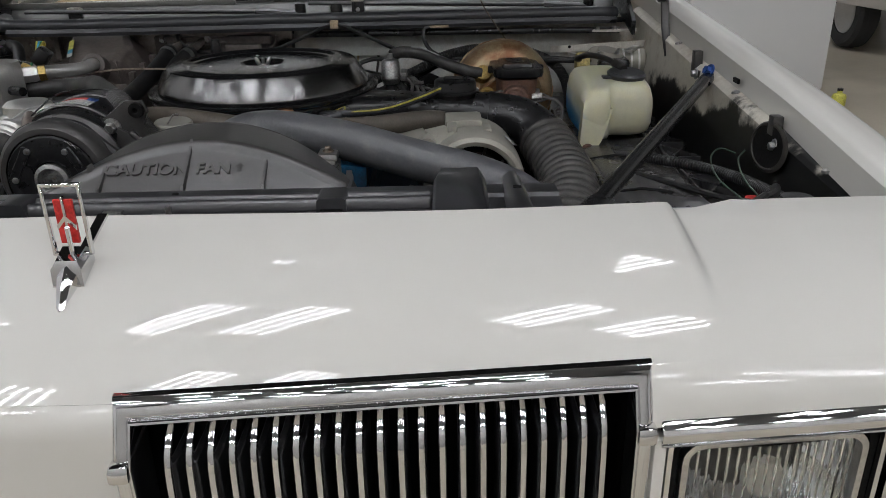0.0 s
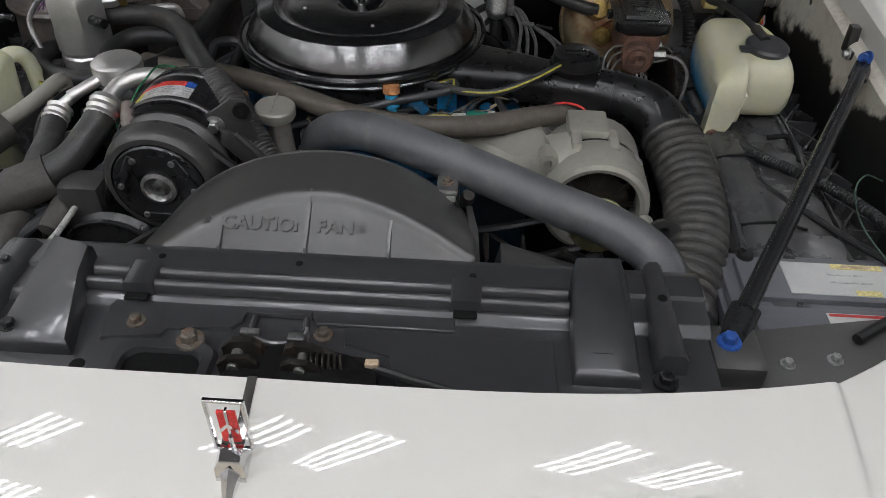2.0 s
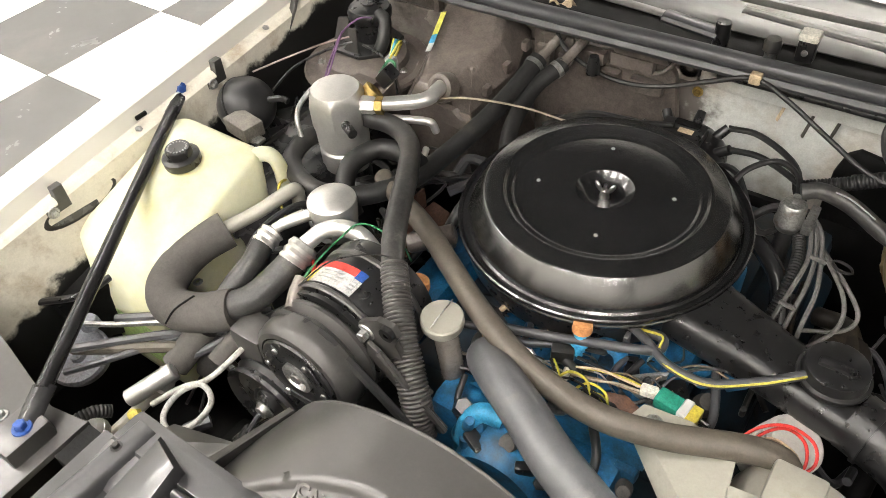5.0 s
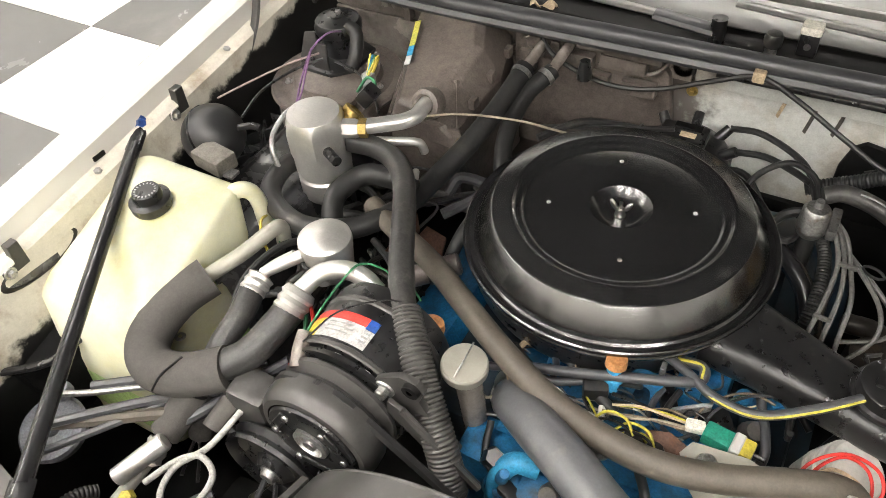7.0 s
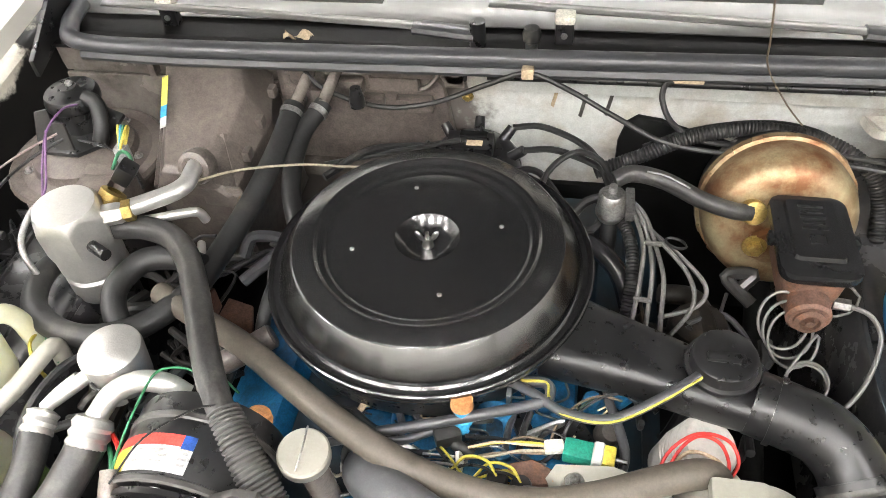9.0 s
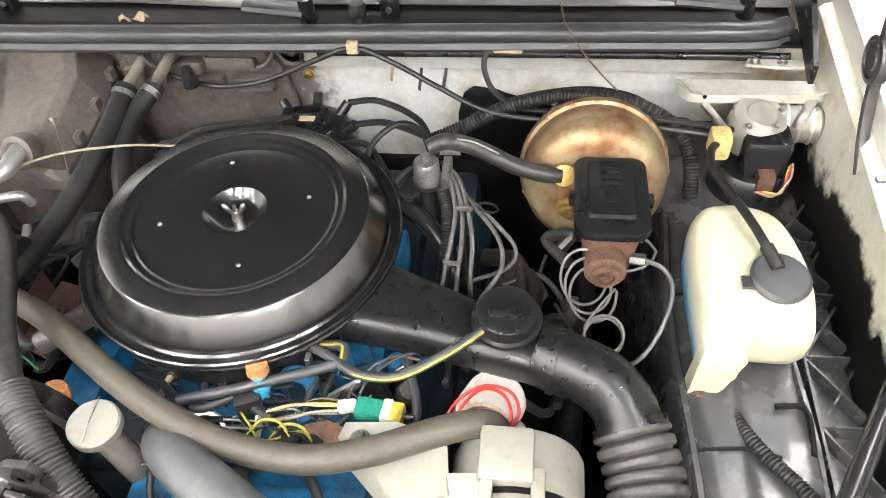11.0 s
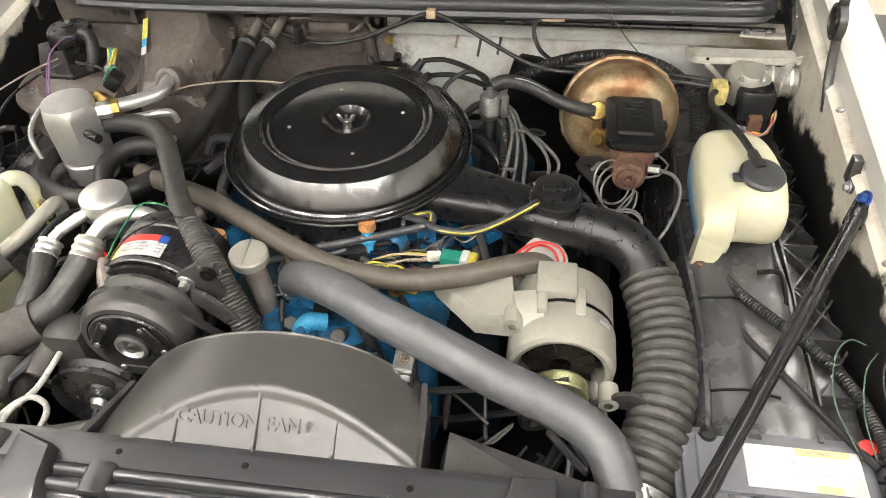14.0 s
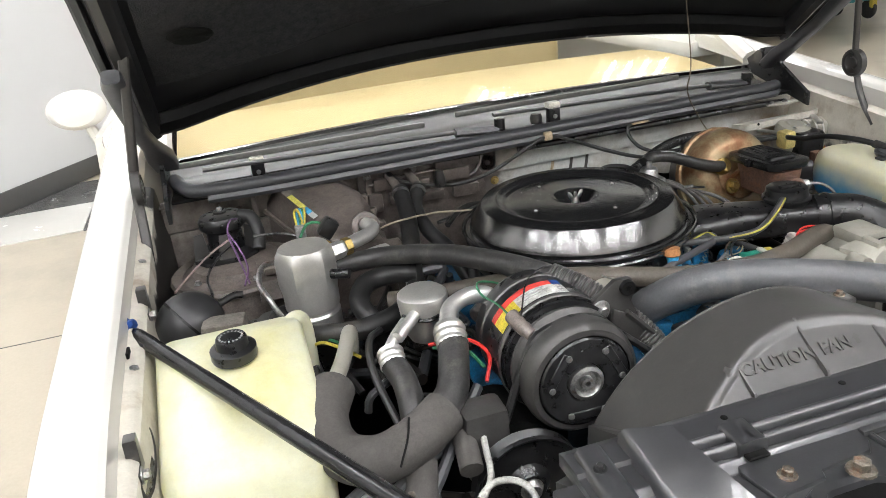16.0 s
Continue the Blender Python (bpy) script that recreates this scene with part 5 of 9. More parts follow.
def upper_hose():
    ob = thing("upper_radiator_hose", "thick grey-black rubber upper radiator hose", "hose", (0.2, -0.4, 0.8))
    pts = [(-0.035, -0.235, 0.815), (-0.018, -0.262, 0.853), (0.025, -0.300, 0.888), (0.075, -0.332, 0.902), (0.13, -0.366, 0.905), (0.20, -0.395, 0.897), (0.29, -0.430, 0.880), (0.36, -0.452, 0.866), (0.412, -0.482, 0.850), (0.432, -0.525, 0.835), (0.435, -0.560, 0.822)]
    part("hose", tube(pts, 0.0265, 18, 8), M_HOSE, ob)
    part("clamp", tube([(0.4335, -0.535, 0.832), (0.4345, -0.545, 0.828)], 0.0285, 18, 1), M_STEEL, ob, "steel worm-drive clamp")
    part("clamp_screw", cyl((0.458, -0.532, 0.845), (0.462, -0.552, 0.840), 0.005, seg=10), M_STEEL, ob)
    tk = thing("radiator_end_tank", "rounded black radiator end tank", "radiator", (0.43, -0.59, 0.6))
    part("tank", box((0.435, -0.595, 0.72), (0.055, 0.075, 0.26), 0.02, 3), M_BLACK, tk)


upper_hose()


M_FILTER = mat("scuffed_white_filter_paint", (0.50, 0.49, 0.46), 0.42, var=0.1, scale=60, dirt=(0.25, 0.23, 0.2), amount=0.25, dscale=30, fine=0.1)


def heater_return():
    ob = thing("heater_hose", "long weathered brown-grey heater hose", "hose", (0, -0.2, 0.8), "heater hoses")
    pts = [(-0.36, -0.04, 0.845), (-0.30, -0.075, 0.855), (-0.21, -0.125, 0.875), (-0.121, -0.185, 0.890), (-0.05, -0.228, 0.892), (0.024, -0.262, 0.889), (0.09, -0.280, 0.889), (0.153, -0.284, 0.889), (0.215, -0.268, 0.887), (0.275, -0.243, 0.887), (0.315, -0.228, 0.884), (0.336, -0.222, 0.868), (0.340, -0.222, 0.835)]
    part("hose", tube(pts, 0.0155, 14, 8), M_BROWNRUB, ob)
    part("clamp", tube([(0.338, -0.222, 0.858), (0.3395, -0.222, 0.848)], 0.0175, 16, 1), M_STEEL, ob, "steel hose clamp")
    fit = thing("water_outlet", "pale corroded metal pipe flange", "fitting", (0.34, -0.215, 0.80))
    part("flange", lathe([(0, 0.012), (0.030, 0.011), (0.032, 0.006), (0.032, 0)], (0.342, -0.212, 0.818), (0, 0, 1), 20), M_ALUPAINT, fit)
    part("pipe", cyl((0.34, -0.222, 0.80), (0.34, -0.222, 0.842), 0.014), M_IRON, fit)
    f2 = thing("oil_filter", "white cylinder with fine ribs under the snorkel", "filter", (0.31, -0.165, 0.75))
    part("can", lathe([(0, 0.055), (0.03, 0.054), (0.034, 0.05), (0.034, 0.0), (0.03, -0.03), (0, -0.03)], (0.318, -0.168, 0.80), (0.35, -0.1, 0.93), 28), M_FILTER, f2)
    for k in range(7):
        part("rib", lathe([(0.0338, -0.0012), (0.0352, 0), (0.0338, 0.0012)], Vector((0.318, -0.168, 0.80)) + Vector((0.35, -0.1, 0.93)).normalized() * (0.006 + 0.0062 * k), (0.35, -0.1, 0.93), 28), M_FILTER, f2)


heater_return()


def alternator():
    ob = thing("alternator", "pale cast-aluminium alternator with cooling slots", "alternator", (0.362, -0.31, 0.74))
    c = (0.362, -0.225, 0.822)
    part("rear_housing", lathe([(0, 0), (0.050, 0.0), (0.066, 0.006), (0.070, 0.014), (0.070, 0.070)], c, (0, -1, 0), 32), M_ALUPAINT, ob)
    part("band", lathe([(0.068, 0.070), (0.068, 0.078)], c, (0, -1, 0), 32), M_OVERGAP, ob)
    part("front_housing", lathe([(0.0705, 0.078), (0.0725, 0.082), (0.0725, 0.128), (0.070, 0.138), (0.064, 0.141), (0.058, 0.139), (0.056, 0.132), (0.056, 0.104)], c, (0, -1, 0), 40), M_ALUPAINT, ob)
    # near-black disc painting the shade inside the housing
    part("dark_inside", lathe([(0, 0.106), (0.057, 0.106), (0.057, 0.100)], c, (0, -1, 0), 32), M_OVERGAP, ob)
    for k in range(10):
        a = 2 * math.pi * k / 10
        part("fan_blade", box((c[0] + 0.038 * math.cos(a), c[1] - 0.122, c[2] + 0.038 * math.sin(a)), (0.028, 0.010, 0.003), 0.001, rot=Matrix.Rotation(-a, 4, "Y")), M_GREASE, ob)
    part("fan", lathe([(0.012, 0.116), (0.044, 0.118), (0.045, 0.121), (0.014, 0.128)], c, (0, -1, 0), 28), M_GREASE, ob, "dark cooling fan")
    part("pulley", lathe([(0.0, 0.194), (0.012, 0.194), (0.014, 0.186), (0.036, 0.184), (0.037, 0.181), (0.028, 0.174), (0.037, 0.166), (0.036, 0.162), (0.012, 0.160)], c, (0, -1, 0), 28), M_ZINC, ob, "yellow zinc belt pulley")
    part("top_lug", box((c[0] - 0.012, c[1] - 0.040, c[2] + 0.068), (0.055, 0.060, 0.020), 0.006), M_ALUPAINT, ob)
    part("arm", loft([[(0.300, -0.315, 0.885), (0.335, -0.325, 0.893), (0.335, -0.345, 0.875), (0.300, -0.335, 0.868)], [(0.292, -0.285, 0.885), (0.330, -0.285, 0.893), (0.330, -0.300, 0.86), (0.292, -0.30, 0.86)]]), M_ALUPAINT, ob)
    for x, y, z in ((0.296, -0.325, 0.872), (0.425, -0.392, 0.812), (0.418, -0.372, 0.785)):
        part("ear", lathe([(0.006, 0.012), (0.013, 0.011), (0.014, 0.0), (0.013, -0.018), (0.006, -0.018)], (x, y, z), (0, -1, 0), 16), M_ALUPAINT, ob)
    part("terminal_cap", lathe([(0, 0.018), (0.008, 0.017), (0.010, 0.012), (0.010, 0)], (0.352, -0.236, 0.852), (0, 0, 1), 14), M_ORANGECAP, ob, "orange-red rubber terminal cap")
    for k in range(2):
        part("seam_bolt", box((c[0] + 0.02 - 0.05 * k, c[1] - 0.075, c[2] + 0.066 + 0.004 * k), (0.014, 0.05, 0.012), 0.004), M_ALUPAINT, ob)
    for k in range(3):
        part("cast_print", box((c[0] + 0.052, c[1] - 0.092 - 0.004 * k, c[2] + 0.0545 - 0.0 * k), (0.018, 0.0016, 0.002), rot=Matrix.Rotation(0.75, 4, "Y")), M_LABELG, ob)
    part("adjust_ear", lathe([(0.005, 0.003), (0.016, 0.003), (0.016, -0.003), (0.005, -0.003)], (0.447, -0.40, 0.822), (0, -1, 0), 18, squash=(1.3, 1)), M_PULLEY, ob)
    br = thing("alternator_bracket", "pale cast-aluminium alternator bracket", "bracket", (0.24, -0.28, 0.80))
    part("casting", loft([[(0.165, -0.235, 0.845), (0.175, -0.225, 0.862), (0.195, -0.262, 0.862), (0.185, -0.27, 0.845)], [(0.225, -0.235, 0.838), (0.232, -0.225, 0.872), (0.252, -0.315, 0.868), (0.245, -0.325, 0.84)], [(0.288, -0.255, 0.845), (0.288, -0.245, 0.880), (0.300, -0.325, 0.878), (0.300, -0.335, 0.85)]]), M_ALUPAINT, br, "", 50)
    for x, y, z in ((0.195, -0.245, 0.862),):
        part("boss", lathe([(0, 0.010), (0.011, 0.009), (0.014, 0.0)], (x, y, z - 0.004), (0, 0, 1), 18), M_ALUPAINT, br)
        bolt((x, y, z + 0.005), (0, 0, 1), 0.006, M_STEEL, br)
    bt = thing("drive_belt", "black rubber drive belt", "belt", (0.2, -0.40, 0.7), "drive belts")
    part("belt", tube([(0.372, -0.399, 0.852), (0.25, -0.399, 0.815), (0.10, -0.399, 0.78), (0.0, -0.399, 0.72)], 0.006, 6, 1, flat=0.7), M_RUBBER, bt)
    part("belt", tube([(0.36, -0.399, 0.792), (0.25, -0.399, 0.75), (0.10, -0.399, 0.70), (0.0, -0.399, 0.66)], 0.006, 6, 1, flat=0.7), M_RUBBER, bt)


M_ZINC = mat("greenish_yellow_zinc", (0.34, 0.34, 0.19), 0.35, 0.8, var=0.12, scale=40)
M_ORANGECAP = mat("orange_red_rubber", (0.75, 0.10, 0.03), 0.5, var=0.1)
alternator()


def compressor():
    c = Vector((-0.200, -0.40, 0.860))
    ob = thing("ac_compressor", "black air-conditioning compressor with a striped label", "compressor", (-0.2, -0.33, 0.75))
    part("body", lathe([(0, 0.17), (0.070, 0.17), (0.080, 0.165), (0.0825, 0.158), (0.0825, 0.072), (0.080, 0.064), (0.060, 0.060)], c, (0, 1, 0), 48), M_BLACK, ob)
    part("flange", lathe([(0.060, 0.060), (0.079, 0.059), (0.080, 0.052), (0.05, 0.050)], c, (0, 1, 0), 40), M_BLACK, ob)

    def wrap(a0, a1, y0, y1, m, name, lab=""):
        part(name, surf(lambda u, v: (c.x + 0.0832 * math.cos(a0 + (a1 - a0) * u), y0 + (y1 - y0) * v, c.z + 0.0832 * math.sin(a0 + (a1 - a0) * u)), 14, 2, 0.0006), m, ob, lab)

    r = radians
    wrap(r(150), r(82), -0.298, -0.286, M_LABELR, "label_stripe", "red label stripe")
    wrap(r(150), r(122), -0.326, -0.2985, M_LABELYEL, "label_stripe", "yellow label stripe")
    wrap(r(122), r(82), -0.326, -0.2985, M_LABELDIM, "label_field", "grey-white label field")
    wrap(r(82), r(73), -0.300, -0.286, M_BLUEBOLT, "label_stripe", "blue label stripe")
    wrap(r(82), r(73), -0.326, -0.3005, M_LABELDIM, "label_field")
    for k in range(3):
        wrap(r(115), r(92 - 3 * (k % 2)), -0.303 - 0.006 * k, -0.3045 - 0.006 * k, M_LABELG, "print_line")
        wrap(r(81), r(75), -0.304 - 0.006 * k, -0.3065 - 0.006 * k, M_LABELG, "print_line")
    for y in (-0.262, -0.332):
        part("body_band", lathe([(0.0825, y + 0.003), (0.0845, y + 0.001), (0.0845, y - 0.004), (0.0825, y - 0.006)], (c.x, 0, c.z), (0, 1, 0), 48), M_SHROUD, ob)
    for k in range(5):
        a = radians(30 + 30 * k)
        bolt((c.x + 0.070 * math.cos(a), -0.340, c.z + 0.070 * math.sin(a)), (0, -1, 0), 0.005, M_STEEL, ob)
    part("pulley", lathe([(0.050, 0.050), (0.072, 0.049), (0.076, 0.045), (0.076, 0.040), (0.066, 0.031), (0.076, 0.022), (0.0765, 0.004), (0.0745, -0.006), (0.069, -0.012), (0.062, -0.013)], c, (0, 1, 0), 48), M_PULLEY, ob, "grey steel belt pulley")
    part("clutch_plate", lathe([(0.060, -0.013), (0.058, -0.016), (0.030, -0.018), (0.026, -0.016), (0.024, -0.010), (0, -0.010)], c, (0, 1, 0), 40), M_BLACK, ob, "black clutch plate")
    part("hub", lathe([(0.023, -0.010), (0.023, -0.019), (0.018, -0.021), (0.014, -0.014), (0.009, -0.014), (0.008, -0.021), (0.004, -0.021), (0.004, -0.012), (0, -0.012)], c, (0, 1, 0), 28), M_STEEL, ob, "bright hub")
    for k in range(3):
        a = 2 * math.pi * k / 3 + 0.5
        part("spring_strap", box(c + Vector((0.044 * math.cos(a), -0.0185, 0.044 * math.sin(a))), (0.052, 0.003, 0.012), 0.001, 1, rot=Matrix.Rotation(-a - math.pi / 2, 4, "Y")), M_BLACK, ob)
        for b in (0.5, -0.5):
            q = c + Vector((0.047 * math.cos(a + b), -0.019, 0.047 * math.sin(a + b)))
            part("rivet", lathe([(0, 0.004), (0.004, 0.003), (0.0045, 0)], q, (0, -1, 0), 10), M_STEEL, ob)
    br = thing("compressor_bracket", "black steel compressor bracket with a slotted eye", "bracket", (-0.11, -0.34, 0.85))
    out = [(-0.160, 0.905), (-0.150, 0.925), (-0.118, 0.948), (-0.095, 0.948), (-0.088, 0.932), (-0.098, 0.915), (-0.085, 0.885), (-0.05, 0.845), (-0.062, 0.83), (-0.115, 0.868), (-0.135, 0.885)]
    part("plate", prism(out, -0.343, -0.334, "y", 0.002), M_PULLEY, br)
    part("arm", prism([(-0.128, 0.915), (-0.110, 0.905), (-0.020, 0.812), (-0.030, 0.795), (-0.052, 0.806), (-0.132, 0.892)], -0.357, -0.350, "y", 0.002), M_PULLEY, br, "folded steel arm")
    part("arm_flange", tube([(-0.110, -0.356, 0.908), (-0.062, -0.358, 0.858), (-0.020, -0.358, 0.813)], 0.0045, 6, 3), M_PULLEY, br)
    part("eye", lathe([(0.004, 0.006), (0.010, 0.006), (0.011, 0)], (-0.102, -0.343, 0.936), (0, -1, 0), 16), M_OVERGAP, br)
    bolt((-0.140, -0.343, 0.912), (0, -1, 0), 0.008, M_STEEL, br)
    bt = thing("drive_belt", "black rubber drive belt", "belt", (-0.13, -0.385, 0.7), "drive belts")
    part("belt", tube([(-0.20, -0.381, 0.932), (-0.165, -0.381, 0.924), (-0.14, -0.381, 0.900), (-0.05, -0.381, 0.82), (0.02, -0.381, 0.75)], 0.0065, 6, 3, flat=0.8), M_RUBBER, bt)
    part("belt", tube([(-0.20, -0.381, 0.932), (-0.245, -0.381, 0.92), (-0.268, -0.381, 0.885), (-0.30, -0.381, 0.80), (-0.35, -0.381, 0.70)], 0.0065, 6, 3, flat=0.8), M_RUBBER, bt)
    lo = thing("lower_pulley", "black steel steering-pump belt pulley", "pulley", (-0.285, -0.42, 0.62))
    part("disc", lathe([(0, -0.002), (0.020, -0.004), (0.030, 0.008), (0.062, 0.010), (0.068, 0.0), (0.072, -0.002), (0.073, 0.004), (0.066, 0.012), (0.073, 0.020), (0.070, 0.024), (0.03, 0.024)], (-0.285, -0.425, 0.735), (0, 1, 0), 44), M_BLACK, lo)
    part("hub", lathe([(0, -0.012), (0.010, -0.012), (0.014, -0.004), (0.018, -0.003)], (-0.285, -0.425, 0.735), (0, 1, 0), 20), M_STEEL, lo)
    pb = thing("steering_pump", "pale aluminium pump bracket behind the pulley", "pump", (-0.31, -0.37, 0.65))
    part("casting", box((-0.325, -0.375, 0.79), (0.06, 0.05, 0.10), 0.012), M_PULLEY, pb)
    part("reservoir", lathe([(0, 0.06), (0.05, 0.06), (0.06, 0.05), (0.06, -0.05), (0, -0.05)], (-0.285, -0.32, 0.735), (0, 1, 0), 28), M_OVERGAP, pb)


M_LABELR = mat("faded_red_label", (0.50, 0.045, 0.035), 0.5, var=0.12, scale=60)
M_LABELYEL = mat("faded_yellow_label", (0.52, 0.44, 0.04), 0.5, var=0.12, scale=60)
M_LABELDIM = mat("scuffed_grey_white_label", (0.42, 0.42, 0.41), 0.45, var=0.12, scale=80, dirt=(0.2, 0.19, 0.17), amount=0.3, dscale=50)
compressor()


M_GRIME = mat("oily_blue_black_enamel", (0.008, 0.022, 0.035), 0.4, var=0.3, scale=30, bump=0.15, dirt=(0.014, 0.012, 0.010), amount=0.45, dscale=12, fine=0.2)


def engine():
    ob = thing("engine_block", "blue-painted engine with grimy valve covers", "engine", (0.05, 0.0, 0.4))
    part("block", box((0.06, 0.02, 0.62), (0.44, 0.56, 0.28), 0.02), M_GRIME, ob)
    part("intake", box((0.07, -0.06, 0.785), (0.25, 0.34, 0.07), 0.015), M_BLUE, ob, "blue intake manifold")
    for s, x in ((-1, -0.205), (1, 0.245)):
        vc = part("valve_cover", box((x, 0.0, 0.725), (0.11, 0.46, 0.065), 0.018, rot=Matrix.Rotation(s * 0.5, 4, "Y")), M_BLUE if s < 0 else M_GRIME, ob, "blue valve cover" if s < 0 else "grimy blue-black valve cover")
        for y in (-0.2, -0.05, 0.12):
            bolt((x + s * 0.02, y, 0.762), (s * 0.45, 0, 0.9), 0.006, M_STEEL, vc)
    part("front_cover", box((0.05, -0.285, 0.66), (0.26, 0.07, 0.26), 0.02), M_BLUE, ob)
    part("water_crossover", loft([[(-0.04, -0.235, 0.80), (0.0, -0.225, 0.83), (0.0, -0.265, 0.83), (-0.04, -0.275, 0.80)], [(0.10, -0.225, 0.80), (0.10, -0.225, 0.832), (0.10, -0.27, 0.832), (0.10, -0.275, 0.80)], [(0.2, -0.215, 0.79), (0.2, -0.215, 0.82), (0.2, -0.255, 0.82), (0.2, -0.265, 0.79)]]), M_BLUE, ob)
    part("thermostat_neck", lathe([(0, 0), (0.036, 0), (0.036, 0.012), (0.028, 0.016), (0.027, 0.04)], (-0.03, -0.225, 0.80), (-0.1, -0.1, 1), 22), M_ALU, ob)
    for x, y, m in ((0.085, -0.262, M_STEEL), (0.125, -0.252, M_BRASS), (0.04, -0.25, M_STEEL)):
        bolt((x, y, 0.832), (0, 0, 1), 0.009, m, ob)
    pp = part("water_pipe", tube([(-0.012, -0.335, 0.75), (-0.010, -0.325, 0.795), (0.004, -0.312, 0.815), (0.03, -0.305, 0.81)], 0.013, 12, 5), M_LBLUE, ob, "bright blue bent pipe")
    part("pump_body", lathe([(0, 0.05), (0.06, 0.05), (0.07, 0.03), (0.07, 0)], (0.05, -0.31, 0.74), (0, -1, 0), 28), M_BLUE, ob)
    part("pipe_clip", lathe([(0.016, -0.006), (0.018, 0), (0.016, 0.006)], (-0.011, -0.33, 0.778), (0, 0, 1), 16), M_LBLUE, pp)
    part("carburettor", box((0.01, 0.0, 0.815), (0.13, 0.17, 0.03), 0.008), M_ALU, ob)
    part("linkage", box((0.15, -0.14, 0.84), (0.03, 0.004, 0.06), 0.001, 1), M_BLUE, ob)
    part("strap", tube([(0.085, -0.175, 0.80), (0.09, -0.17, 0.85), (0.105, -0.165, 0.856), (0.118, -0.165, 0.845), (0.12, -0.168, 0.81)], 0.010, 8, 4, flat=0.25), M_BLUE, ob)
    oil = thing("oil_filler", "dull metal oil filler cap on a grimy tube", "oil filler", (-0.082, -0.266, 0.75))
    part("tube", cyl((-0.070, -0.262, 0.72), (-0.081, -0.265, 0.885), 0.016, 0.017), M_GRIMYSTEEL, oil)
    part("cap", lathe([(0, 0.018), (0.026, 0.0175), (0.028, 0.015), (0.028, 0.004), (0.026, 0)], (-0.082, -0.266, 0.884), (0.05, -0.05, 1), 28), M_ALUPAINT, oil, "dull round cap")
    part("wire_bail", tube([(-0.082, -0.29, 0.903), (-0.080, -0.27, 0.91), (-0.083, -0.24, 0.906)], 0.0012, 6), M_STEEL, oil)


engine()


# ---------------------------------------------------------------- left side: air conditioning
def accumulator():
    x, y = -0.480, 0.005
    ob = thing("ac_accumulator", "bright aluminium air-conditioning accumulator can", "accumulator", (x, y, 0.75))
    secs = []
    for k, (r, z, hexed) in enumerate(((0.042, 0.800, 0), (0.044, 0.806, 0), (0.044, 0.838, 0), (0.041, 0.842, 0), (0.041, 0.846, 0), (0.0445, 0.850, 0), (0.0448, 0.876, 0.0), (0.0470, 0.886, 0.75), (0.0485, 0.896, 1.0), (0.0485, 0.930, 1.0), (0.0455, 0.944, 0.6), (0.040, 0.951, 0.0))):
        ring = []
        for i in range(48):
            a = 2 * math.pi * i / 48
            hx = math.cos(math.pi / 6) / math.cos((a % (math.pi / 3)) - math.pi / 6)
            ring.append((x + r * (1 + hexed * (hx - 1) * 0.9) * math.cos(a), y + r * (1 + hexed * (hx - 1) * 0.9) * math.sin(a), z))
        secs.append(ring)
    part("can", loft(secs), M_ALU, ob, "", 30)
    part("lower_can", lathe([(0, 0.80), (0.040, 0.80), (0.039, 0.72), (0, 0.72)], (x, y, 0), (0, 0, 1), 32), M_BLACK, ob, "dark lower can")
    part("fitting", lathe([(0.0, 0.03), (0.013, 0.03), (0.015, 0.024), (0.015, 0.006), (0.011, 0.0), (0.011, -0.01)], (-0.442, 0.016, 0.925), (0.94, 0.3, 0.05), 6), M_ALU, ob, "hexagonal fitting")
    part("collar", lathe([(0.0, 0.012), (0.015, 0.012), (0.015, 0)], (-0.413, 0.026, 0.927), (0.94, 0.35, 0.05), 6), M_BRASS, ob, "brass collar")
    part("port", cyl((-0.445, -0.020, 0.905), (-0.418, -0.034, 0.905), 0.008, seg=12), M_BLACK, ob, "black capped port")
    sw = thing("pressure_switch", "brass switch with a dark connector", "switch", (-0.445, 0.055, 0.90))
    part("switch_body", lathe([(0, 0.0), (0.012, 0.0), (0.013, 0.010), (0.018, 0.012), (0.018, 0.022), (0.010, 0.024)], (-0.452, 0.045, 0.915), (0.45, 0.6, 0.65), 18), M_BRASS, sw)
    part("connector", box((-0.428, 0.078, 0.948), (0.026, 0.026, 0.034), 0.006, rot=Matrix.Rotation(0.7, 4, "Y")), M_BLACK, sw)
    ev = thing("evaporator_pipe", "bright bent aluminium evaporator pipe", "pipe", (-0.38, 0.07, 0.9), "aluminium pipes")
    part("pipe", tube([(-0.41, 0.03, 0.928), (-0.386, 0.050, 0.926), (-0.363, 0.070, 0.925), (-0.351, 0.088, 0.926), (-0.351, 0.106, 0.927), (-0.356, 0.135, 0.922)], 0.0122, 14, 6), M_ALU, ev)
    ev2 = thing("evaporator_pipe", "bright bent aluminium evaporator pipe", "pipe", (-0.38, 0.05, 0.88), "aluminium pipes")
    part("pipe", tube([(-0.436, 0.03, 0.895), (-0.38, 0.046, 0.899), (-0.345, 0.060, 0.899), (-0.334, 0.067, 0.893), (-0.331, 0.072, 0.875)], 0.0068, 12, 6), M_ALU, ev2)
    lp = thing("evaporator_pipe", "looped thin aluminium pipe behind the can", "pipe", (-0.53, 0.05, 0.88), "aluminium pipes")
    part("pipe", tube([(-0.50, 0.05, 0.915), (-0.545, 0.035, 0.92), (-0.557, 0.0, 0.905), (-0.548, -0.03, 0.89), (-0.53, -0.045, 0.85)], 0.0045, 12, 6), M_STEEL, lp)


accumulator()


M_PALEPLASTIC = mat("dingy_pale_plastic", (0.34, 0.335, 0.31), 0.5, var=0.1, scale=20)
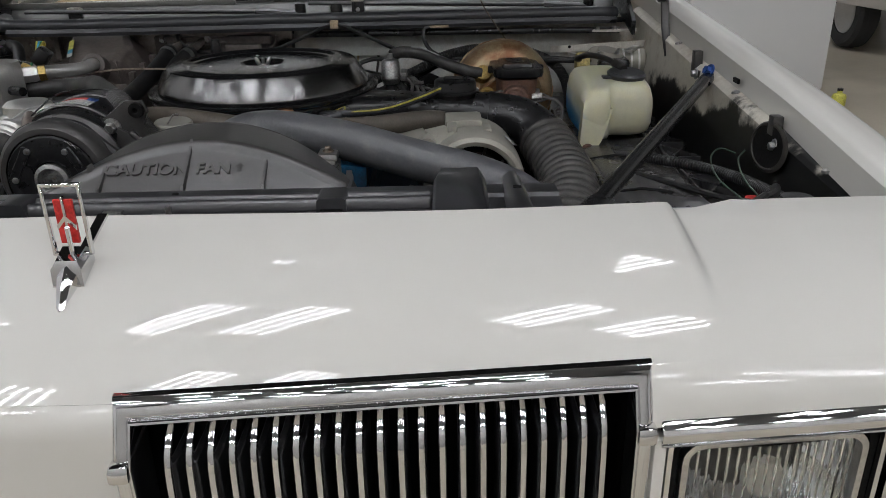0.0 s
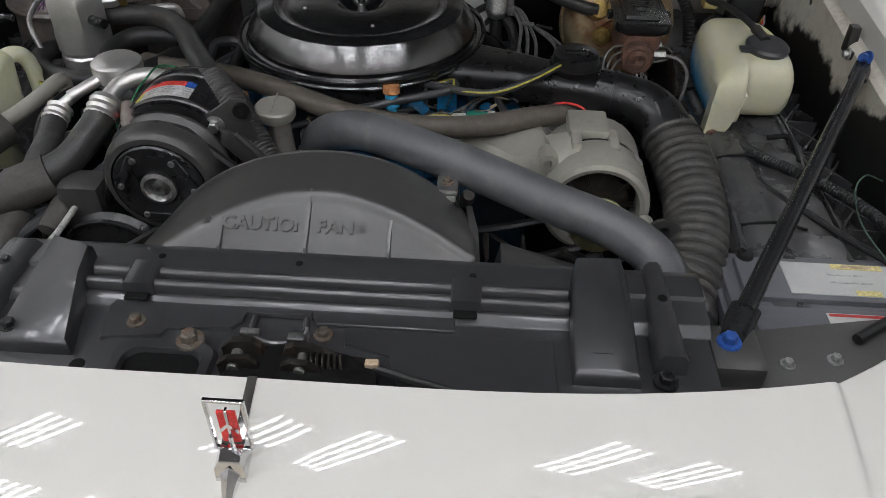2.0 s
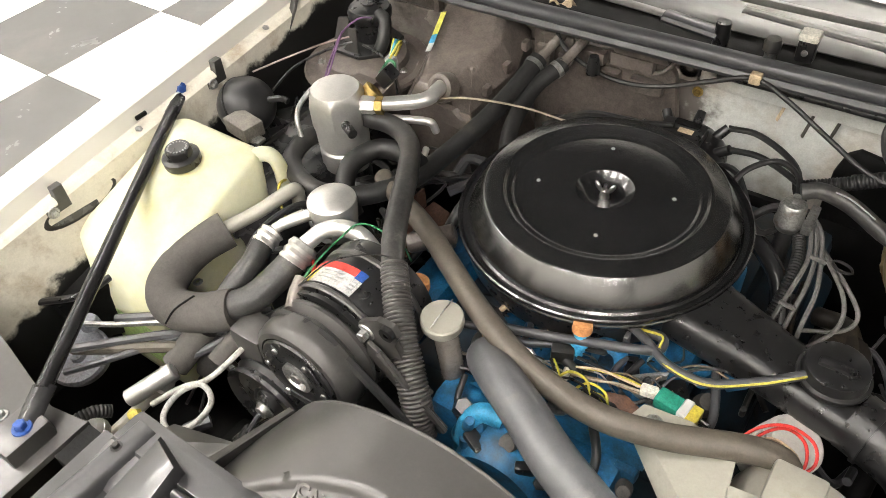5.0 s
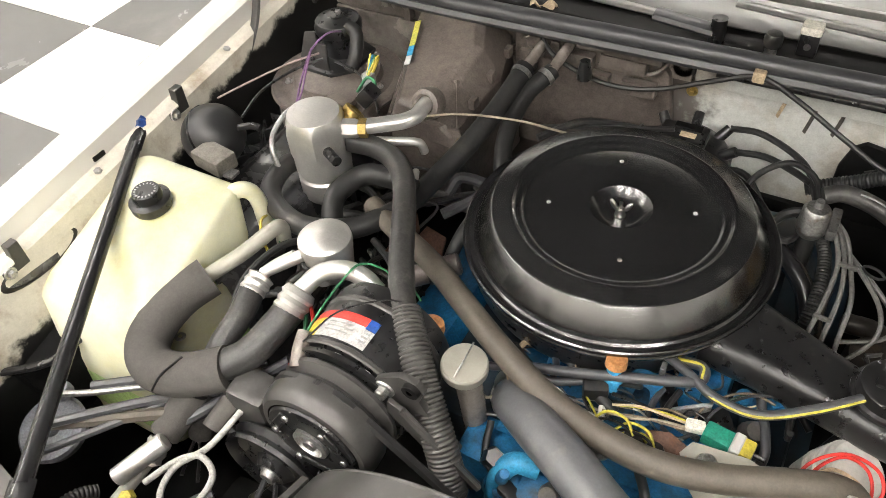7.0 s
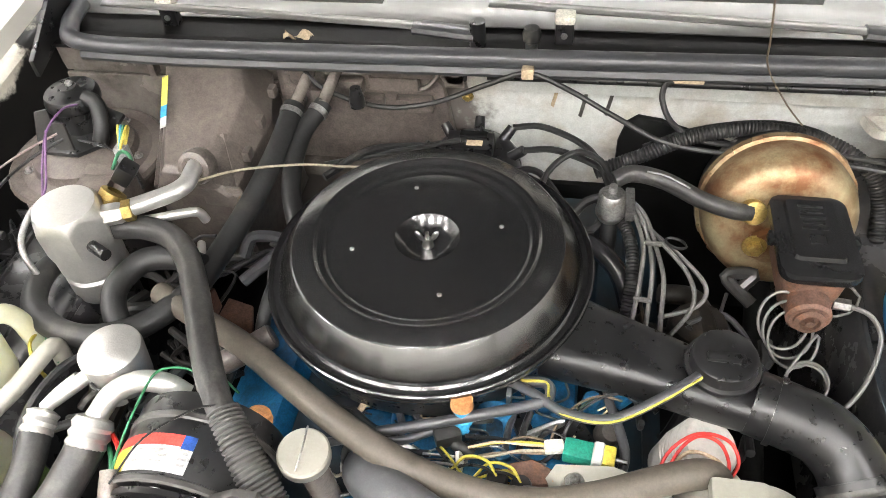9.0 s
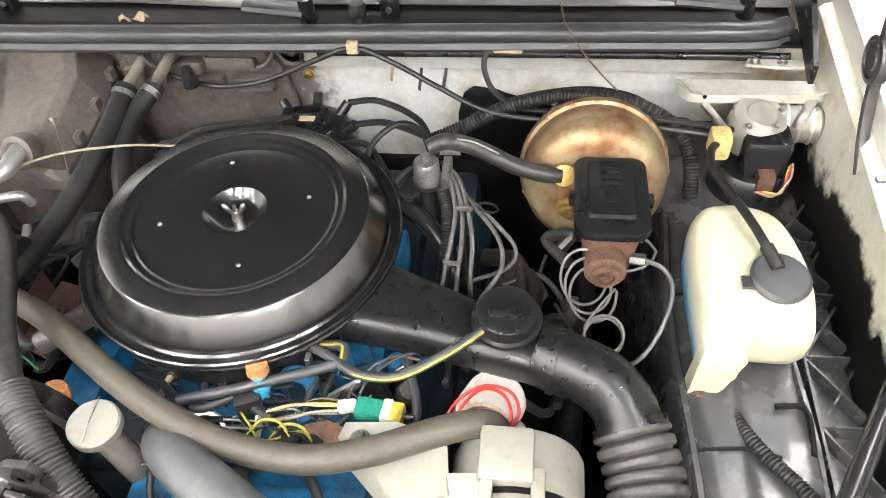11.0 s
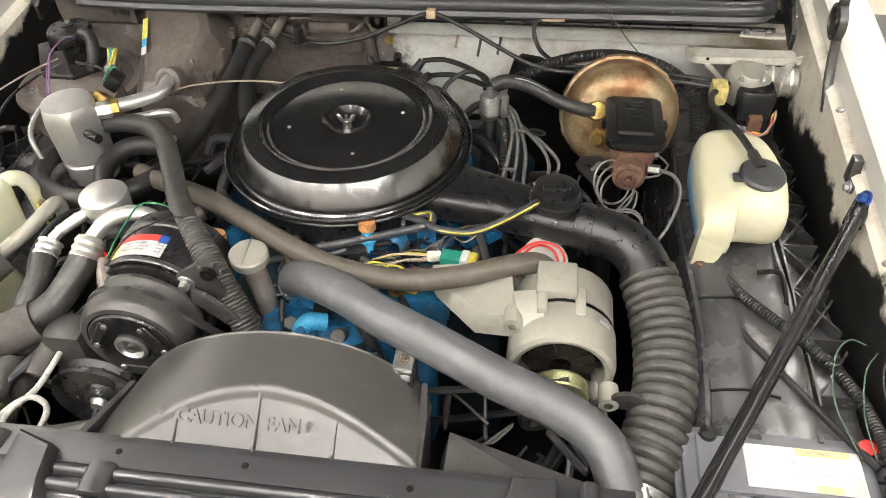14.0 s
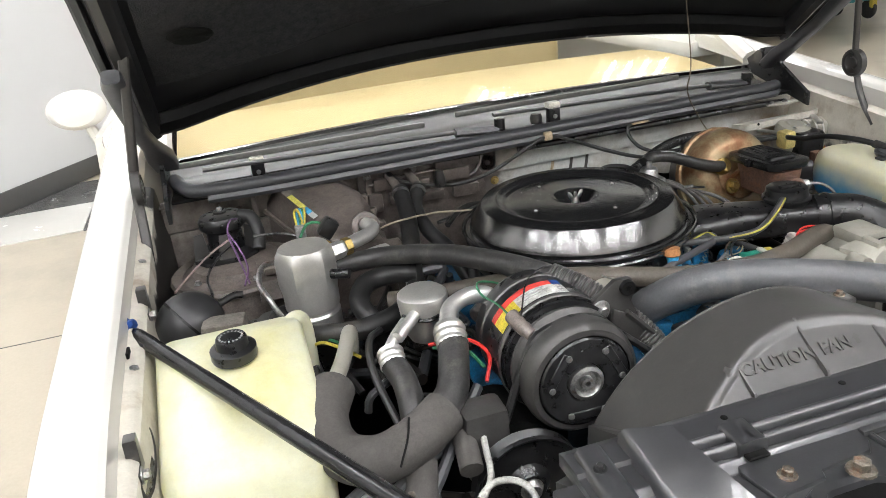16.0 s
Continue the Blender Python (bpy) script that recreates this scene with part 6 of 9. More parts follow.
M_SUCTION = mat("scuffed_charcoal_rubber", (0.026, 0.0255, 0.025), 0.36, var=0.2, scale=20, bump=0.12, dirt=(0.075, 0.07, 0.062), amount=0.3, dscale=24)


M_SLEEVE = mat("satin_black_corrugated_plastic", (0.050, 0.048, 0.046), 0.3, var=0.2, scale=30, dirt=(0.09, 0.08, 0.07), amount=0.15, dscale=12, fine=0.12)


def ac_hoses():
    m = thing("ac_muffler", "pale tapered aluminium muffler can on the compressor line", "muffler", (-0.338, -0.178, 0.8))
    part("can", lathe([(0, 0.002), (0.030, 0.0), (0.036, -0.005), (0.037, -0.012), (0.032, -0.06), (0.024, -0.075), (0, -0.075)], (-0.338, -0.178, 0.918), (0, 0, 1), 32), M_ALU, m)
    part("stub", cyl((-0.358, -0.205, 0.895), (-0.392, -0.235, 0.882), 0.009, seg=12), M_ALU, m)
    part("valve", cyl((-0.318, -0.212, 0.895), (-0.306, -0.232, 0.890), 0.008, seg=12), M_ALU, m)
    part("wire_tie", tube([(-0.372, -0.19, 0.89), (-0.345, -0.218, 0.888), (-0.31, -0.205, 0.89)], 0.003, 6), M_BLACK, m)
    # suction hose: accumulator over to the bracket
    s = thing("suction_hose", "thick black rubber air-conditioning suction hose", "hose", (-0.25, -0.1, 0.88), "air-conditioning hoses")
    part("hose", tube([(-0.436, 0.025, 0.895), (-0.395, 0.026, 0.898), (-0.348, 0.010, 0.903), (-0.305, -0.030, 0.912), (-0.262, -0.095, 0.925), (-0.217, -0.175, 0.933), (-0.180, -0.235, 0.932), (-0.160, -0.262, 0.926)], 0.0165, 14, 8), M_SUCTION, s)
    part("corrugated_sleeve", tube([(-0.168, -0.250, 0.929), (-0.140, -0.282, 0.917), (-0.108, -0.315, 0.893), (-0.075, -0.345, 0.858), (-0.058, -0.360, 0.825), (-0.052, -0.365, 0.79)], 0.0200, 16, 6, ridge=0.0026, pitch=0.0052), M_SLEEVE, s, "finely corrugated black sleeve", 80)
    # heater feed hoses
    h = thing("heater_hose", "black rubber heater hose sweeping round the accumulator", "hose", (-0.35, 0.0, 0.85), "heater hoses")
    part("hose", tube([(-0.254, 0.275, 0.925), (-0.262, 0.20, 0.900), (-0.278, 0.12, 0.875), (-0.298, 0.045, 0.855), (-0.316, -0.035, 0.85), (-0.364, -0.103, 0.85), (-0.439, -0.125, 0.85), (-0.515, -0.090, 0.85), (-0.540, -0.02, 0.845), (-0.52, 0.03, 0.83)], 0.0165, 14, 8), M_RUBBER, h)
    part("clamp", tube([(-0.2555, 0.266, 0.922), (-0.2565, 0.258, 0.919)], 0.0178, 16, 1), M_STEEL, h, "steel hose clamp")
    h2 = thing("heater_hose", "black rubber heater hose from the heater core", "hose", (-0.22, 0.2, 0.88), "heater hoses")
    part("hose", tube([(-0.212, 0.288, 0.922), (-0.236, 0.235, 0.900), (-0.234, 0.16, 0.875), (-0.212, 0.10, 0.85), (-0.19, 0.06, 0.80)], 0.0142, 14, 8), M_RUBBER, h2)
    part("clamp", tube([(-0.2165, 0.279, 0.918), (-0.2200, 0.271, 0.915)], 0.0155, 16, 1), M_STEEL, h2, "steel hose clamp")
    h3 = thing("looped_hose", "short looped black rubber hose", "hose", (-0.38, -0.04, 0.85), "heater hoses")
    part("hose", tube([(-0.305, -0.01, 0.872), (-0.345, -0.002, 0.874), (-0.39, -0.012, 0.872), (-0.412, -0.055, 0.862), (-0.40, -0.09, 0.84), (-0.38, -0.10, 0.80)], 0.0165, 14, 8), M_RUBBER, h3)
    # foam-wrapped line
    f = thing("insulated_line", "grey foam-wrapped air-conditioning line bent in a U", "hose", (-0.46, -0.36, 0.8), "air-conditioning hoses")
    part("foam", tube([(-0.492, -0.262, 0.845), (-0.510, -0.305, 0.838), (-0.513, -0.350, 0.830), (-0.498, -0.388, 0.824), (-0.462, -0.405, 0.822), (-0.415, -0.394, 0.828), (-0.370, -0.368, 0.838)], 0.0295, 18, 8), M_FOAM, f)
    part("foam_slit", tube([(-0.445, -0.434, 0.826), (-0.430, -0.420, 0.852), (-0.420, -0.39, 0.858)], 0.0015, 6), M_OVERGAP, f)
    part("pipe", tube([(-0.492, -0.262, 0.848), (-0.468, -0.212, 0.856), (-0.450, -0.165, 0.866), (-0.446, -0.150, 0.860), (-0.448, -0.15, 0.83)], 0.0115, 12, 6), M_ALUPAINT, f, "pale aluminium pipe")
    part("hose", tube([(-0.385, -0.378, 0.838), (-0.352, -0.345, 0.850), (-0.335, -0.305, 0.868), (-0.327, -0.28, 0.880)], 0.021, 16, 8), M_SUCTION, f)
    part("crimp", lathe([(0.020, 0), (0.0225, 0.004), (0.0205, 0.010), (0.023, 0.015), (0.0205, 0.021), (0.023, 0.026), (0.020, 0.034), (0.013, 0.036)], (-0.329, -0.285, 0.877), (0.14, 0.88, 0.45), 22), M_ALU, f, "crimped aluminium ferrule")
    part("pipe", tube([(-0.325, -0.255, 0.892), (-0.312, -0.228, 0.903), (-0.285, -0.212, 0.908), (-0.255, -0.210, 0.905), (-0.235, -0.212, 0.89)], 0.0125, 12, 6), M_ALU, f, "bent aluminium pipe")
    g = thing("discharge_hose", "ribbed black rubber air-conditioning discharge hose", "hose", (-0.40, -0.32, 0.8), "air-conditioning hoses")
    part("hose", tube([(-0.415, -0.42, 0.72), (-0.412, -0.385, 0.79), (-0.405, -0.345, 0.832), (-0.402, -0.30, 0.850), (-0.408, -0.262, 0.860)], 0.0175, 14, 8), M_SUCTION, g)
    part("crimp", lathe([(0.017, 0), (0.019, 0.004), (0.017, 0.010), (0.019, 0.015), (0.017, 0.021), (0.019, 0.026), (0.011, 0.03)], (-0.408, -0.268, 0.858), (0.05, 0.9, 0.3), 20), M_ALU, g, "crimped aluminium ferrule")
    part("pipe", tube([(-0.407, -0.238, 0.868), (-0.392, -0.222, 0.878), (-0.372, -0.205, 0.888)], 0.0085, 12, 4), M_ALU, g)
    # lines down to the condenser
    d = thing("condenser_line", "pale aluminium line with a foam sleeve running down", "pipe", (-0.44, -0.47, 0.7), "aluminium pipes")
    part("sleeve", tube([(-0.415, -0.40, 0.80), (-0.425, -0.43, 0.775), (-0.432, -0.455, 0.76)], 0.021, 16, 4), M_FOAM, d)
    part("crimp", lathe([(0.015, 0), (0.0165, 0.005), (0.0145, 0.010), (0.0165, 0.016), (0.0145, 0.022), (0.0165, 0.028), (0.009, 0.034)], (-0.434, -0.462, 0.755), (-0.05, -0.9, -0.4), 20), M_ALU, d)
    part("pipe", tube([(-0.436, -0.49, 0.742), (-0.442, -0.55, 0.73), (-0.45, -0.62, 0.72)], 0.009, 12, 4), M_ALUPAINT, d)
    w = thing("bundled_tube", "pale grey tube bent in a loop", "pipe", (-0.38, -0.45, 0.75), "aluminium pipes")
    part("tube", tube([(-0.325, -0.36, 0.82), (-0.335, -0.41, 0.805), (-0.345, -0.455, 0.795), (-0.368, -0.49, 0.788), (-0.362, -0.525, 0.785), (-0.335, -0.538, 0.786), (-0.312, -0.515, 0.790), (-0.315, -0.48, 0.794), (-0.345, -0.468, 0.796), (-0.375, -0.485, 0.785), (-0.40, -0.52, 0.77)], 0.0042, 10, 6), M_PALEPLASTIC, w)
    part("sleeve", tube([(-0.352, -0.37, 0.812), (-0.36, -0.43, 0.79)], 0.015, 12), M_FOAM, w)
    for a, b in (((-0.56, -0.45, 0.78), (-0.33, -0.33, 0.80)), ((-0.58, -0.52, 0.77), (-0.36, -0.36, 0.79))):
        k = thing("brake_line", "thin grey metal line crossing the bay", "pipe", a, "thin lines")
        part("line", tube([a, tuple((p + q) / 2 + 0.008 for p, q in zip(a, b)), b], 0.007, 8, 5), M_GREYRUB, k)


ac_hoses()


def coolant_tank():
    ob = thing("coolant_tank", "aged cream polythene coolant tank with a black cap", "tank", (-0.61, -0.27, 0.55))

    def ring(x0, x1, y0, y1, z, r=0.028):
        return [(p[0], p[1], z) for p in round_outline(x1 - x0, y0 - y1, r, ((x0 + x1) / 2, (y0 + y1) / 2), 5)]

    bm = bmesh.new()
    secs = [ring(-0.695, -0.535, -0.17, -0.405, 0.56), ring(-0.700, -0.525, -0.155, -0.415, 0.60), ring(-0.706, -0.518, -0.145, -0.410, 0.74)]
    top = ring(-0.710, -0.512, -0.135, -0.395, 0.80)
    secs.append([(x, y, 0.830 + 0.070 * smooth(-0.41, -0.22, y)) for x, y, z in top])
    t2 = ring(-0.704, -0.518, -0.143, -0.380, 0.81, 0.022)
    secs.append([(x, y, 0.838 + 0.070 * smooth(-0.41, -0.22, y)) for x, y, z in t2])
    t3 = ring(-0.66, -0.56, -0.18, -0.30, 0.82, 0.02)
    secs.append([(x, y, 0.842 + 0.070 * smooth(-0.41, -0.22, y)) for x, y, z in t3])
    part("bottle", loft(secs, bm), M_TANK, ob, "", 60)
    part("fluid_level", loft([[(x * 1.0, y, z) for x, y, z in ring(-0.7035, -0.5205, -0.1535, -0.4145, 0.62)], [(x, y, z) for x, y, z in ring(-0.7075, -0.5165, -0.1435, -0.4115, 0.71)]], None, False), M_FLUIDG, ob, "greenish coolant showing through the wall", 60)
    part("filler_tube", tube([(-0.540, -0.165, 0.885), (-0.524, -0.146, 0.898), (-0.512, -0.132, 0.893), (-0.507, -0.124, 0.870), (-0.507, -0.122, 0.83), (-0.508, -0.122, 0.79)], 0.0125, 12, 6), M_TANK, ob, "moulded overflow nose")
    cp = part("cap", lathe([(0.029, 0.0), (0.030, 0.003), (0.030, 0.014), (0.027, 0.016), (0.021, 0.017), (0.0205, 0.027), (0.019, 0.030), (0, 0.030)], (-0.606, -0.226, 0.906), (0, -0.06, 1), 30), M_BLACK, ob, "black screw cap with raised lettering")
    for k in range(18):
        a = 2 * math.pi * k / 18
        part("raised_print", box((-0.606 + 0.0145 * math.cos(a), -0.228 + 0.0145 * math.sin(a), 0.9365), (0.0030, 0.0018, 0.0010), rot=Matrix.Rotation(a, 4, "Z")), M_LABELG, cp)


coolant_tank()


M_RELAY = mat("dusty_grey_relay_plastic", (0.115, 0.105, 0.092), 0.5, var=0.15, scale=30)
M_BALL = mat("worn_black_ball_plastic", (0.020, 0.020, 0.021), 0.34, var=0.2, scale=20, dirt=(0.06, 0.055, 0.05), amount=0.2, dscale=9, fine=0.1)


def vacuum_ball():
    ob = thing("vacuum_reservoir", "black spherical vacuum reservoir", "reservoir", (-0.668, -0.035, 0.82))
    bm = bmesh.new()
    bmesh.ops.create_uvsphere(bm, u_segments=36, v_segments=22, radius=0.052, matrix=Matrix.Translation((-0.668, -0.035, 0.876)))
    part("ball", bm, M_BALL, ob)
    part("seam", lathe([(0.052, -0.002), (0.0535, -0.001), (0.0535, 0.001), (0.052, 0.002)], (-0.668, -0.035, 0.876), (0.6, 0.2, 0.4), 40), M_GLOSSRUB, ob)
    part("nipple", tube([(-0.622, -0.02, 0.895), (-0.60, -0.012, 0.90), (-0.585, -0.01, 0.898)], 0.006, 8), M_BLACK, ob)
    rl = thing("relay_box", "dusty grey-brown relay box", "relay", (-0.62, -0.09, 0.86))
    part("case", box((-0.618, -0.088, 0.884), (0.062, 0.040, 0.028), 0.004, rot=Matrix.Rotation(-0.15, 4, "Z")), M_RELAY, rl)
    part("foot", box((-0.582, -0.096, 0.872), (0.02, 0.02, 0.006), 0.002), M_STEEL, rl)


M_GLOSSRUB = mat("smooth_black_plastic", (0.013, 0.013, 0.0135), 0.2, var=0.15, bump=0.02, dirt=(0.04, 0.037, 0.033), amount=0.12, fine=0.06)
vacuum_ball()


def evaporator():
    ob = thing("heater_box", "dusty brown moulded heater and evaporator housing", "housing", (-0.42, 0.25, 0.6))
    rings = [[(-0.44, 0.135, 0.70), (-0.30, 0.135, 0.70), (-0.30, 0.36, 0.70), (-0.40, 0.39, 0.70), (-0.52, 0.39, 0.70)],
             [(-0.430, 0.128, 0.872), (-0.318, 0.130, 0.862), (-0.306, 0.290, 0.880), (-0.330, 0.386, 0.905), (-0.512, 0.386, 0.915)],
             [(-0.419, 0.134, 0.899), (-0.345, 0.136, 0.893), (-0.334, 0.285, 0.936), (-0.372, 0.372, 0.948), (-0.494, 0.372, 0.946)],
             [(-0.414, 0.142, 0.907), (-0.356, 0.144, 0.903), (-0.352, 0.280, 0.942), (-0.380, 0.345, 0.955), (-0.486, 0.345, 0.953)]]
    bm = loft(rings)
    bmesh.ops.bevel(bm, geom=bm.edges[:], offset=0.0035, segments=2, profile=0.6, affect="EDGES")
    part("case", bm, M_HVAC, ob, "", 24)
    part("side_facet", loft([[(-0.352, 0.205, 0.918), (-0.322, 0.150, 0.868), (-0.314, 0.25, 0.885)], [(-0.345, 0.207, 0.919), (-0.316, 0.150, 0.868), (-0.306, 0.25, 0.885)]]), M_HVAC, ob, "", 10)
    for x, y in ((-0.535, 0.372), (-0.30, 0.372), (-0.262, 0.372)):
        part("rib", loft([[(x - w, y - d, 0.90), (x + w, y - d, 0.90), (x + w, y + 0.012, 0.90), (x - w, y + 0.012, 0.90)] if not k else [(x - w, y - d, 0.955), (x + w, y - d, 0.955), (x + w, y + 0.012, 0.955), (x - w, y + 0.012, 0.955)] for k, (w, d) in enumerate(((0.006, 0.006), (0.004, 0.002)))]), M_HVAC, ob)
    lo, hi, side = Vector((-0.434, 0.200, 0.9275)), Vector((-0.468, 0.300, 0.9465)), Vector((0.0048, 0.0016, 0.0014))
    for nm, a, q, mm in (("label", 0.42, 1.0, M_LABELY), ("label_band", 0.2, 0.415, M_LBLUE), ("label_print", 0.0, 0.195, M_LABELW)):
        part(nm, surf(lambda u, v: lo.lerp(hi, a + (q - a) * v) + side * (2 * u - 1) + Vector((0, 0, 0.0022)), 2, 4, 0.001), mm, ob, "yellow and blue paper label" if nm == "label" else "")
    part("collar", lathe([(0.0125, 0.004), (0.017, 0.006), (0.024, 0.004), (0.026, -0.004), (0.025, -0.02)], (-0.356, 0.126, 0.921), (-0.05, -1, 0.45), 22), M_HVAC, ob, "moulded collar round the pipe")
    part("collar_apron", loft([[(-0.388, 0.128, 0.895), (-0.324, 0.128, 0.890), (-0.306, 0.128, 0.868), (-0.400, 0.128, 0.868)], [(-0.380, 0.119, 0.892), (-0.332, 0.119, 0.888), (-0.318, 0.121, 0.872), (-0.390, 0.121, 0.872)]]), M_HVAC, ob, "", 20)
    part("tab", prism([(-0.36, 0.885), (-0.30, 0.885), (-0.285, 0.86), (-0.30, 0.845), (-0.36, 0.85)], 0.126, 0.132, "y", 0.002), M_HVAC, ob)
    bolt((-0.298, 0.126, 0.864), (0, -1, 0.2), 0.006, M_RUSTBOLT, ob)
    for y in (0.20, 0.27, 0.34):
        part("seam_clip", box((-0.312 - 0.03 * (y - 0.2), y, 0.888 + 0.1 * (y - 0.2)), (0.012, 0.018, 0.018), 0.003), M_HVAC, ob)
    part("seam", tube([(-0.434, 0.134, 0.872), (-0.475, 0.26, 0.885), (-0.516, 0.386, 0.900)], 0.005, 6, 3), M_HVAC, ob)
    pn = part("core_plate", prism([(-0.32, 0.74), (-0.04, 0.74), (-0.03, 0.80), (-0.045, 0.90), (-0.07, 0.935), (-0.32, 0.945)], 0.375, 0.395, "y", 0.004), M_HVAC, ob, "brown heater core plate")
    for x0, x1, z0, z1 in ((-0.29, -0.23, 0.905, 0.93), (-0.16, -0.08, 0.90, 0.925), (-0.12, -0.06, 0.86, 0.885), (-0.21, -0.17, 0.89, 0.915), (-0.155, -0.055, 0.925, 0.944), (-0.305, -0.275, 0.86, 0.90), (-0.20, -0.14, 0.865, 0.885), (-0.26, -0.235, 0.87, 0.895)):
        part("boss", box(((x0 + x1) / 2, 0.366, (z0 + z1) / 2), (x1 - x0, 0.02, z1 - z0), 0.005), M_HVAC, pn)
    part("stamped_edge", tube([(-0.165, 0.372, 0.896), (-0.12, 0.366, 0.900), (-0.075, 0.366, 0.902), (-0.055, 0.37, 0.918), (-0.045, 0.372, 0.94)], 0.004, 6, 4), M_HVAC, pn)
    part("stamped_edge", tube([(-0.30, 0.368, 0.918), (-0.22, 0.364, 0.925), (-0.13, 0.364, 0.930)], 0.0035, 6, 4), M_HVAC, pn)
    part("grommet", lathe([(0.006, 0.004), (0.018, 0.004), (0.022, 0.0)], (-0.028, 0.392, 0.915), (0, -1, 0), 20), M_RUBBER, pn)
    part("grommet", lathe([(0.0, 0.002), (0.006, 0.004), (0.010, 0.0)], (-0.075, 0.368, 0.935), (0, -1, 0.1), 14), M_RUBBER, pn)
    for x in (-0.30, -0.2, -0.1):
        bolt((x, 0.374, 0.935), (0, -1, 0), 0.005, M_STEEL, pn)
    for x, y in ((-0.254, 0.30), (-0.212, 0.31)):
        part("nipple", cyl((x, y + 0.07, 0.93), (x, y - 0.03, 0.925), 0.0095, seg=14), M_GRIMYSTEEL, ob)
    part("vacuum_plug", lathe([(0, 0.02), (0.008, 0.02), (0.012, 0.0), (0.012, -0.012)], (-0.163, 0.30, 0.925), (0, 0, 1), 14), M_BLACK, ob)
    bl = thing("blower_motor", "black cooling-fan blower motor on a domed housing", "motor", (-0.60, 0.22, 0.8))
    part("dome", lathe([(0, 0.884), (0.052, 0.884), (0.078, 0.878), (0.082, 0.866), (0.104, 0.858), (0.112, 0.840), (0.116, 0.80), (0.116, 0.70)], (-0.588, 0.205, 0), (0, 0, 1), 40), M_HVAC, bl, "brown domed blower housing")
    part("scroll_lip", lathe([(0.100, 0.861), (0.118, 0.863), (0.122, 0.858), (0.118, 0.850)], (-0.588, 0.205, 0), (0, 0, 1), 40), M_HVAC, bl)
    part("side_box", loft([[(-0.56, 0.075, 0.84), (-0.47, 0.075, 0.84), (-0.47, 0.16, 0.85), (-0.56, 0.16, 0.85)], [(-0.555, 0.085, 0.872), (-0.478, 0.085, 0.870), (-0.478, 0.16, 0.882), (-0.555, 0.16, 0.884)]]), M_HVAC, bl, "", 20)
    part("mount_plate", prism([(-0.660, 0.200), (-0.640, 0.172), (-0.575, 0.170), (-0.545, 0.20), (-0.548, 0.275), (-0.60, 0.295), (-0.655, 0.27)], 0.884, 0.891, "z", 0.002), M_BLACK, bl)
    for x, y, turn in ((-0.645, 0.205, 0.5), (-0.600, 0.178, 0.0), (-0.558, 0.215, -0.9)):
        part("upright_tab", loft([[(x - 0.016 * math.cos(turn), y - 0.016 * math.sin(turn), 0.889), (x + 0.016 * math.cos(turn), y + 0.016 * math.sin(turn), 0.889), (x + 0.016 * math.cos(turn), y + 0.004 + 0.016 * math.sin(turn), 0.889), (x - 0.016 * math.cos(turn), y + 0.004 - 0.016 * math.sin(turn), 0.889)],
                                  [(x - 0.009 * math.cos(turn), y + 0.012 - 0.009 * math.sin(turn), 0.932), (x + 0.009 * math.cos(turn), y + 0.012 + 0.009 * math.sin(turn), 0.932), (x + 0.009 * math.cos(turn), y + 0.016 + 0.009 * math.sin(turn), 0.932), (x - 0.009 * math.cos(turn), y + 0.016 - 0.009 * math.sin(turn), 0.932)]]), M_PULLEY, bl)
    part("motor", lathe([(0.032, 0.885), (0.032, 0.930), (0.040, 0.932), (0.042, 0.936), (0.042, 0.947), (0.038, 0.954), (0.028, 0.957), (0.012, 0.958), (0.012, 0.961), (0, 0.961)], (-0.600, 0.245, 0), (0, 0, 1), 32), M_BLACK, bl)
    bolt((-0.600, 0.250, 0.959), (0, 0, 1), 0.0055, M_STEEL, bl)
    for k in range(6):
        a = 2 * math.pi * k / 6
        part("motor_hole", lathe([(0, 0.0006), (0.0026, 0.0006), (0.003, 0)], (-0.600 + 0.027 * math.cos(a), 0.245 + 0.027 * math.sin(a), 0.9568), (0, 0, 1), 8), M_OVERGAP, bl)
    part("cooling_tube", tube([(-0.568, 0.235, 0.95), (-0.548, 0.225, 0.945), (-0.540, 0.205, 0.92), (-0.545, 0.19, 0.895)], 0.012, 12, 6), M_RUBBER, bl, "black rubber cooling tube")
    for k in range(5):
        a = 2 * math.pi * k / 5
        bolt((-0.588 + 0.088 * math.cos(a), 0.205 + 0.088 * math.sin(a), 0.865), (0, 0, 1), 0.0045, M_STEEL, bl)
    part("resistor", box((-0.52, 0.11, 0.885), (0.05, 0.04, 0.012), 0.003), M_HVAC, bl)


M_LABELY = mat("yellow_paper_label", (0.52, 0.50, 0.10), 0.5, var=0.06)
evaporator()


# ---------------------------------------------------------------- right side: brakes, washer, battery
M_LINE = mat("dull_grey_steel_line", (0.17, 0.166, 0.158), 0.45, 0.5, var=0.15, scale=40, fine=0.1)


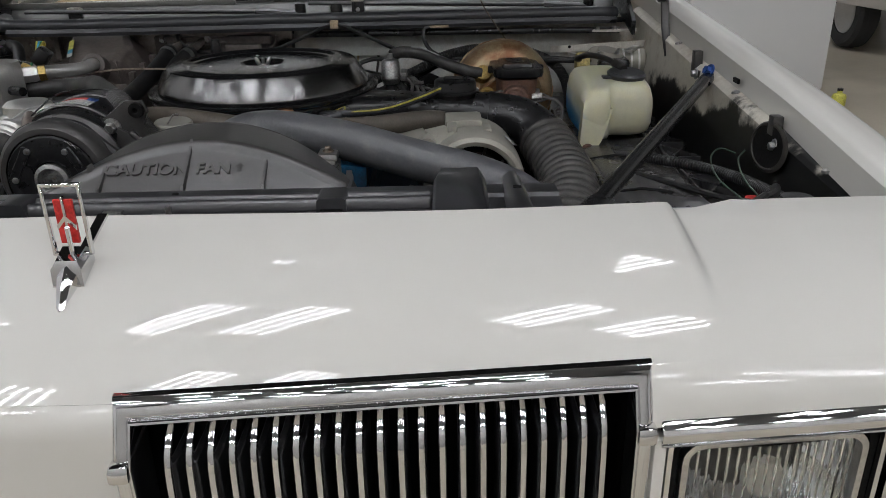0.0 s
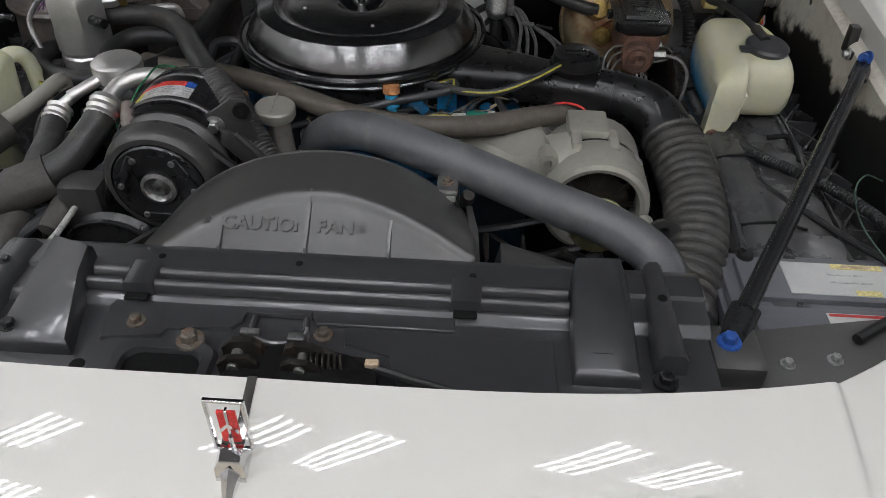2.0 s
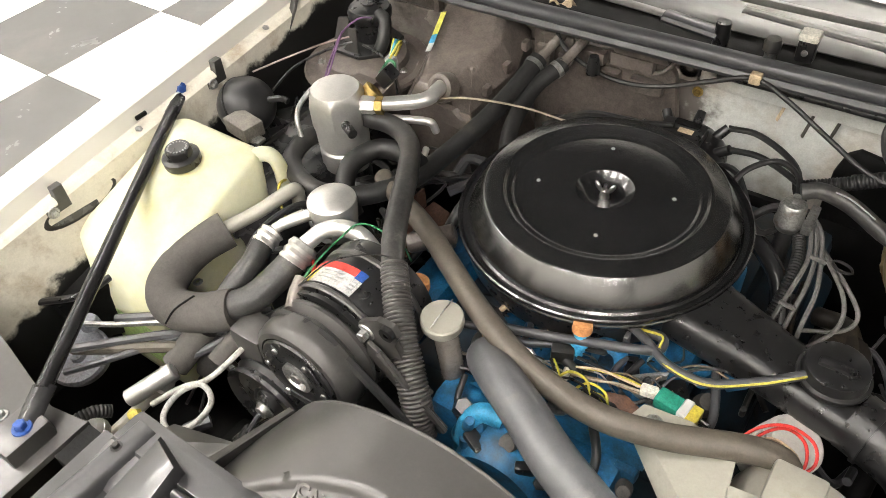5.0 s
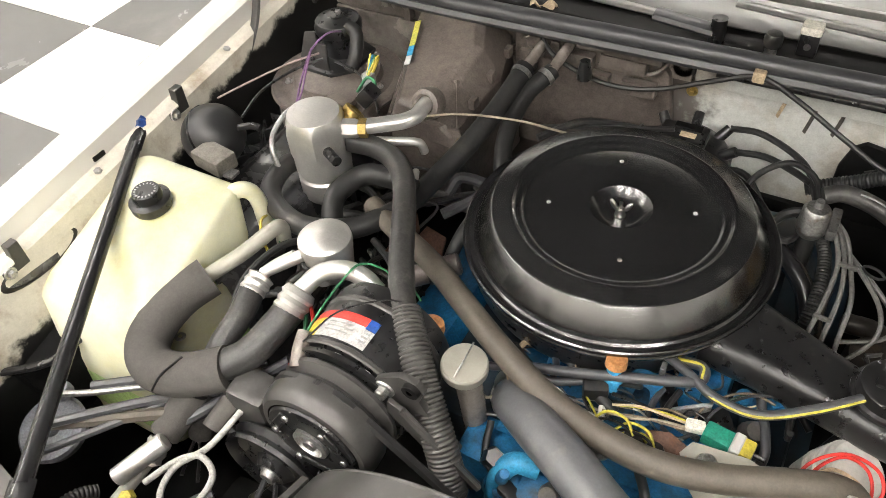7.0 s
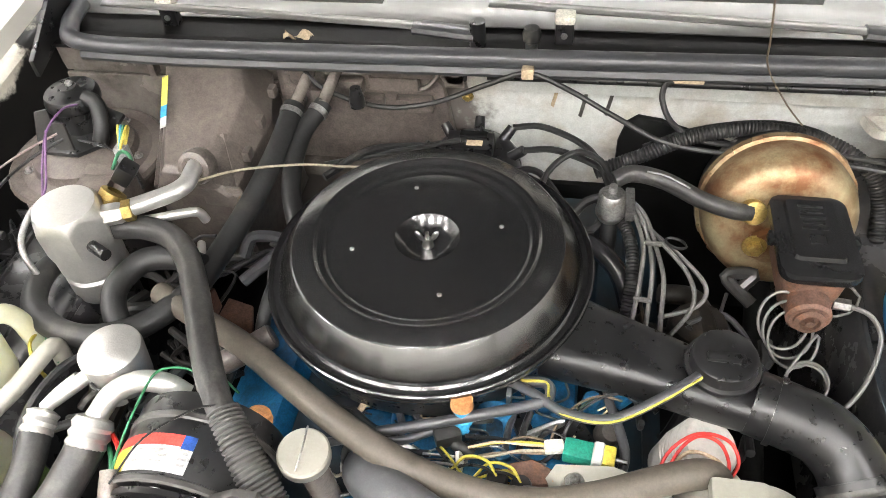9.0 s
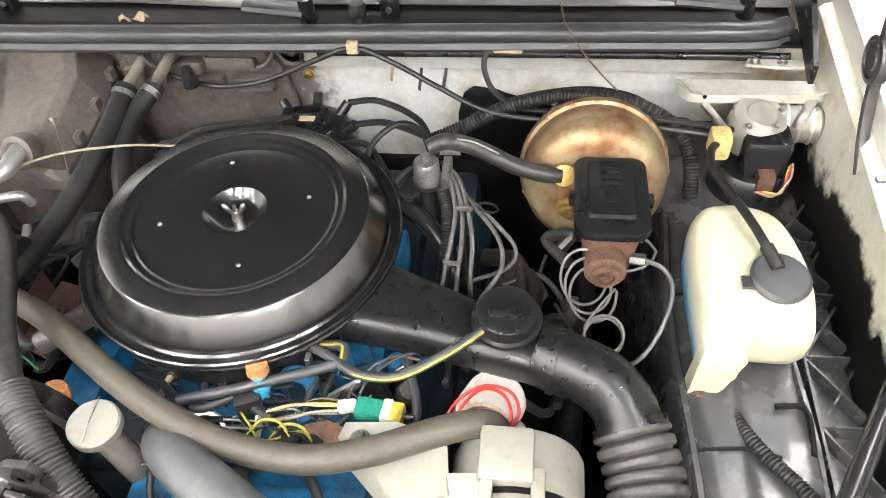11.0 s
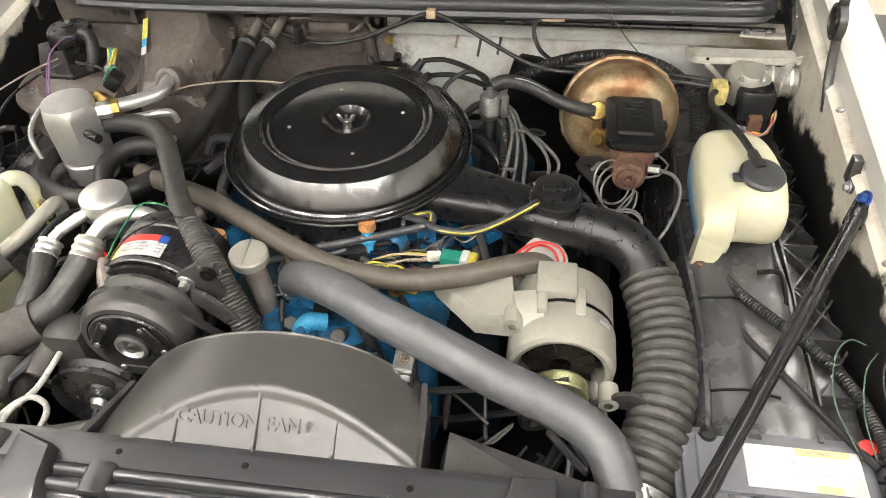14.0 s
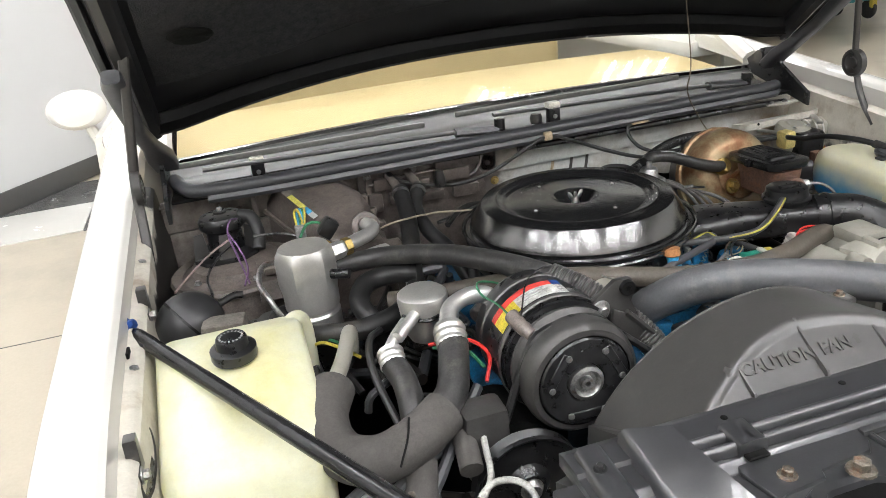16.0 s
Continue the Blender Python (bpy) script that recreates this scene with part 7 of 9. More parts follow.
def brake_booster():
    c = Vector((0.449, 0.195, 0.846))
    ax = Vector((0.0, -0.95, 0.30)).normalized()
    ob = thing("brake_booster", "gold-plated brake booster drum stained with rust", "brake booster", (0.452, 0.25, 0.75))
    part("front_shell", lathe([(0, 0.05), (0.035, 0.05), (0.045, 0.046), (0.050, 0.040), (0.068, 0.040), (0.086, 0.034), (0.097, 0.018), (0.101, 0.0), (0.101, -0.02)], c, ax, 56), M_GOLD, ob)
    part("band", lathe([(0.101, -0.02), (0.106, -0.022), (0.107, -0.034), (0.102, -0.036)], c, ax, 56), M_GOLD, ob)
    part("rear_shell", lathe([(0.102, -0.036), (0.098, -0.075), (0.08, -0.10), (0.05, -0.12)], c, ax, 44), M_BLACK, ob)
    a, b, d = basis(ax)
    for k in range(16):
        t = 2 * math.pi * k / 16
        q = c + (a * math.cos(t) + b * math.sin(t)) * 0.1045 - d * 0.026
        part("crimp_tab", box(q, (0.016, 0.010, 0.005), 0.0015, 1, rot=Matrix.Rotation(math.pi / 2 - t, 4, "Y")), M_GOLD, ob)
    part("check_valve", lathe([(0, 0.022), (0.015, 0.021), (0.017, 0.017), (0.017, 0.004), (0.012, 0.0)], (0.403, 0.165, 0.878), (0.1, -0.8, 0.55), 22), M_BRASS, ob, "brass-coloured check valve")
    part("stud_plate", prism([(0.405, 0.828), (0.430, 0.815), (0.50, 0.83), (0.52, 0.862), (0.51, 0.89), (0.44, 0.885), (0.405, 0.86)], 0.130, 0.142, "y", 0.003), M_GOLD, ob)
    bolt((0.411, 0.130, 0.848), (0, -1, 0.2), 0.010, M_BRASS, ob)
    mc = thing("master_cylinder", "rusty iron brake master cylinder under a black cap", "master cylinder", (0.46, 0.08, 0.8))
    part("body", loft([[(x, y, 0.842) for x, y in round_outline(0.062, 0.12, 0.02, (0.462, 0.085))], [(x, y, 0.895) for x, y in round_outline(0.074, 0.125, 0.02, (0.463, 0.088))]]), M_IRON, mc, "rusty cast-iron body")
    part("bore", cyl((0.46, 0.13, 0.862), (0.457, 0.0, 0.862), 0.026, seg=24, edge=0.004), M_IRON, mc)
    part("nose", lathe([(0.018, 0.0), (0.018, 0.006), (0.012, 0.008), (0.011, 0.003), (0.006, 0.003), (0.005, 0.010), (0, 0.010)], (0.457, 0.002, 0.862), (0, -1, 0.1), 20), M_IRON, mc)
    tilt = Matrix.Translation((0.463, 0.092, 0.906)) @ Matrix.Rotation(radians(-2), 4, "X")
    bm = loft([[(x, y, -0.008) for x, y in round_outline(0.090, 0.140, 0.018)], [(x, y, 0.0) for x, y in round_outline(0.094, 0.146, 0.020)], [(x, y, 0.007) for x, y in round_outline(0.092, 0.143, 0.018)], [(x, y, 0.008) for x, y in round_outline(0.080, 0.13, 0.014)]])
    bm.transform(tilt)
    cap = part("cap", bm, M_GLOSSRUB, mc, "black reservoir cap with raised lettering")
    bm = loft([[(x, y, 0.008) for x, y in round_outline(0.060, 0.106, 0.006, (0, 0.006))], [(x, y, 0.013) for x, y in round_outline(0.056, 0.102, 0.006, (0, 0.006))]])
    bm.transform(tilt)
    part("cap_field", bm, M_GLOSSRUB, cap)
    for k in range(5):
        bm = box((0, 0.045 - 0.010 * k, 0.0134), (0.030 - 0.004 * (k % 2), 0.004, 0.0008))
        bm.transform(tilt)
        part("raised_print", bm, M_BLACK, cap)
    bm = prism([(-0.009, -0.022), (0.009, -0.022), (0.009, -0.007), (-0.009, -0.007)], 0.013, 0.0142, "z")
    bm.transform(tilt)
    part("raised_print", bm, M_BLACK, cap)
    for s in (-1, 1):
        part("clip", box((0.463 + s * 0.049, 0.09, 0.905), (0.008, 0.016, 0.014), 0.003), M_GLOSSRUB, mc)
    for k, (x, y) in enumerate(((0.495, 0.03), (0.495, 0.07))):
        part("line_nut", cyl((x - 0.006, y, 0.862), (x + 0.012, y - 0.004, 0.864), 0.008, seg=6), M_STEEL, mc)
    part("brake_line", tube([(0.505, 0.028, 0.863), (0.530, 0.015, 0.860), (0.540, -0.01, 0.845), (0.525, -0.05, 0.815), (0.500, -0.075, 0.79), (0.475, -0.07, 0.77)], 0.0030, 8, 6), M_LINE, mc, "bare steel brake line")
    coil = [(0.428 + 0.027 * math.cos(k * 0.42 + 0.4) + 0.0004 * k, 0.012 + 0.020 * math.sin(k * 0.42 + 0.4) - 0.0006 * k, 0.850 + 0.026 * math.sin(k * 0.42 + 0.4) - 0.0004 * k) for k in range(46)]
    low = [(0.458 + 0.024 * math.cos(k * 0.45 + 2.4), -0.058 + 0.020 * math.sin(k * 0.45 + 2.4), 0.822 + 0.014 * math.sin(k * 0.45 + 2.4) - 0.0004 * k) for k in range(30)]
    part("brake_line_coil", tube([(0.505, 0.068, 0.863), (0.522, 0.045, 0.860), (0.505, 0.020, 0.857), (0.475, 0.012, 0.857)] + coil + low, 0.0019, 8, 2), M_LINE, mc, "coiled steel brake line")
    vh = thing("vacuum_hose", "grey-black vacuum hose to the brake booster", "hose", (0.3, 0.15, 0.9))
    part("hose", tube([(0.222, 0.155, 0.925), (0.245, 0.164, 0.930), (0.285, 0.160, 0.925), (0.335, 0.150, 0.905), (0.375, 0.148, 0.892), (0.40, 0.152, 0.886)], 0.0115, 14, 8), M_SUCTION, vh)
    part("print_line", tube([(0.262, 0.1575, 0.9405), (0.285, 0.156, 0.937), (0.318, 0.1495, 0.924)], 0.0012, 6, 4), M_LABELG, vh)
    v = thing("vacuum_valve", "grey metal vacuum can on a black stem", "valve", (0.221, 0.146, 0.83))
    part("can", lathe([(0, 0.046), (0.005, 0.046), (0.006, 0.036), (0.014, 0.034), (0.0178, 0.029), (0.0185, 0.004), (0.0200, 0.002), (0.0200, -0.003), (0.0185, -0.005), (0.0160, -0.012), (0, -0.012)], (0.221, 0.138, 0.886), (0, -0.05, 1), 28), M_STEEL, v)
    part("stem", cyl((0.223, 0.132, 0.80), (0.221, 0.138, 0.876), 0.0115, 0.0115, seg=16), M_RUBBER, v)


brake_booster()


def washer_bottle():
    ob = thing("washer_bottle", "milky washer bottle holding blue fluid", "washer bottle", (0.61, -0.02, 0.70))
    lo, hi = 0.830, 0.908
    out = [(0.556, -0.125), (0.600, -0.125), (0.606, -0.098), (0.672, -0.095), (0.686, -0.070), (0.690, -0.01), (0.676, 0.055), (0.655, 0.085), (0.612, 0.098), (0.570, 0.085), (0.554, 0.03)]
    loop = curve_points(out + out[:1], 4)[:-1]
    c = Vector((0.618, -0.005))

    def ring(k, z, slope=0.0):
        return [(c.x + (p.x - c.x) * k, c.y + (p.y - c.y) * k, z + slope * (p.y - c.y) * k) for p in loop]

    secs = [ring(0.80, lo - 0.014), ring(0.93, lo - 0.006), ring(0.985, lo + 0.008), ring(1.0, lo + 0.03), ring(1.0, hi - 0.042), ring(0.985, hi - 0.026, 0.02), ring(0.94, hi - 0.012, 0.04), ring(0.85, hi - 0.003, 0.05), ring(0.70, hi + 0.001, 0.05), ring(0.35, hi + 0.002, 0.05)]
    part("bottle", loft(secs), M_BOTTLEBLUE, ob, "", 60)
    part("foot", loft([[(x, y, 0.872) for x, y in ((0.556, -0.105), (0.606, -0.105), (0.606, -0.124), (0.556, -0.124))], [(x, y, 0.82) for x, y in ((0.553, -0.104), (0.590, -0.104), (0.590, -0.127), (0.553, -0.127))], [(x, y, 0.785) for x, y in ((0.551, -0.105), (0.572, -0.105), (0.572, -0.124), (0.551, -0.124))]]), M_BOTTLE, ob, "", 60)
    bolt((0.566, -0.127, 0.805), (0, -1, 0.2), 0.006, M_IRON, ob)
    part("cap", lathe([(0, 0.010), (0.030, 0.009), (0.034, 0.005), (0.033, 0.0), (0.028, -0.006)], (0.645, -0.035, 0.910), (0.05, -0.1, 1), 30), M_GREYRUB, ob, "grey rubber cap")
    part("cap_tab", box((0.617, -0.042, 0.911), (0.03, 0.018, 0.005), 0.002), M_GREYRUB, ob)
    hs = thing("washer_hose", "thin black washer hose with a swollen end", "hose", (0.62, 0.05, 0.9))
    part("hose", tube([(0.641, -0.025, 0.922), (0.622, 0.03, 0.930), (0.602, 0.09, 0.928), (0.592, 0.14, 0.915), (0.598, 0.19, 0.905), (0.612, 0.215, 0.90)], 0.0055, 10, 8), M_RUBBER, hs)
    part("end_sleeve", tube([(0.642, -0.028, 0.920), (0.632, 0.0, 0.927)], 0.008, 10), M_RUBBER, hs)


M_BOTTLEBLUE = ragged(mat("milky_polythene_over_blue_fluid", (0.62, 0.60, 0.44), 0.36, var=0.05, scale=5, sss=0.4, fine=0.04), (0.03, 0.27, 0.52), (1.0, -0.10, 0.75), 1.205, 0.022, 0.035, 18)
washer_bottle()


M_NOZZLE = mat("yellowed_nozzle_plastic", (0.50, 0.41, 0.16), 0.45, var=0.15, scale=40)


def wiper_motor():
    ob = thing("wiper_motor", "wiper motor with black cover on a white plate", "wiper motor", (0.66, 0.26, 0.8))
    edge = curve_points([(0.566, 0.345, 0.895), (0.570, 0.318, 0.899), (0.590, 0.300, 0.902), (0.670, 0.297, 0.906), (0.750, 0.294, 0.910), (0.770, 0.312, 0.911), (0.774, 0.345, 0.908)], 6)
    part("mount", loft([[p + Vector((0, 0.002, 0.0)), p + Vector((0, -0.002, 0.0)), p + Vector((0, -0.002, 0.014)), p + Vector((0, 0.002, 0.014))] for p in edge]), M_INNER, ob, "off-white mounting bracket")
    part("mount_plate", prism([(0.568, 0.345), (0.592, 0.303), (0.67, 0.300), (0.75, 0.297), (0.772, 0.345)], 0.906, 0.909, "z"), M_INNER, ob, "off-white stamped plate")
    for x in (0.600, 0.655, 0.735):
        part("mount_hole", lathe([(0, 0.0008), (0.003, 0.0008), (0.0034, 0)], (x, 0.2962, 0.9135), (0, -1, 0), 8), M_OVERGAP, ob)
    part("gearbox", lathe([(0, 0.030), (0.020, 0.030), (0.024, 0.026), (0.036, 0.024), (0.040, 0.016), (0.040, -0.02), (0.036, -0.03)], (0.672, 0.272, 0.882), (0.1, -0.25, 1), 26), M_ALUPAINT, ob, "dull cast-metal gearbox")
    for k in range(5):
        a = 2 * math.pi * k / 5 + 0.3
        bolt((0.672 + 0.032 * math.cos(a), 0.268 + 0.032 * math.sin(a), 0.906), (0.1, -0.25, 1), 0.0035, M_STEEL, ob)
    part("cover", loft([[(x, y, 0.842) for x, y in round_outline(0.058, 0.050, 0.010, (0.682, 0.236))], [(x, y, 0.890) for x, y in round_outline(0.064, 0.056, 0.010, (0.682, 0.238))], [(x, y, 0.897) for x, y in round_outline(0.058, 0.050, 0.010, (0.682, 0.239))]]), M_GLOSSRUB, ob, "shiny black motor cover", 40)
    can = part("motor_can", cyl((0.70, 0.282, 0.882), (0.762, 0.276, 0.884), 0.026, seg=24, edge=0.006), M_ALUPAINT, ob)
    for k in range(3):
        part("can_ring", cyl((0.712 + 0.016 * k, 0.281 - 0.0015 * k, 0.8825), (0.716 + 0.016 * k, 0.2805 - 0.0015 * k, 0.8827), 0.0275, seg=24), M_ALU, can)
    part("strut", box((0.728, 0.262, 0.912), (0.014, 0.075, 0.006), 0.002, rot=Matrix.Rotation(-0.5, 4, "Z")), M_DULLCHROME, ob)
    part("strut", box((0.612, 0.270, 0.900), (0.012, 0.060, 0.006), 0.002, rot=Matrix.Rotation(0.35, 4, "Z")), M_DULLCHROME, ob)
    part("lower_housing", lathe([(0, 0), (0.045, 0.0), (0.055, -0.012), (0.058, -0.05), (0, -0.05)], (0.675, 0.245, 0.838), (0, 0, 1), 24), M_BLACK, ob)
    part("pump_nozzle", box((0.615, 0.222, 0.892), (0.030, 0.035, 0.040), 0.010), M_NOZZLE, ob, "yellowed washer pump nozzle")
    part("connector", box((0.684, 0.204, 0.842), (0.024, 0.02, 0.03), 0.004), M_IRON, ob)
    for k, m in enumerate((M_PINK, M_RED, M_YELLOW)):
        part("wire", tube([(0.670 + 0.005 * k, 0.188, 0.835), (0.695 + 0.006 * k, 0.185 + 0.004 * k, 0.83), (0.715, 0.20 + 0.008 * k, 0.85), (0.72, 0.22, 0.86)], 0.0018, 6, 5), m, ob)
    ln = part("linkage", prism([(0.655, 0.335), (0.70, 0.328), (0.752, 0.330), (0.756, 0.346), (0.66, 0.350)], 0.938, 0.943, "z", 0.001, 1), M_INNER, ob)
    for x in (0.668, 0.705, 0.742):
        bolt((x, 0.339, 0.943), (0, 0, 1), 0.0045, M_STEEL, ln)


wiper_motor()


def battery():
    x0, x1, y0, y1, zt = 0.516, 0.770, -0.600, -0.414, 0.800
    ob = thing("battery", "grey-black car battery with white paper labels", "battery", (0.643, -0.507, 0.6))
    cx, cy = (x0 + x1) / 2, (y0 + y1) / 2
    part("case", box((cx, cy, zt - 0.105), (x1 - x0, y1 - y0, 0.19), 0.006), M_BATT, ob)
    part("lid", box((cx, cy, zt - 0.008), (x1 - x0 + 0.004, y1 - y0 + 0.004, 0.016), 0.004), M_BATT, ob)
    part("cell_cover", box((cx - 0.01, cy + 0.042, zt + 0.003), (x1 - x0 - 0.05, 0.075, 0.010), 0.003), M_BATT, ob)
    part("cell_cover", box((cx - 0.01, cy - 0.045, zt + 0.003), (x1 - x0 - 0.05, 0.070, 0.010), 0.003), M_BATT, ob)
    l1 = part("label", box((cx + 0.01, cy + 0.042, zt + 0.0088), (0.135, 0.058, 0.001)), M_LABELW, ob, "white paper label")
    l2 = part("label", box((cx + 0.035, cy - 0.045, zt + 0.0088), (0.125, 0.052, 0.001)), M_LABELW, ob, "white paper label with a red edge")
    for q, w in ((0.0235, 0.062), (-0.024, 0.030)):
        part("label_band", box((cx + 0.035, cy + 0.042 + q, zt + 0.0096), (w, 0.009, 0.0008)), M_PALEYEL, l1, "faded yellow band")
    part("label_band", box((cx + 0.035, cy + 0.0655, zt + 0.0101), (0.036, 0.004, 0.0008)), M_TAPE, l1, "tan printed field")
    for q in (0.008, -0.006):
        part("print_line", box((cx + 0.02, cy + 0.042 + q, zt + 0.0096), (0.05, 0.0022, 0.0006)), M_LABELDIM, l1)
    part("label_band", box((cx + 0.030, cy - 0.0225, zt + 0.0096), (0.11, 0.004, 0.0008)), M_LABELR, l2, "faded red edge")
    for q in (-0.040, -0.050, -0.060):
        part("warning_mark", box((cx - 0.0185, cy + q, zt + 0.0096), (0.007, 0.006, 0.0008)), M_PALEYEL, l2, "small yellow warning mark")
    for k in range(4):
        part("print_line", box((cx + 0.05, cy - 0.034 - 0.008 * k, zt + 0.0096), (0.075 - 0.012 * (k % 2), 0.003, 0.0006)), M_LABELG, l2)
    part("minus_mark", box((x0 + 0.035, cy + 0.06, zt + 0.0010), (0.018, 0.003, 0.002)), M_BLACK, ob)
    for a, b in ((0.018, 0.003), (0.003, 0.018)):
        part("plus_mark", box((x1 - 0.022, cy + 0.04, zt + 0.0010), (a, b, 0.002)), M_BLACK, ob)
    part("terminal", lathe([(0, 0.02), (0.011, 0.02), (0.013, 0.0)], (x1 - 0.04, y1 - 0.018, zt), (0, 0, 1), 16), M_RED, ob, "red rubber terminal cover")
    part("terminal", lathe([(0, 0.014), (0.010, 0.014), (0.012, 0.0)], (x0 + 0.03, y1 - 0.014, zt), (0, 0, 1), 16), M_BLACK, ob)
    part("end_rib", box((x0 - 0.008, cy, zt - 0.06), (0.014, y1 - y0 - 0.02, 0.012), 0.003), M_BATT, ob)
    part("end_rib", box((x0 - 0.006, cy, zt - 0.02), (0.010, y1 - y0 - 0.04, 0.020), 0.003), M_BATT, ob)
    tr = thing("battery_tray", "black steel battery tray", "tray", (cx, cy, 0.59))
    part("pan", box((cx, cy, 0.598), (x1 - x0 + 0.03, y1 - y0 + 0.03, 0.02), 0.004), M_OVERGAP, tr)


M_PALEYEL = mat("pale_faded_yellow_print", (0.55, 0.48, 0.20), 0.5, var=0.15, scale=60)
M_BATT = mat("grey_black_battery_plastic", (0.105, 0.106, 0.116), 0.38, var=0.12, scale=30, bump=0.06, dirt=(0.13, 0.115, 0.105), amount=0.22, fine=0.08)
battery()


def apron(s):
    ob = thing("inner_fender_liner", "black moulded plastic inner fender liner", "liner", (CX + s * 0.66, -0.1, 0.6), "inner fender liners")

    def f(u, v):
        x = 0.505 + 0.275 * u
        y = (-0.60 if s > 0 else -0.24) + (1.0 if s > 0 else 0.64) * v
        hump = 0.80 + 0.020 * math.cos((y + 0.12) * 2.6)
        z = hump - 0.22 * (1 - smooth(0.0, 0.14, u)) - 0.035 * smooth(0.64, 0.70, u)
        z += 0.006 * smooth(0.18, 0.22, u) * smooth(0.40, 0.36, u)
        z += 0.004 * (math.sin(y * 60) > 0.6) * smooth(0.5, 0.55, u)
        return CX + s * (x - CX), y, z - 0.015

    part("liner", surf(f, 40, 60, 0.003), M_LINER, ob)
    def on(a, y):
        x, y, z = f((a - 0.505) / 0.275, (y + 0.60) / 1.0 if s > 0 else max(0.0, (y + 0.24) / 0.64))
        return x, y, z + 0.003

    def fin(a0, y0, a1, y1, h):
        p, q = on(a0, y0), on(a1, y1)
        side = Vector((q[1] - p[1], p[0] - q[0], 0)).normalized() * 0.0016
        ends = [[(e[0] - side.x, e[1] - side.y, e[2] - 0.004), (e[0] + side.x, e[1] + side.y, e[2] - 0.004), (e[0] + side.x, e[1] + side.y, e[2] + h), (e[0] - side.x, e[1] - side.y, e[2] + h)] for e in (p, q)]
        part("rib", loft(ends), M_LINER, ob, "", 30)

    for k in range(6):
        y = -0.34 + 0.095 * k
        fin(0.700, y, 0.765, y + 0.095, 0.020)
        fin(0.765, y, 0.700, y + 0.095, 0.020)
        fin(0.700, y, 0.770, y, 0.022)
    for a in (0.698, 0.770):
        fin(a, -0.36, a, -0.06, 0.026)
        fin(a, -0.06, a, 0.26, 0.026)
    for a, m in ((0.684, 0.0045), (0.548, 0.006)):
        part("long_rib", tube([on(a + 0.006 * math.sin(k * 0.7), -0.42 + 0.06 * k) for k in range(11)], m, 6, 3), M_LINER, ob)
    for y in (-0.36, -0.20, 0.02):
        part("panel_seam", tube([on(0.55, y), on(0.60, y + 0.004), on(0.645, y)], 0.0022, 6, 2), M_OVERGAP, ob)
    part("clip", tube([(CX + s * 0.625, -0.140, 0.812), (CX + s * 0.655, -0.142, 0.816), (CX + s * 0.66, -0.17, 0.808), (CX + s * 0.658, -0.195, 0.805)], 0.004, 6, 3), M_OVERGAP, ob)
    part("hole", lathe([(0.003, 0.0015), (0.007, 0.0015), (0.008, 0)], (CX + s * 0.522, -0.337, 0.790), (0, 0, 1), 12), M_STEEL, ob)


M_LINER = mat("dusty_black_liner_plastic", (0.040, 0.040, 0.042), 0.24, var=0.25, scale=14, bump=0.08, dirt=(0.095, 0.09, 0.083), amount=0.35, dscale=5, fine=0.1, spec=0.7)
apron(1)
apron(-1)


def prop_rods():
    for s, top, foot in ((1, (0.768, -0.101, 0.918), (0.458, -0.655, 0.878)), (-1, (-0.738, -0.113, 0.919), (2 * CX - 0.458, -0.655, 0.878))):
        ob = thing("fender_brace", "slanting black steel brace rod with blue bolts", "brace", foot, "fender braces")
        t, f = Vector(top), Vector(foot)
        d = (t - f).normalized()
        part("rod", tube([f + d * 0.055, t - d * 0.035], 0.0105, 16), M_GLOSSRUB, ob)
        part("flat_end", tube([f - d * 0.005, f + d * 0.03, f + d * 0.06], 0.0155, 14, 3, flat=0.45), M_GLOSSRUB, ob)
        part("flat_end", tube([t + d * 0.012, t - d * 0.02, t - d * 0.045], 0.013, 14, 3, flat=0.5), M_GLOSSRUB, ob)
        part("washer_plate", lathe([(0, 0.004), (0.013, 0.004), (0.014, 0)], f + Vector((-0.002, 0, -0.004)), (0, 0, 1), 8), M_BLUEBOLT, ob, "blue painted washer")
        bolt(f + Vector((0, 0, 0.005)), (0, 0, 1), 0.0075, M_BLUEBOLT, ob)
        bolt(t + Vector((s * 0.004, 0.008, 0.008)), (-s, -0.2, 0.4), 0.0075, M_BLUEBOLT, ob)


prop_rods()


def fender_stops():
    for s, ys in ((1, (-0.035, -0.38)), (-1, (-0.035, -0.38))):
        for y in ys:
            x = CX + s * 0.758
            z = fender_top(y) - 0.035
            ob = thing("hood_stop", "small grey metal hood stop on the fender flange", "bracket", (x, y, z), "hood stops")
            part("bracket", prism([(y - 0.006, z + 0.012), (y + 0.012, z + 0.012), (y + 0.012, z - 0.03), (y - 0.03, z - 0.03), (y - 0.03, z - 0.018), (y - 0.006, z - 0.018)], x - s * 0.004, x - s * 0.018, "x", 0.002), M_PULLEY, ob)
            bolt((x - s * 0.018, y - 0.02, z - 0.024), (-s, 0, 0), 0.006, M_STEEL, ob)
            sl = box((x - s * 0.0005, y - 0.16, z - 0.01), (0.004, 0.022, 0.008), 0.001, 1)
            part("slot", sl, M_OVERGAP, car)


fender_stops()

# ---------------------------------------------------------------- small things on the engine
def hose(name, label, pts, r, m, group="thin hoses", category="hose", seg=8, res=6, **kw):
    ob = thing(name, label, category, pts[0], group)
    part("line", tube(pts, r, seg, res, **kw), m, ob)
    return ob


M_STRIPE = mat("yellow_hose_stripe", (0.40, 0.35, 0.05), 0.5, var=0.15)


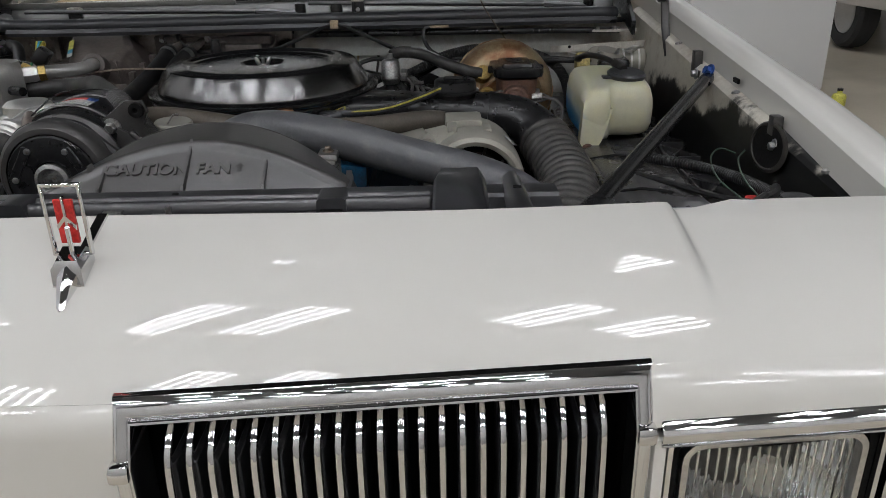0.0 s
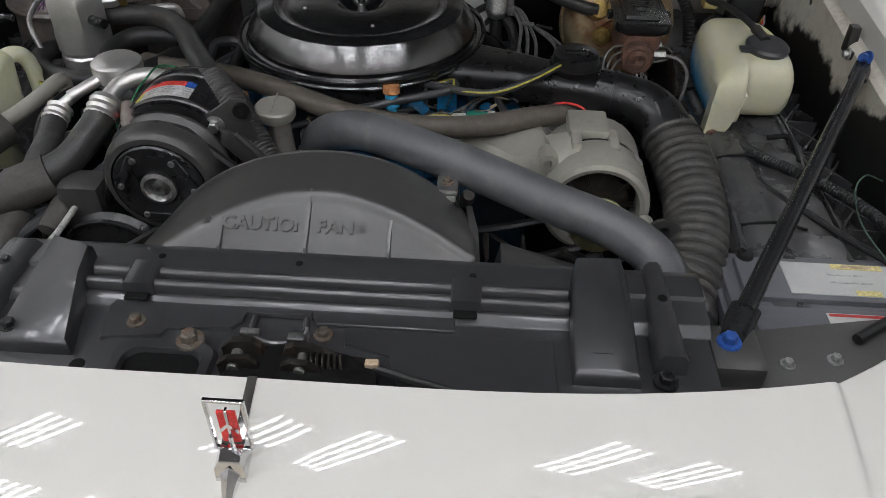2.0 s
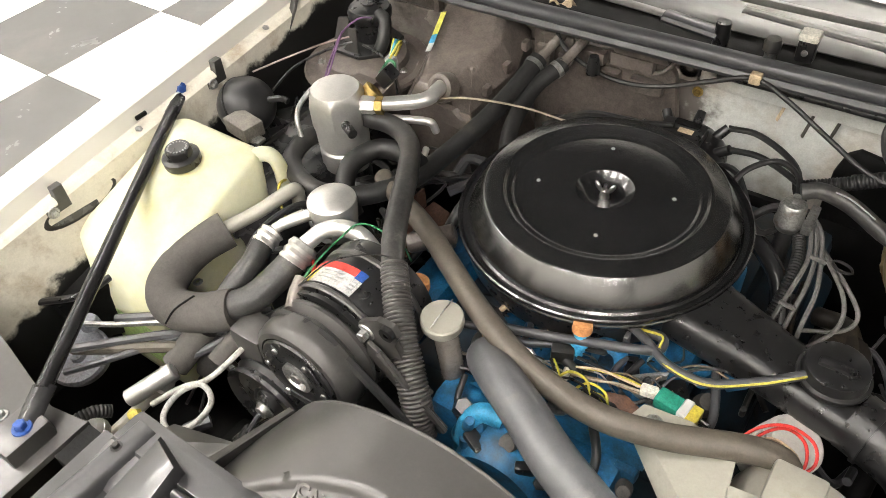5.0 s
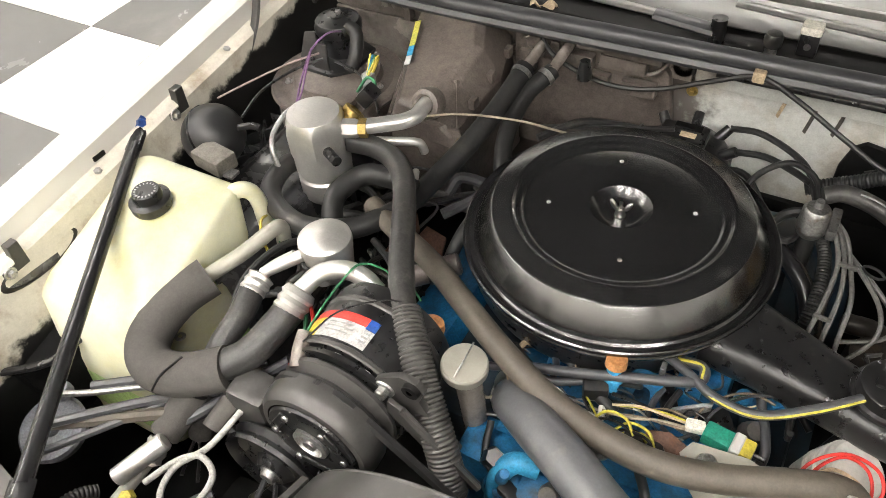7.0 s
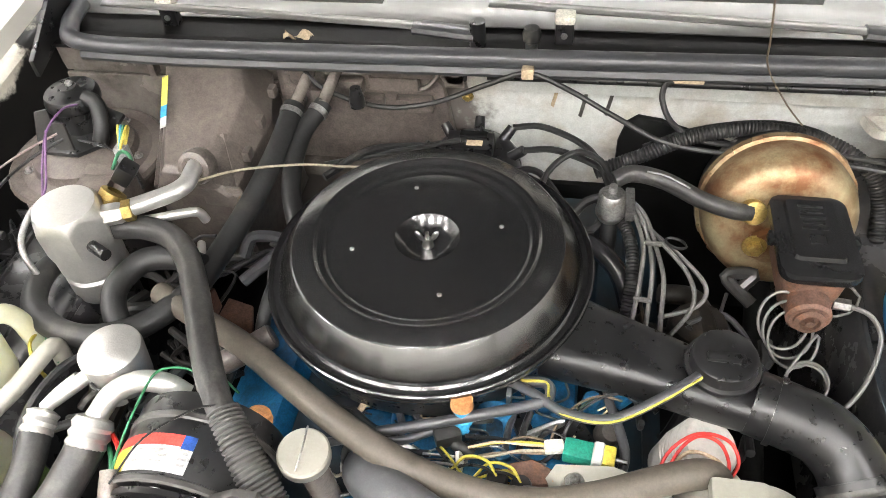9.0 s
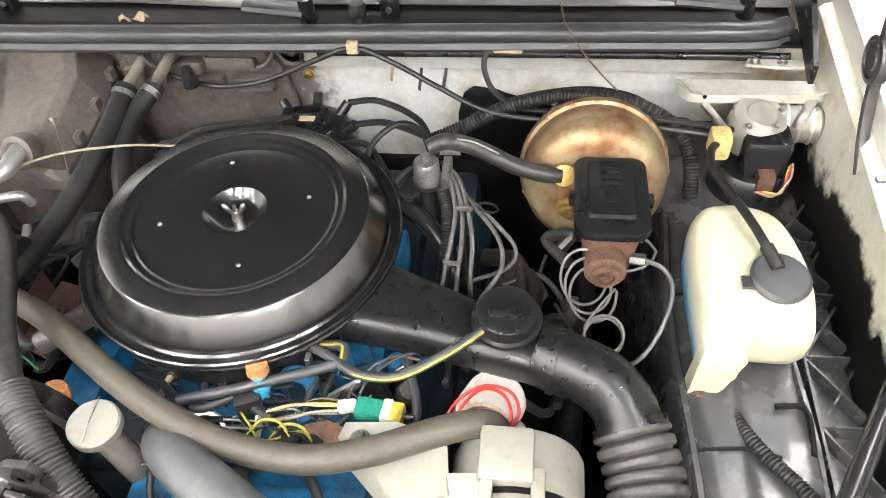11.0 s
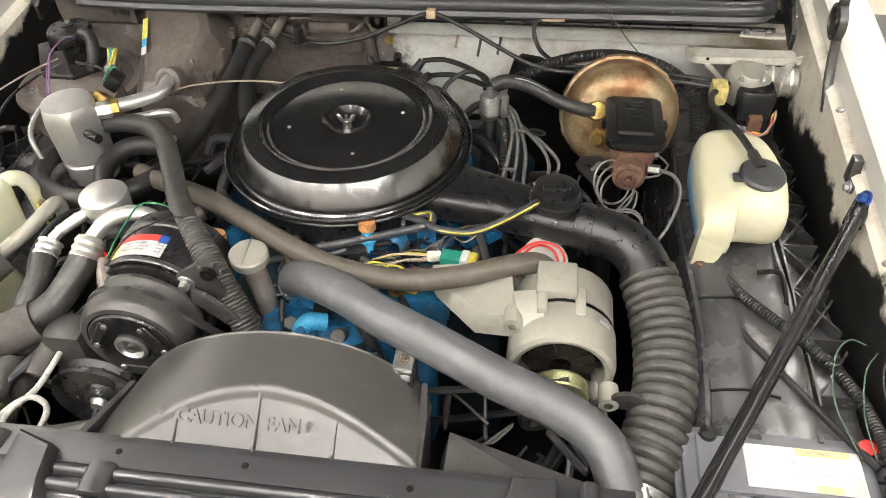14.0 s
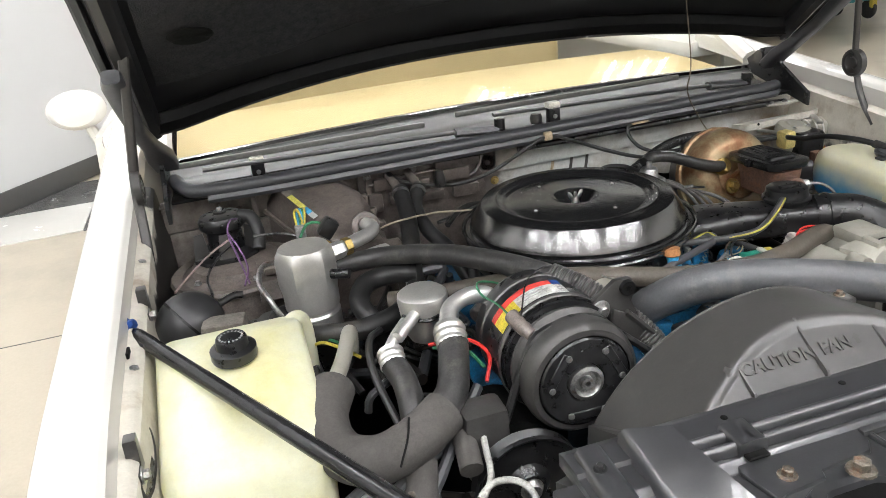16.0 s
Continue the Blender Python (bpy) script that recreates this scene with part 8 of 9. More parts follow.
def striped_hose():
    ob = thing("striped_vacuum_hose", "grey vacuum hose with a yellow stripe", "hose", (0.2, -0.16, 0.88), "vacuum hoses")
    pts = [(0.10, -0.13, 0.875), (0.145, -0.155, 0.882), (0.180, -0.178, 0.888), (0.227, -0.183, 0.893), (0.276, -0.158, 0.902), (0.319, -0.128, 0.913)]
    part("hose", tube(pts, 0.0056, 10, 8), M_GREYRUB, ob)
    part("stripe", tube([(x + 0.001, y - 0.0040, z + 0.0022) for x, y, z in pts], 0.0019, 6, 8), M_STRIPE, ob, "yellow stripe")
    o2 = thing("striped_vacuum_hose", "grey vacuum hose curling under the air cleaner", "hose", (0.1, -0.17, 0.88), "vacuum hoses")
    pts = [(0.130, -0.135, 0.872), (0.158, -0.142, 0.884), (0.162, -0.160, 0.884), (0.14, -0.170, 0.880), (0.085, -0.186, 0.874), (0.03, -0.20, 0.866), (-0.02, -0.213, 0.862)]
    part("hose", tube(pts, 0.0062, 10, 8), M_GREYRUB, o2)
    part("stripe", tube([(x, y - 0.002, z + 0.0046) for x, y, z in pts[:3]], 0.0022, 6, 8), M_STRIPE, o2, "yellow stripe")


striped_hose()


def sensors():
    ob = thing("air_sensor", "light blue plastic sensor with an orange collar", "sensor", (0.071, -0.188, 0.84))
    part("collar", lathe([(0, 0.014), (0.012, 0.013), (0.013, 0.002), (0.011, 0)], (0.070, -0.182, 0.882), (0.0, 0.15, 1), 14), M_ORANGE, ob)
    part("body", lathe([(0.0095, 0.0), (0.0095, -0.014), (0.012, -0.016), (0.012, -0.020), (0.008, -0.022), (0.007, -0.036), (0, -0.036)], (0.070, -0.182, 0.882), (-0.05, 0.25, 1), 14), M_LBLUE, ob)
    el = thing("vacuum_elbow", "black rubber elbow connector", "fitting", (0.06, -0.205, 0.84), "connectors")
    part("elbow", box((0.055, -0.20, 0.850), (0.030, 0.022, 0.022), 0.005, rot=Matrix.Rotation(0.4, 4, "Z")), M_RUBBER, el)
    part("spout", cyl((0.062, -0.206, 0.845), (0.085, -0.214, 0.838), 0.007, seg=10), M_RUBBER, el)
    gc = thing("wiring_connector", "green plastic connector with a yellow end", "connector", (0.20, -0.207, 0.84))
    part("shell", box((0.199, -0.206, 0.858), (0.034, 0.022, 0.018), 0.003, rot=Matrix.Rotation(-0.12, 4, "Z")), M_GREEN, gc)
    part("cage", box((0.218, -0.209, 0.860), (0.012, 0.026, 0.020), 0.002, 1, rot=Matrix.Rotation(-0.12, 4, "Z")), M_LABELW, gc)
    part("end", box((0.229, -0.211, 0.859), (0.014, 0.024, 0.020), 0.003, rot=Matrix.Rotation(-0.12, 4, "Z")), M_YELLOW, gc, "yellow end")
    part("tail", box((0.172, -0.203, 0.858), (0.022, 0.014, 0.012), 0.004, rot=Matrix.Rotation(0.2, 4, "Z")), M_WHITEPL, gc, "cream seal")
    part("pin", cyl((0.235, -0.211, 0.860), (0.248, -0.213, 0.861), 0.003, seg=8), M_BLACK, gc)
    for k, m in enumerate((M_TAPE, M_STRIPE, M_BLACK, M_BROWNWIRE)):
        part("wire", tube([(0.164, -0.204 + 0.002 * k, 0.859), (0.14, -0.207 + 0.003 * k, 0.862), (0.11, -0.205, 0.857 - 0.002 * k), (0.08, -0.212, 0.850)], 0.0016, 6, 5), m, gc)
    rb = thing("rusty_bracket", "rusty brown steel bracket on the manifold", "bracket", (0.16, -0.225, 0.82))
    part("plate", prism([(0.125, -0.222), (0.15, -0.214), (0.185, -0.228), (0.185, -0.238), (0.15, -0.244), (0.125, -0.236)], 0.838, 0.846, "z", 0.002), M_IRON, rb)
    part("fold", box((0.156, -0.228, 0.830), (0.05, 0.004, 0.024), 0.001, 1), M_IRON, rb)
    bb = thing("vacuum_switch", "black switch with an orange boot", "switch", (0.2, -0.232, 0.82))
    part("body", box((0.203, -0.232, 0.846), (0.040, 0.018, 0.016), 0.005), M_BLACK, bb)
    part("boot", box((0.178, -0.234, 0.846), (0.012, 0.014, 0.014), 0.004), M_ORANGE, bb, "orange boot")
    part("tab", box((0.226, -0.226, 0.851), (0.016, 0.012, 0.008), 0.002), M_ORANGE, bb)
    for x, y in ((0.115, -0.243), (0.141, -0.247)):
        p = thing("sender_unit", "black sender with a yellow plug", "sensor", (x, y, 0.82), "senders")
        part("cap", lathe([(0, 0.012), (0.010, 0.011), (0.012, 0.006), (0.012, 0)], (x, y, 0.842), (0, 0, 1), 14), M_RUBBER, p)
        part("plug", box((x + 0.006, y - 0.006, 0.838), (0.016, 0.014, 0.010), 0.003), M_YELLOW if x > 0.12 else M_BLACK, p)
        part("wire", tube([(x, y, 0.852), (x - 0.012, y + 0.012, 0.862), (x - 0.035, y + 0.016, 0.858), (x - 0.05, y + 0.004, 0.846)], 0.0018, 6, 5), M_STRIPE, p)
        part("wire", tube([(x, y, 0.852), (x - 0.014, y + 0.006, 0.858), (x - 0.038, y + 0.008, 0.852), (x - 0.055, y - 0.004, 0.842)], 0.0018, 6, 5), M_BLACK, p)
    bp = thing("metal_tube", "bare bent metal tube", "pipe", (0.05, -0.22, 0.82), "aluminium pipes")
    part("tube", tube([(0.070, -0.214, 0.842), (0.072, -0.232, 0.836), (0.060, -0.246, 0.826), (0.04, -0.256, 0.812)], 0.0045, 8, 5), M_ALU, bp)


sensors()


def red_wires():
    ob = thing("red_wire_loop", "loop of red wires beside the filter", "wire", (0.31, -0.19, 0.85))
    for k, (dx, dz) in enumerate(((0, 0), (0.008, -0.006))):
        part("wire", tube([(0.280 + dx, -0.262, 0.80), (0.276 + dx, -0.235, 0.840 + dz), (0.288 + dx, -0.200, 0.866 + dz), (0.318, -0.178, 0.876 + dz), (0.350 - dx, -0.180, 0.872 + dz), (0.360 - dx, -0.200, 0.862 + dz), (0.345, -0.222, 0.852 + dz)], 0.0019, 8, 6), M_RED, ob, "red insulated wire")
    part("wire", tube([(0.29, -0.21, 0.852), (0.312, -0.192, 0.862), (0.34, -0.196, 0.858), (0.348, -0.21, 0.85)], 0.0022, 6, 6), M_TAPE, ob)
    part("lug", box((0.352, -0.224, 0.853), (0.014, 0.012, 0.008), 0.002), M_STEEL, ob)


red_wires()


def plug_wires():
    ob = thing("spark_plug_wires", "bundle of grey spark plug wires held by pale combs", "wires", (0.26, 0.08, 0.85))
    for k in range(3):
        o = 0.007 * k
        part("wire", tube([(0.236 + 0.4 * o, 0.176 - 0.2 * o, 0.882), (0.252 + o, 0.135, 0.884), (0.264 + o * 1.2, 0.085, 0.880 - 0.3 * o), (0.262 + o * 2.0, 0.040, 0.868), (0.256 + o * 2.4, 0.0, 0.846 - 0.4 * o), (0.25 + o * 3, -0.03, 0.80)], 0.0031, 8, 6), M_WIREGREY, ob, "grey silicone wire" if not k else "")
    part("wire", tube([(0.245, 0.17, 0.87), (0.285, 0.105, 0.872), (0.322, 0.055, 0.862), (0.328, 0.02, 0.842), (0.30, -0.01, 0.81)], 0.0031, 8, 6), M_WIREGREY, ob)
    part("wire", tube([(0.275, 0.12, 0.872), (0.318, 0.078, 0.864), (0.345, 0.05, 0.848), (0.335, 0.03, 0.832), (0.29, 0.02, 0.815)], 0.0031, 8, 6), M_WIREGREY, ob)
    for y, z, x in ((0.085, 0.884, 0.276), (0.012, 0.858, 0.265)):
        part("comb", box((x, y, z), (0.022, 0.005, 0.006), 0.002, rot=Matrix.Rotation(-0.1, 4, "Z")), M_WIREGREY, ob, "grey plastic comb")
    part("bracket", box((0.246, 0.150, 0.888), (0.012, 0.05, 0.016), 0.002), M_STEEL, ob)
    part("ring_clip", lathe([(0.013, -0.0022), (0.0152, 0.0), (0.013, 0.0022)], (0.306, 0.098, 0.874), (0.2, 0.3, 1), 20), M_RUBBER, ob)
    d = thing("heat_tube", "shiny black elbow tube beside the air cleaner", "pipe", (0.2, 0.11, 0.82))
    part("tube", tube([(0.165, 0.140, 0.845), (0.205, 0.115, 0.838), (0.240, 0.085, 0.820), (0.26, 0.05, 0.78)], 0.0135, 12, 6), M_GLOSSRUB, d)
    c = thing("corrugated_conduit", "black corrugated wiring conduit", "conduit", (0.245, 0.09, 0.82), "conduits")
    part("sleeve", tube([(0.237, 0.145, 0.868), (0.250, 0.105, 0.862), (0.254, 0.06, 0.845), (0.25, 0.02, 0.81)], 0.009, 12, 6, ridge=0.0018, pitch=0.0045), M_RUBBER, c, "", 80)


M_WIREGREY = mat("grey_silicone_wire", (0.10, 0.098, 0.093), 0.5, var=0.15, scale=50, dirt=(0.12, 0.11, 0.10), amount=0.3, dscale=40)
plug_wires()


def distributor():
    ob = thing("distributor", "black distributor cap with clipped connector", "distributor", (0.018, 0.285, 0.78))
    part("cap", lathe([(0, 0.862), (0.04, 0.862), (0.062, 0.855), (0.072, 0.842), (0.074, 0.81), (0.07, 0.77)], (0.018, 0.272, 0), (0, 0, 1), 32), M_BLACK, ob)
    part("coil_cover", box((0.012, 0.276, 0.868), (0.072, 0.045, 0.022), 0.005), M_BLACK, ob)
    part("recess", box((0.016, 0.288, 0.879), (0.042, 0.014, 0.006), 0.002), M_OVERGAP, ob)
    part("tag", box((0.020, 0.268, 0.8797), (0.024, 0.012, 0.001)), M_TAPE, ob, "tan paper tag")
    for k in range(8):
        a = 2 * math.pi * k / 8
        q = Vector((0.018 + 0.055 * math.cos(a), 0.272 + 0.055 * math.sin(a), 0.852))
        part("tower", cyl(q, q + Vector((0.02 * math.cos(a), 0.02 * math.sin(a), 0.016)), 0.009, 0.008, 12), M_BLACK, ob)
        if k in (0, 1, 7):
            e = q + Vector((0.02 * math.cos(a), 0.02 * math.sin(a), 0.016))
            part("lead", tube([e, e + Vector((0.05, 0.004, 0.0)), e + Vector((0.12, -0.03 - 0.01 * k, -0.004)), (0.225, 0.185, 0.87)], 0.005, 8, 6), M_RUBBER, ob)
    part("lead", tube([(-0.04, 0.27, 0.865), (-0.08, 0.262, 0.87), (-0.14, 0.235, 0.878), (-0.19, 0.18, 0.87)], 0.006, 8, 6), M_RUBBER, ob)


distributor()


def firewall_wiring():
    hose("speedometer_cable", "thin black cable sagging along the firewall", [(-0.262, 0.372, 0.952), (-0.255, 0.345, 0.938), (-0.215, 0.325, 0.918), (-0.13, 0.31, 0.905), (-0.05, 0.312, 0.915), (0.03, 0.322, 0.945), (0.092, 0.326, 0.966), (0.15, 0.318, 0.948), (0.22, 0.30, 0.918), (0.29, 0.275, 0.897), (0.37, 0.262, 0.893), (0.47, 0.258, 0.895), (0.55, 0.248, 0.893), (0.61, 0.236, 0.893)], 0.0042, M_RUBBER, "firewall cables", "cable")
    hose("hood_release_cable", "thin black cable looping down the firewall", [(0.305, 0.340, 0.957), (0.288, 0.334, 0.953), (0.286, 0.322, 0.932), (0.305, 0.300, 0.908), (0.35, 0.28, 0.897), (0.45, 0.272, 0.899), (0.55, 0.262, 0.897), (0.66, 0.25, 0.89)], 0.0042, M_RUBBER, "firewall cables", "cable")
    hose("wiring_loom", "black corrugated wiring loom over the booster", [(0.20, 0.26, 0.845), (0.27, 0.272, 0.875), (0.33, 0.282, 0.902), (0.41, 0.292, 0.915), (0.50, 0.285, 0.908), (0.56, 0.265, 0.885), (0.585, 0.24, 0.85), (0.59, 0.20, 0.80)], 0.011, M_RUBBER, "conduits", "loom", 12, 6, ridge=0.0016, pitch=0.005)
    hose("wiring_loom", "taped black wiring loom", [(0.27, 0.30, 0.86), (0.34, 0.305, 0.893), (0.43, 0.312, 0.906), (0.50, 0.305, 0.900), (0.54, 0.29, 0.88)], 0.009, M_BLACK, "conduits", "loom", 10)
    hose("wiper_linkage_tube", "long dark tube along the cowl lip", [(0.03, 0.348, 0.944), (0.30, 0.352, 0.943), (0.55, 0.357, 0.941), (0.72, 0.36, 0.938)], 0.0065, M_BLACK, "firewall cables", "tube", 10)
    hose("washer_tube", "grey rubber tube along the firewall", [(-0.20, 0.215, 0.865), (-0.09, 0.245, 0.875), (0.0, 0.262, 0.888), (-0.05, 0.255, 0.88)], 0.004, M_RUBBER, "firewall cables", "tube")
    hose("vacuum_line", "thin pale tube crossing behind the air cleaner", [(-0.355, 0.105, 0.912), (-0.30, 0.135, 0.913), (-0.22, 0.165, 0.905), (-0.15, 0.185, 0.89), (-0.09, 0.20, 0.88)], 0.0019, M_PALEWIRE, "thin hoses", "tube")
    hose("vacuum_line", "black rubber line to the vacuum can", [(0.225, 0.165, 0.90), (0.205, 0.21, 0.908), (0.17, 0.23, 0.905), (0.135, 0.205, 0.89), (0.12, 0.17, 0.86)], 0.0045, M_RUBBER)
    hose("vacuum_line", "black rubber line to the vacuum can", [(0.17, 0.145, 0.86), (0.19, 0.165, 0.873), (0.22, 0.165, 0.888)], 0.0065, M_RUBBER)
    for x, y, z in ((0.092, 0.327, 0.967),):
        t = thing("cable_clip", "tan cloth-tape cable clip", "clip", (x, y, z), "cable clips")
        part("tape", box((x, y, z), (0.018, 0.014, 0.018), 0.003), M_TAPE, t)
    t = thing("cable_clip", "pale crimped cable clip", "clip", (0.31, 0.34, 0.957), "cable clips")
    part("sleeve", box((0.318, 0.338, 0.958), (0.045, 0.008, 0.008), 0.003), M_TAPE, t)
    # drips and grime on the painted firewall
    for x, z, h, m in ((0.130, 0.885, 0.055, M_TAPE), (0.175, 0.875, 0.07, M_GRIME), (0.215, 0.878, 0.065, M_GRIME), (0.10, 0.93, 0.012, M_GRIME), (0.46, 0.935, 0.02, M_TAPE), (0.40, 0.925, 0.018, M_TAPE)):
        part("drip_stain", tube([(x + 0.006, 0.3995, z + h / 2), (x + 0.002, 0.3992, z), (x - 0.004, 0.3992, z - h / 2)], 0.0045, 6, 3, flat=0.25), m, car, "dark run-down stain")
    part("firewall_pad", prism([(0.235, 0.80), (0.245, 0.838), (0.262, 0.852), (0.30, 0.846), (0.34, 0.825), (0.42, 0.80), (0.62, 0.79), (0.70, 0.70), (0.235, 0.70)], 0.388, 0.399, "y", 0.004), M_OVERGAP, car, "black sound-deadening pad")
    for x, z in ((-0.01, 0.868), (0.115, 0.915)):
        bolt((x, 0.399, z), (0, -1, 0), 0.006, M_BRASS, car)


M_GRIME = mat("dark_grime", (0.06, 0.055, 0.05), 0.6, var=0.2)
firewall_wiring()


def left_wiring():
    ob = thing("blower_wires", "purple and black wires at the blower motor", "wires", (-0.59, 0.18, 0.9))
    part("wire", tube([(-0.570, 0.222, 0.948), (-0.585, 0.195, 0.955), (-0.592, 0.155, 0.945), (-0.585, 0.115, 0.925), (-0.578, 0.085, 0.905), (-0.572, 0.06, 0.885)], 0.0017, 8, 6), M_PURPLE, ob, "purple wire")
    part("wire", tube([(-0.592, 0.155, 0.947), (-0.578, 0.115, 0.93), (-0.57, 0.08, 0.905), (-0.58, 0.055, 0.885)], 0.0017, 8, 6), M_PURPLE, ob)
    part("wire", tube([(-0.59, 0.17, 0.93), (-0.625, 0.13, 0.925), (-0.66, 0.07, 0.918), (-0.685, 0.01, 0.915)], 0.0017, 6, 6), M_PINK, ob, "pale wire")
    part("wire", tube([(-0.58, 0.165, 0.925), (-0.615, 0.12, 0.918), (-0.635, 0.06, 0.91), (-0.63, 0.0, 0.90)], 0.0024, 6, 6), M_BLACK, ob)
    part("wire", tube([(-0.55, 0.16, 0.93), (-0.50, 0.15, 0.928), (-0.46, 0.13, 0.915), (-0.43, 0.10, 0.90)], 0.0024, 6, 6), M_BLACK, ob)
    c = thing("wiring_plug", "bundle of yellow, blue and green wires in a plug", "connector", (-0.46, 0.14, 0.9))
    part("plug", box((-0.470, 0.140, 0.925), (0.018, 0.016, 0.030), 0.003), M_LABELG, c)
    for k, m in enumerate((M_YELLOW, M_LBLUE, M_LGREEN, M_YELLOW)):
        part("wire", tube([(-0.474 + 0.003 * k, 0.145, 0.938), (-0.474 + 0.005 * k, 0.158, 0.958), (-0.468 + 0.004 * k, 0.15, 0.965), (-0.462, 0.128, 0.945)], 0.0024, 6, 5), m, c)
    part("wire", tube([(-0.478, 0.115, 0.918), (-0.46, 0.122, 0.944), (-0.438, 0.112, 0.948), (-0.43, 0.095, 0.935)], 0.0026, 6, 6), M_LGREEN, c)
    t = thing("wire_bundle", "thin yellow and black wires by the coolant tank", "wires", (-0.49, -0.17, 0.85))
    part("wire", tube([(-0.50, -0.12, 0.84), (-0.485, -0.15, 0.856), (-0.462, -0.175, 0.852), (-0.44, -0.19, 0.84)], 0.0024, 6, 5), M_YELLOW, t)
    part("wire", tube([(-0.49, -0.10, 0.84), (-0.47, -0.14, 0.85), (-0.445, -0.16, 0.84)], 0.0022, 6, 5), M_LGREEN, t)
    part("cable", tube([(-0.40, -0.14, 0.85), (-0.425, -0.19, 0.862), (-0.435, -0.26, 0.85), (-0.42, -0.33, 0.80)], 0.0055, 8, 6), M_RUBBER, t)
    g = thing("green_wire", "green wire tied over the compressor", "wire", (-0.27, -0.24, 0.9))
    part("wire", tube([(-0.21, -0.20, 0.90), (-0.235, -0.192, 0.912), (-0.262, -0.205, 0.922), (-0.268, -0.24, 0.92), (-0.262, -0.29, 0.925), (-0.258, -0.33, 0.92), (-0.255, -0.345, 0.905)], 0.0015, 6, 6), M_LGREEN, g)
    part("wire", tube([(-0.175, -0.205, 0.895), (-0.20, -0.193, 0.905), (-0.225, -0.196, 0.908)], 0.0015, 6, 5), M_LGREEN, g)
    part("tape_wrap", tube([(-0.258, -0.325, 0.925), (-0.253, -0.345, 0.918), (-0.245, -0.362, 0.91)], 0.010, 10, 4), M_HVAC, g, "grey cloth tape")
    part("wire", tube([(-0.25, -0.34, 0.93), (-0.225, -0.30, 0.952), (-0.19, -0.262, 0.95), (-0.17, -0.25, 0.945)], 0.0012, 6, 6), M_BLACK, g)
    r = thing("red_wire_pair", "red and black wires behind the hoses", "wires", (-0.30, -0.28, 0.84))
    part("wire", tube([(-0.35, -0.235, 0.86), (-0.305, -0.265, 0.872), (-0.285, -0.30, 0.862), (-0.30, -0.33, 0.84)], 0.0028, 6, 5), M_RED, r)
    part("wire", tube([(-0.345, -0.24, 0.856), (-0.31, -0.275, 0.862), (-0.295, -0.31, 0.85)], 0.0028, 6, 5), M_LGREEN, r)


left_wiring()


